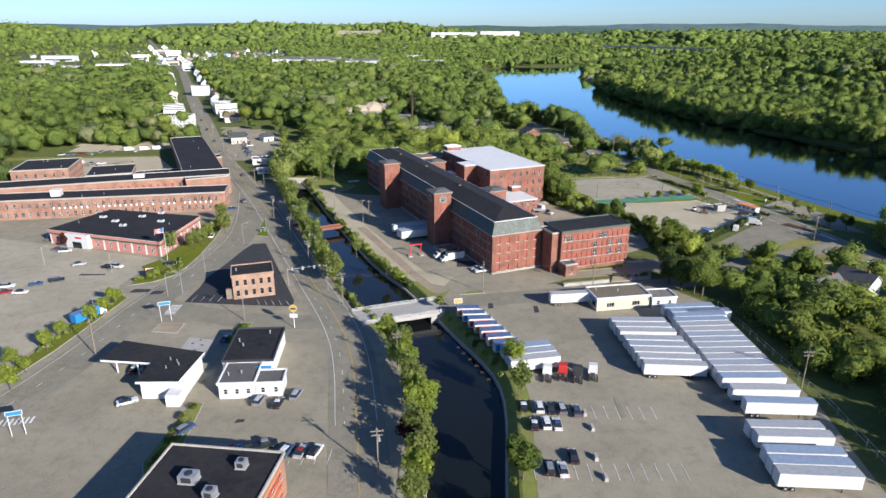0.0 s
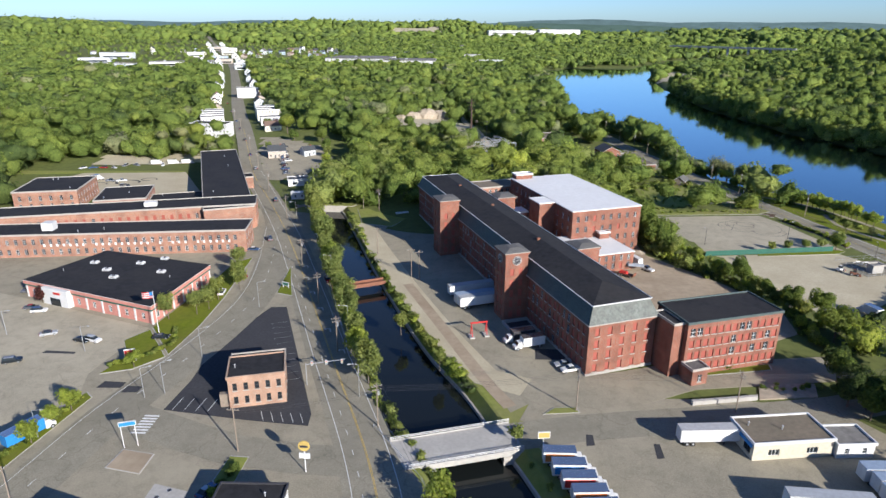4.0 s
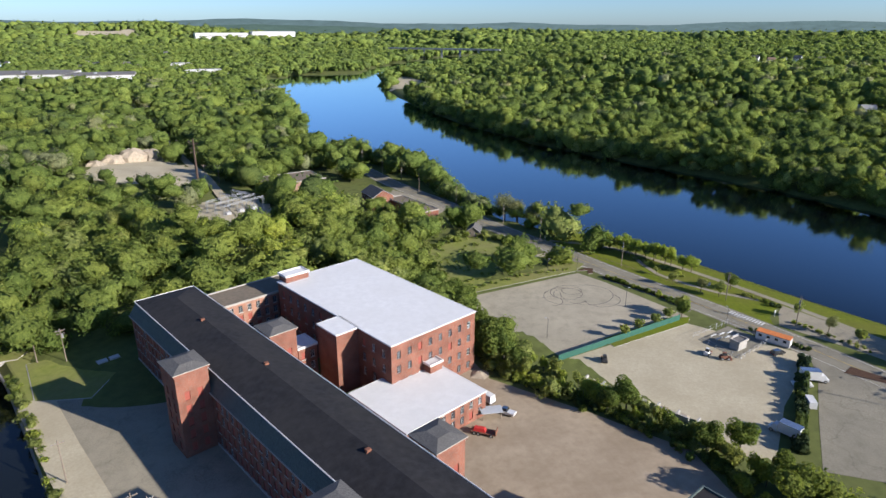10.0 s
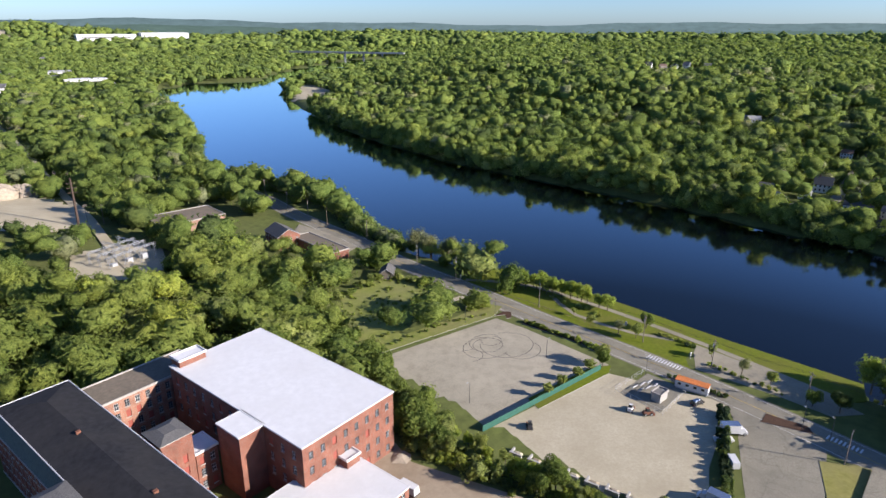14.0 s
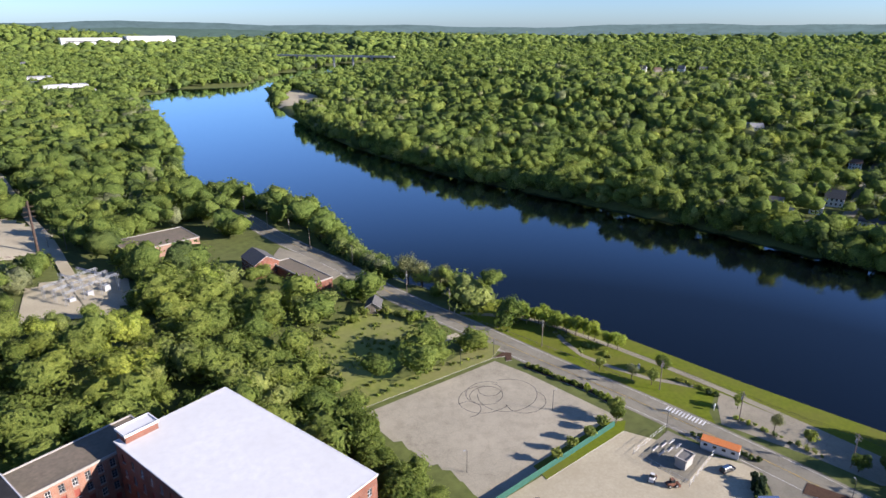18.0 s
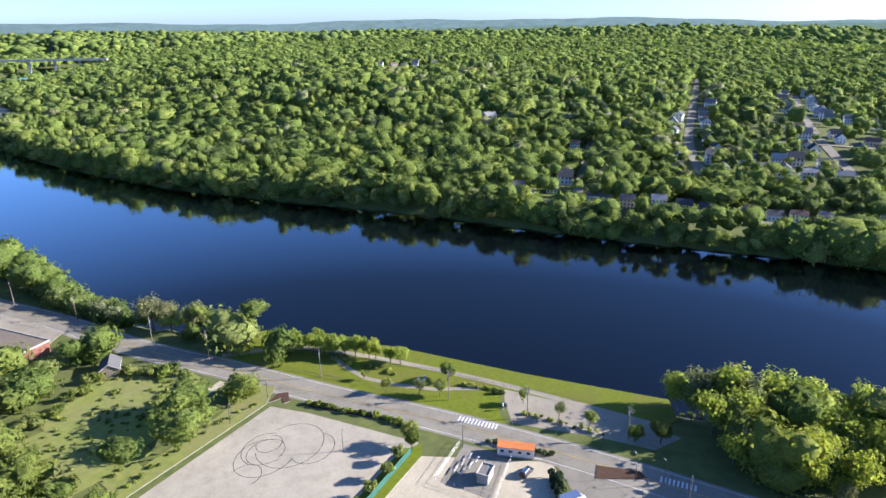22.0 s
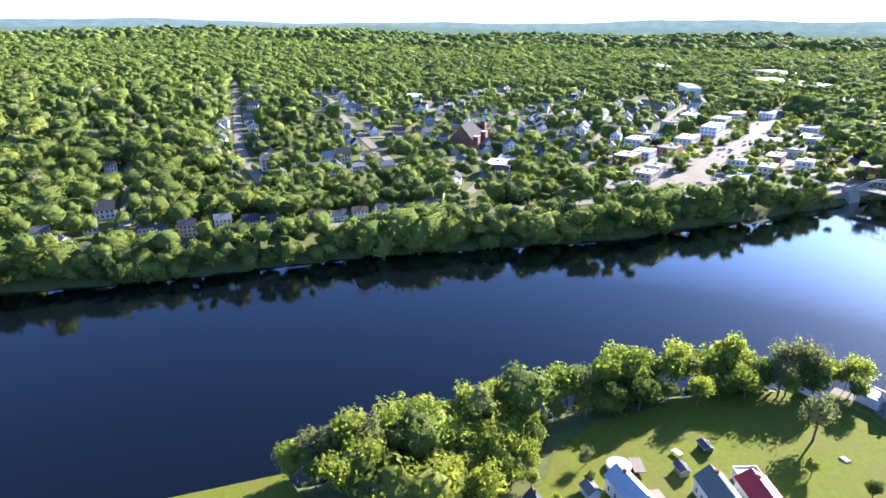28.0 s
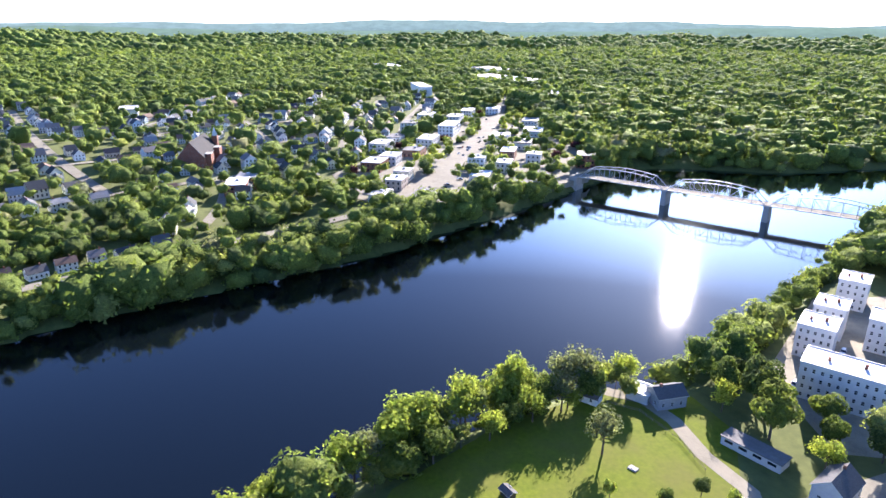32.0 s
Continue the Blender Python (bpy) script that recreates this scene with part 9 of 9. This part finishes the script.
MT = -37
for x, y, tn, w, d, h, wall, fl in (
        (496, 10, MT, 22, 14, 5, "white", 1), (520, -22, MT, 18, 12, 7.6, "white", 2), (545, -12, MT, 14, 14, 7.6, "siding_mix", 2), (560, -48, MT, 22, 12, 7.6, "brick_light", 2), (540, -62, MT, 14, 12, 7.6, "white", 2),
        (505, -92, MT, 20, 15, 10.6, "brick", 3), (596, -86, MT, 26, 16, 6, "white", 1), (636, -84, MT, 26, 18, 6, "white", 1), (650, -132, MT, 30, 20, 6, "siding_mix", 1), (704, -160, MT, 28, 18, 7.6, "white", 2),
        (462, 72, MT, 24, 12, 4.4, "white", 1), (476, 96, MT, 18, 12, 4.6, "white", 1), (500, 76, MT, 16, 12, 7.6, "siding_mix", 2), (523, 62, MT, 14, 12, 7.6, "siding_mix", 2), (560, 72, MT, 22, 16, 7.6, "brick", 2), (580, 52, MT, 18, 14, 7.6, "white", 2),
        (602, 22, MT, 22, 16, 6, "brick_light", 1), (636, 42, MT, 24, 16, 7.6, "white", 2), (640, -6, MT, 30, 16, 7.6, "white", 2), (664, 18, MT, 20, 14, 7.6, "white", 2), (690, -50, MT, 36, 16, 10.6, "siding_mix", 3), (722, -20, MT, 22, 16, 10.6, "white", 3),
        (748, -84, MT, 26, 16, 10.6, "white", 3), (775, -60, MT, 26, 16, 10.6, "siding_mix", 3), (790, -120, MT, 26, 14, 10.6, "white", 3), (815, -170, MT, 24, 16, 7.6, "siding_mix", 2), (528, 178, -15, 22, 14, 8, "brick", 2), (548, 168, -15, 20, 14, 7.6, "brick_light", 2), (716, 190, -20, 16, 12, 12, "white", 4), (742, 176, -20, 20, 14, 9, "white", 3)):
    town_block(x, y, tn, w, d, h, wall, ("low pale flat-roofed shop building", "two-storey flat-roofed town building", "three-storey flat-roofed town building", "tall white flat-roofed town building")[min(fl, 4) - 1], fl)
shed_ = thing("market_hall", "long low hall with a pale grey pitched roof", "hall", pose(468, 4, 1.4, 0, 0, -62))
part("wall", Shape().box(0, 0, -3, 52, 14, 3.6, "grey"), shed_)
rf = Shape()
for q in ([(-0.5, -0.5, 3.5), (52.5, -0.5, 3.5), (52.5, 7, 5.4), (-0.5, 7, 5.4)], [(52.5, 14.5, 3.5), (-0.5, 14.5, 3.5), (-0.5, 7, 5.4), (52.5, 7, 5.4)]):
    rf.face(q, "roof_grey")
part("roof", welded(rf.mesh("roof")), shed_)
HOUSE_SPOTS += [(482, -15, 20), (490, -30, 16)]
# brick church with a slate roof
ch = gable_house(640, 200, -18, 46, 20, 11, 3.0, "brick", "roof", 1.15, "large brick church with a blue-grey slate roof", False, False, 2, "church", "church")
for x in (-18, 10):
    part("transept", Shape().box(x, -14, -2, x + 9, -9.9, 12, "brick").prism([(x, -14.05), (x + 9, -14.05), (x + 9, -9), (x, -9)], 12, 12.4, "granite"), ch)
for x, y, h_ in ((24, -8, 20), (24, 8, 17)):
    part("spire", Shape().box(x - 2.2, y - 2.2, -2, x + 2.2, y + 2.2, h_, "brick").tube((x, y, h_), (x, y, h_ + 7), 2.4, 0.15, "white", 4), ch)
for i in range(70):
    x, y = house_rng.uniform(470, 800), 0
    y = np.interp(x, [470, 610, 800], [50, -50, -160]) + house_rng.uniform(-40, 40)
    if inside(DOWNTOWN, x, y) and min(math.hypot(x - a[0], y - a[1]) - a[2] for a in HOUSE_SPOTS) > 1.5:
        ob = new("car", CARS["sedan"][0])
        ob.matrix_basis = pose(x, y, 1.85, 0, 0, MT + 90 * house_rng.integers(2))
        part("glasshouse", CARS["sedan"][1], ob)
        tagged(ob, "small parked car in the town centre", "car", "cars in the town centre")
# far institutional blocks
for x, y, w, d, h, tn in ((1010, -160, 80, 18, 14, -10), (1100, -420, 160, 60, 8, 10), (1350, -500, 120, 50, 8, 0), (900, -320, 60, 30, 7, -30), (930, 250, 40, 20, 9, 0), (1500, -300, 120, 40, 9, 0)):
    ob = thing("institution", "large pale institutional block among the trees", "building", pose(x, y, ground_z(x, y), 0, 0, tn), "far blocks")
    part("wall", Shape().box(0, 0, -6, w, d, h, "siding_mix"), ob)
    part("roof", Shape().box(-0.6, -0.6, h, w + 0.6, d + 0.6, h + 0.8, "flat_mix"), ob)
    HOUSE_SPOTS.append((x + w / 2, y + d / 2, w * 0.6))
# riverside lot upriver
draped("upriver_lot", [(250, 1145), (285, 1105), (325, 1120), (345, 1350), (320, 1340)], "gravel", "pale gravel lot on the point upriver", 0.8, 8)
HILL_LAWN = [(690, 900), (860, 838), (905, 880), (900, 950), (800, 1005), (715, 980)]
HILL_FIELD = [(1120, 1560), (1180, 1300), (1240, 1120), (1290, 1140), (1260, 1350), (1180, 1560)]
MORE_CLEAR = [DOWNTOWN, [(-820, 1215), (-790, 1180), (-510, 1050), (-560, 1160), (-600, 1300), (-860, 1340)], [(-330, 1225), (-110, 1195), (-118, 1215), (-325, 1246)], [(-600, 3380), (-560, 3620), (-330, 3640), (-300, 3420)], [(-100, 1420), (40, 1425), (60, 1480), (-20, 1560), (-110, 1500)], [(250, 1145), (285, 1105), (325, 1120), (345, 1350), (320, 1340)], HILL_FIELD, HILL_LAWN, [(-280, 350), (-200, 350), (-196, 440), (-280, 440)],
              [(-186, 520), (-160, 455), (-140, 400), (-118, 415), (-105, 470), (-120, 500)]]
draped("hill_lawn", HILL_LAWN, "rough_grass", "open lawns round houses on the wooded hill", 0.6, 12)
draped("hill_field", HILL_FIELD, "dry_grass", "pale open field on the far hill", 1.0, 15)
draped("shop_lots", MORE_CLEAR[1], "lot", "pale parking lots between far shops", 1.0, 20)
# cleared grass strip in front of the pale warehouses
draped("far_field", MORE_CLEAR[2], "grass", "strip of green grass before the far warehouses", 3.0, 15)
MORE_ROADS = [(SHORE_ROAD, 6), (HILL_STREET, 5.5), (LONG_STREET, 10), (CROSS_STREET, 10), (MAIN_STREET, 8), ([(-4, 470), (-14, 520), (-24, 580), (-44, 680), (-75, 840), (-120, 1040)], 7)] + [(ln, 5.5) for ln, _ in TOWN_STREETS]
# trees between the buildings of the town centre
tx, ty = house_rng.uniform(440, 860, 900), house_rng.uniform(-220, 115, 900)
ok = inside(DOWNTOWN, tx, ty) & (away(MAIN_STREET, tx, ty) > 11)
for hx, hy, hr in HOUSE_SPOTS:
    ok &= np.hypot(tx - hx, ty - hy) > min(hr, 14) * 0.9 + 1.5
tx, ty = tx[ok][:260], ty[ok][:260]
grow("town_trees", tx, ty, house_rng, templates(house_rng, 6, 90, 0.13, 4, 8, 0.84), 4.6, 10.5, [LEAF[2], LEAF[0], LEAF[1], LEAF_YOUNG, LEAF_RED], "scattered green trees of the town centre")
# ridges at the horizon, their haze painted in as glowing colour
def ridge(name, radius, base, swing, wave, mat, label):
    a = np.radians(np.arange(-75, 181, 0.75))
    top = base + swing * (np.sin(a * wave + 1.3) * 0.5 + np.sin(a * wave * 2.7 + 0.4) * 0.3 + np.sin(a * wave * 7.1) * 0.12 + np.sin(a * wave * 23) * 0.05)
    x, y = np.sin(a) * radius, 200 + np.cos(a) * radius
    n = len(a)
    v = np.concatenate([np.stack([x * 0.93, y * 0.93, 0 * x + 20], -1), np.stack([x, y, top], -1), np.stack([x * 1.05, y * 1.05, 0 * x - 60], -1)])
    i = np.arange(n - 1)
    q = np.concatenate([np.stack([i + 1, i, i + n, i + n + 1], -1), np.stack([i + n + 1, i + n, i + 2 * n, i + 2 * n + 1], -1)])
    tagged(new(name, grid_mesh(name, v, q, [M[mat]], True)), label, "backdrop", "", "structure")


ridge("backdrop_near_ridge", 4250, 70, 26, 5.0, "ridge_near", "low wooded ridge at the edge of sight, hazed by a painted glow")
ridge("backdrop_mid_ridge", 5300, 112, 26, 6.3, "ridge_mid", "ridge behind the woods in a soft painted green haze")
ridge("backdrop_far_ridge", 6900, 172, 42, 4.0, "ridge_far", "ridge on the horizon with pale blue haze painted as glow")


def joined_houses(key, places):
    """Houses too far off to tell apart singly, one mesh for each build and colour."""
    vs, fs, ms, n = [], [], [], 0
    mats = [M["siding_mix"], M["glass"], M["roof_mix"]]
    for me in FAR_HOUSES[key][:2]:
        co = np.array([v.co for v in me.vertices])
        for m in places:
            a = np.array(m)
            vs.append(co @ a[:3, :3].T + a[:3, 3])
            for p_ in me.polygons:
                fs.append(tuple(i + n for i in p_.vertices))
                ms.append(mats.index(me.materials[p_.material_index]))
            n += len(co)
    me = bpy.data.meshes.new("far_houses")
    me.from_pydata(np.concatenate(vs).tolist(), [], fs)
    for m in mats:
        me.materials.append(m)
    me.polygons.foreach_set("material_index", ms)
    me.update()
    tagged(new("far_houses", me), "distant pale wooden houses among the trees", "houses", "", "stuff")


for (key, _), places in FAR_JOIN.items():
    joined_houses(key, places)
# ---- woods: uncounted trees, joined by tone and distance ----
CLEAR = [
    [(-270, 20), (-270, 300), (-240, 345), (-200, 350), (-196, 440), (-168, 452), (-152, 428), (-105, 362), (-72, 352), (-40, 354), (-2, 366), (28, 368),
     (52, 330), (56, 296), (84, 262), (92, 236), (89, 180), (89, 100), (88, 20)],
    [(62, 360), (122, 369), (190, 262), (160, 205), (120, 222), (92, 240), (72, 300)],
    [(130, 370), (150, 400), (165, 395), (200, 290), (215, 255), (180, 250)],
    [(172, 232), (200, 215), (226, 195), (238, 140), (239, 75), (205, 40), (170, 60), (172, 100)],
    [(185, 70), (225, 45), (285, -40), (260, -90), (190, -60)],
    [(62, 505), (80, 522), (100, 500), (112, 450), (84, 440), (70, 470)],
    [(114, 178), (148, 180), (152, 206), (118, 204)],
    [(212, 1030), (222, 1110), (245, 1190), (300, 1120), (262, 1020)],
    [(54, 414), (96, 434), (124, 398), (68, 360)],
    [(-92, 560), (-92, 640), (-52, 655), (-22, 600), (-18, 545), (-40, 545)],
    [(-28, 462), (-28, 512), (2, 524), (16, 486), (6, 462)],
    [(-260, 440), (-260, 412), (-200, 425), (-200, 450)],
    [(-142, 430), (-92, 420), (-100, 480), (-128, 520), (-168, 520)],
    [(-240, 484), (-192, 484), (-196, 524), (-250, 590), (-268, 590), (-236, 524)],
    [(-300, 540), (-268, 534), (-266, 566), (-296, 568)],
    [(-196, 524), (-150, 520), (-160, 560), (-186, 590), (-212, 640), (-226, 640)],
    [(5, 545), (14, 568), (56, 580), (60, 545), (84, 500), (84, 480), (56, 480)],
]
ROADS_CLEAR = [(STREET, 11), (STREET[8:], 24), (RIVER_ROAD, 11), (SHORE_ROAD[3:], 17), (DIAGONAL, 10)]


UPTOWN = [(-1250, 1900), (-900, 1250), (-620, 1120), (-470, 1200), (-360, 1420), (-420, 1900), (-800, 2500), (-1250, 2500)]


def wooded(x, y):
    ok = ~inside(RIVER, x, y) & (away(RIVER, x, y, True) > 1.5)
    for poly in CLEAR + MORE_CLEAR:
        ok &= ~inside(poly, x, y)
    for line, w in ROADS_CLEAR + MORE_ROADS:
        ok &= away(line, x, y) > w
    for hx, hy, hr in HOUSE_SPOTS:
        ok &= np.hypot(x - hx, y - hy) > hr * 0.78 + 2.2
    # gardens: fewer trees among the town streets
    gardens = inside([(480, 350), (900, 420), (1100, 330), (1130, -160), (800, -80), (650, 40), (480, 130)], x, y)
    shops = inside(UPTOWN, x, y)
    chance = np.sin(x * 12.9 + y * 78.2) * 43758.5 % 1
    return ok & ~(gardens & (chance > 0.6)) & ~(shops & (chance > 0.22))


LOW_SCRUB = ([(-104, 500), (-34, 500), (-16, 556), (-60, 556), (-96, 580)], [(-38, 436), (18, 436), (18, 474), (-38, 474)], [(46, 452), (82, 446), (72, 488), (48, 492)], [(-12, 500), (12, 506), (44, 526), (6, 532)])


def low_scrub(x, y):
    """Younger growth before the pit, the substation and the sheds."""
    low = np.zeros(x.shape, bool)
    for poly in LOW_SCRUB:
        low |= inside(poly, x, y)
    return np.where(low, 0.55, 1.0)


def small_near_houses(x, y):
    """Garden trees stay lower than those of the woods."""
    return np.where(inside([(440, 400), (900, 450), (1130, 330), (1130, -180), (460, -120)], x, y), 0.8, np.where(inside(UPTOWN, x, y), 0.6, 1.0))


def scatter(r0, r1, step, rng):
    """Jittered places in a ring about the middle of the flight, within the headings that are ever looked at."""
    n = int(r1 // step)
    i = np.arange(-n, n + 1) * step
    x, y = np.meshgrid(i, i)
    x, y = (x + rng.uniform(-0.42, 0.42, x.shape) * step).ravel() + 30, (y + rng.uniform(-0.42, 0.42, y.shape) * step).ravel() + 200
    r = np.hypot(x - 30, y - 200)
    head = np.degrees(np.arctan2(x + 10, y - 60))
    k = (r >= r0) & (r < r1) & (((head > -46) & (head < 152)))
    return x[k], y[k]


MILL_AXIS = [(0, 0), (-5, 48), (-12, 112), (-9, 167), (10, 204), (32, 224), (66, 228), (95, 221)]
wood_rng = np.random.default_rng(11)
FAR_MIX = [LEAF[2], LEAF[0], LEAF[0], LEAF[0], LEAF[1]]
MID_MIX = [LEAF[2], LEAF[0], LEAF[0], LEAF[1], LEAF_GREY]
MIX = [LEAF[0], LEAF[1], LEAF[1], LEAF[3], LEAF_YOUNG]
x, y = scatter(0, 620, 9.4, wood_rng)
k = wooded(x, y)
x, y = x[k], y[k]
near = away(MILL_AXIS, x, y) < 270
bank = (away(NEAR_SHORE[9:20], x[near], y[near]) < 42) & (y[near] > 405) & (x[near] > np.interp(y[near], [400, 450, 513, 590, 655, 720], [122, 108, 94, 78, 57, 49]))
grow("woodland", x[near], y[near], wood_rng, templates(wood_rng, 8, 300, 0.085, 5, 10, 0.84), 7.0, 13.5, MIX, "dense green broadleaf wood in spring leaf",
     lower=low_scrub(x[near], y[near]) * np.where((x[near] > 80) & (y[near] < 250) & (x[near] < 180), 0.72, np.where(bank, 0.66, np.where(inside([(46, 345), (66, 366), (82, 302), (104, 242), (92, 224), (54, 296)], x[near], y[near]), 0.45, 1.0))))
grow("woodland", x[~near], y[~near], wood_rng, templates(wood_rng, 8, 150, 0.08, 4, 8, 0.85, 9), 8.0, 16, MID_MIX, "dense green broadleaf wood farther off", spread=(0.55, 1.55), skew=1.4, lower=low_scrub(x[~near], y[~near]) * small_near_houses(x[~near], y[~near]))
x, y = scatter(620, 1050, 11.5, wood_rng)
k = wooded(x, y)
grow("woodland", x[k], y[k], wood_rng, templates(wood_rng, 8, 56, 0.11, 3, 7, 0.9), 9.0, 16, MID_MIX, "broadleaf woods farther off", spread=(0.5, 1.7), skew=1.7, lower=small_near_houses(x[k], y[k]))
x, y = scatter(1050, 1700, 13, wood_rng)
k = wooded(x, y)
grow("far_woodland", x[k], y[k], wood_rng, templates(wood_rng, 8, 18, 0.17, 2, 6, 0.94), 9.4, 15, FAR_MIX, "distant broadleaf woods", spread=(0.5, 1.7), skew=1.7, lower=small_near_houses(x[k], y[k]))
x, y = scatter(1700, 2500, 18, wood_rng)
k = wooded(x, y)
grow("far_woodland", x[k], y[k], wood_rng, templates(wood_rng, 8, 8, 0.22, 2, 5, 0.97), 12.0, 14, FAR_MIX, "distant broadleaf woods", lower=small_near_houses(x[k], y[k]))
x, y = scatter(2500, 3950, 32, wood_rng)
k = wooded(x, y)
grow("far_woodland", x[k], y[k], wood_rng, templates(wood_rng, 6, 3, 0.2, 2, 5, 1.0), 20.0, 14, FAR_MIX, "woods on the far hills")
# the fringe of lighter trees that leans over the water
edge = [p for o in (3.0, 8.0) for p in along(offset_line(resample(FAR_SHORE[4:26], 12), -o), 5.0, 1.5)]
edge += [p for o in (3.0, 7.5) for p in along(offset_line(resample(NEAR_SHORE[8:19], 12), -o), 5.5, 1.5)]
edge = [p for p in edge if p[1] < 1020 and not (450 < p[0] < 500 and -110 < p[1] < -30)]
p = np.array(edge)
tall_edge = np.where(p[:, 0] > 180, np.where((p[:, 1] > 150) & (p[:, 1] < 400), 13.0, 16.5), 9.0)
grow("river_fringe", p[:, 0], p[:, 1], wood_rng, templates(wood_rng, 8, 150, 0.105, 5, 9, 0.84), 5.8, tall_edge, [LEAF[2], LEAF[0], LEAF[1], LEAF[3], LEAF[1]], "fringe of lighter trees leaning over the river")
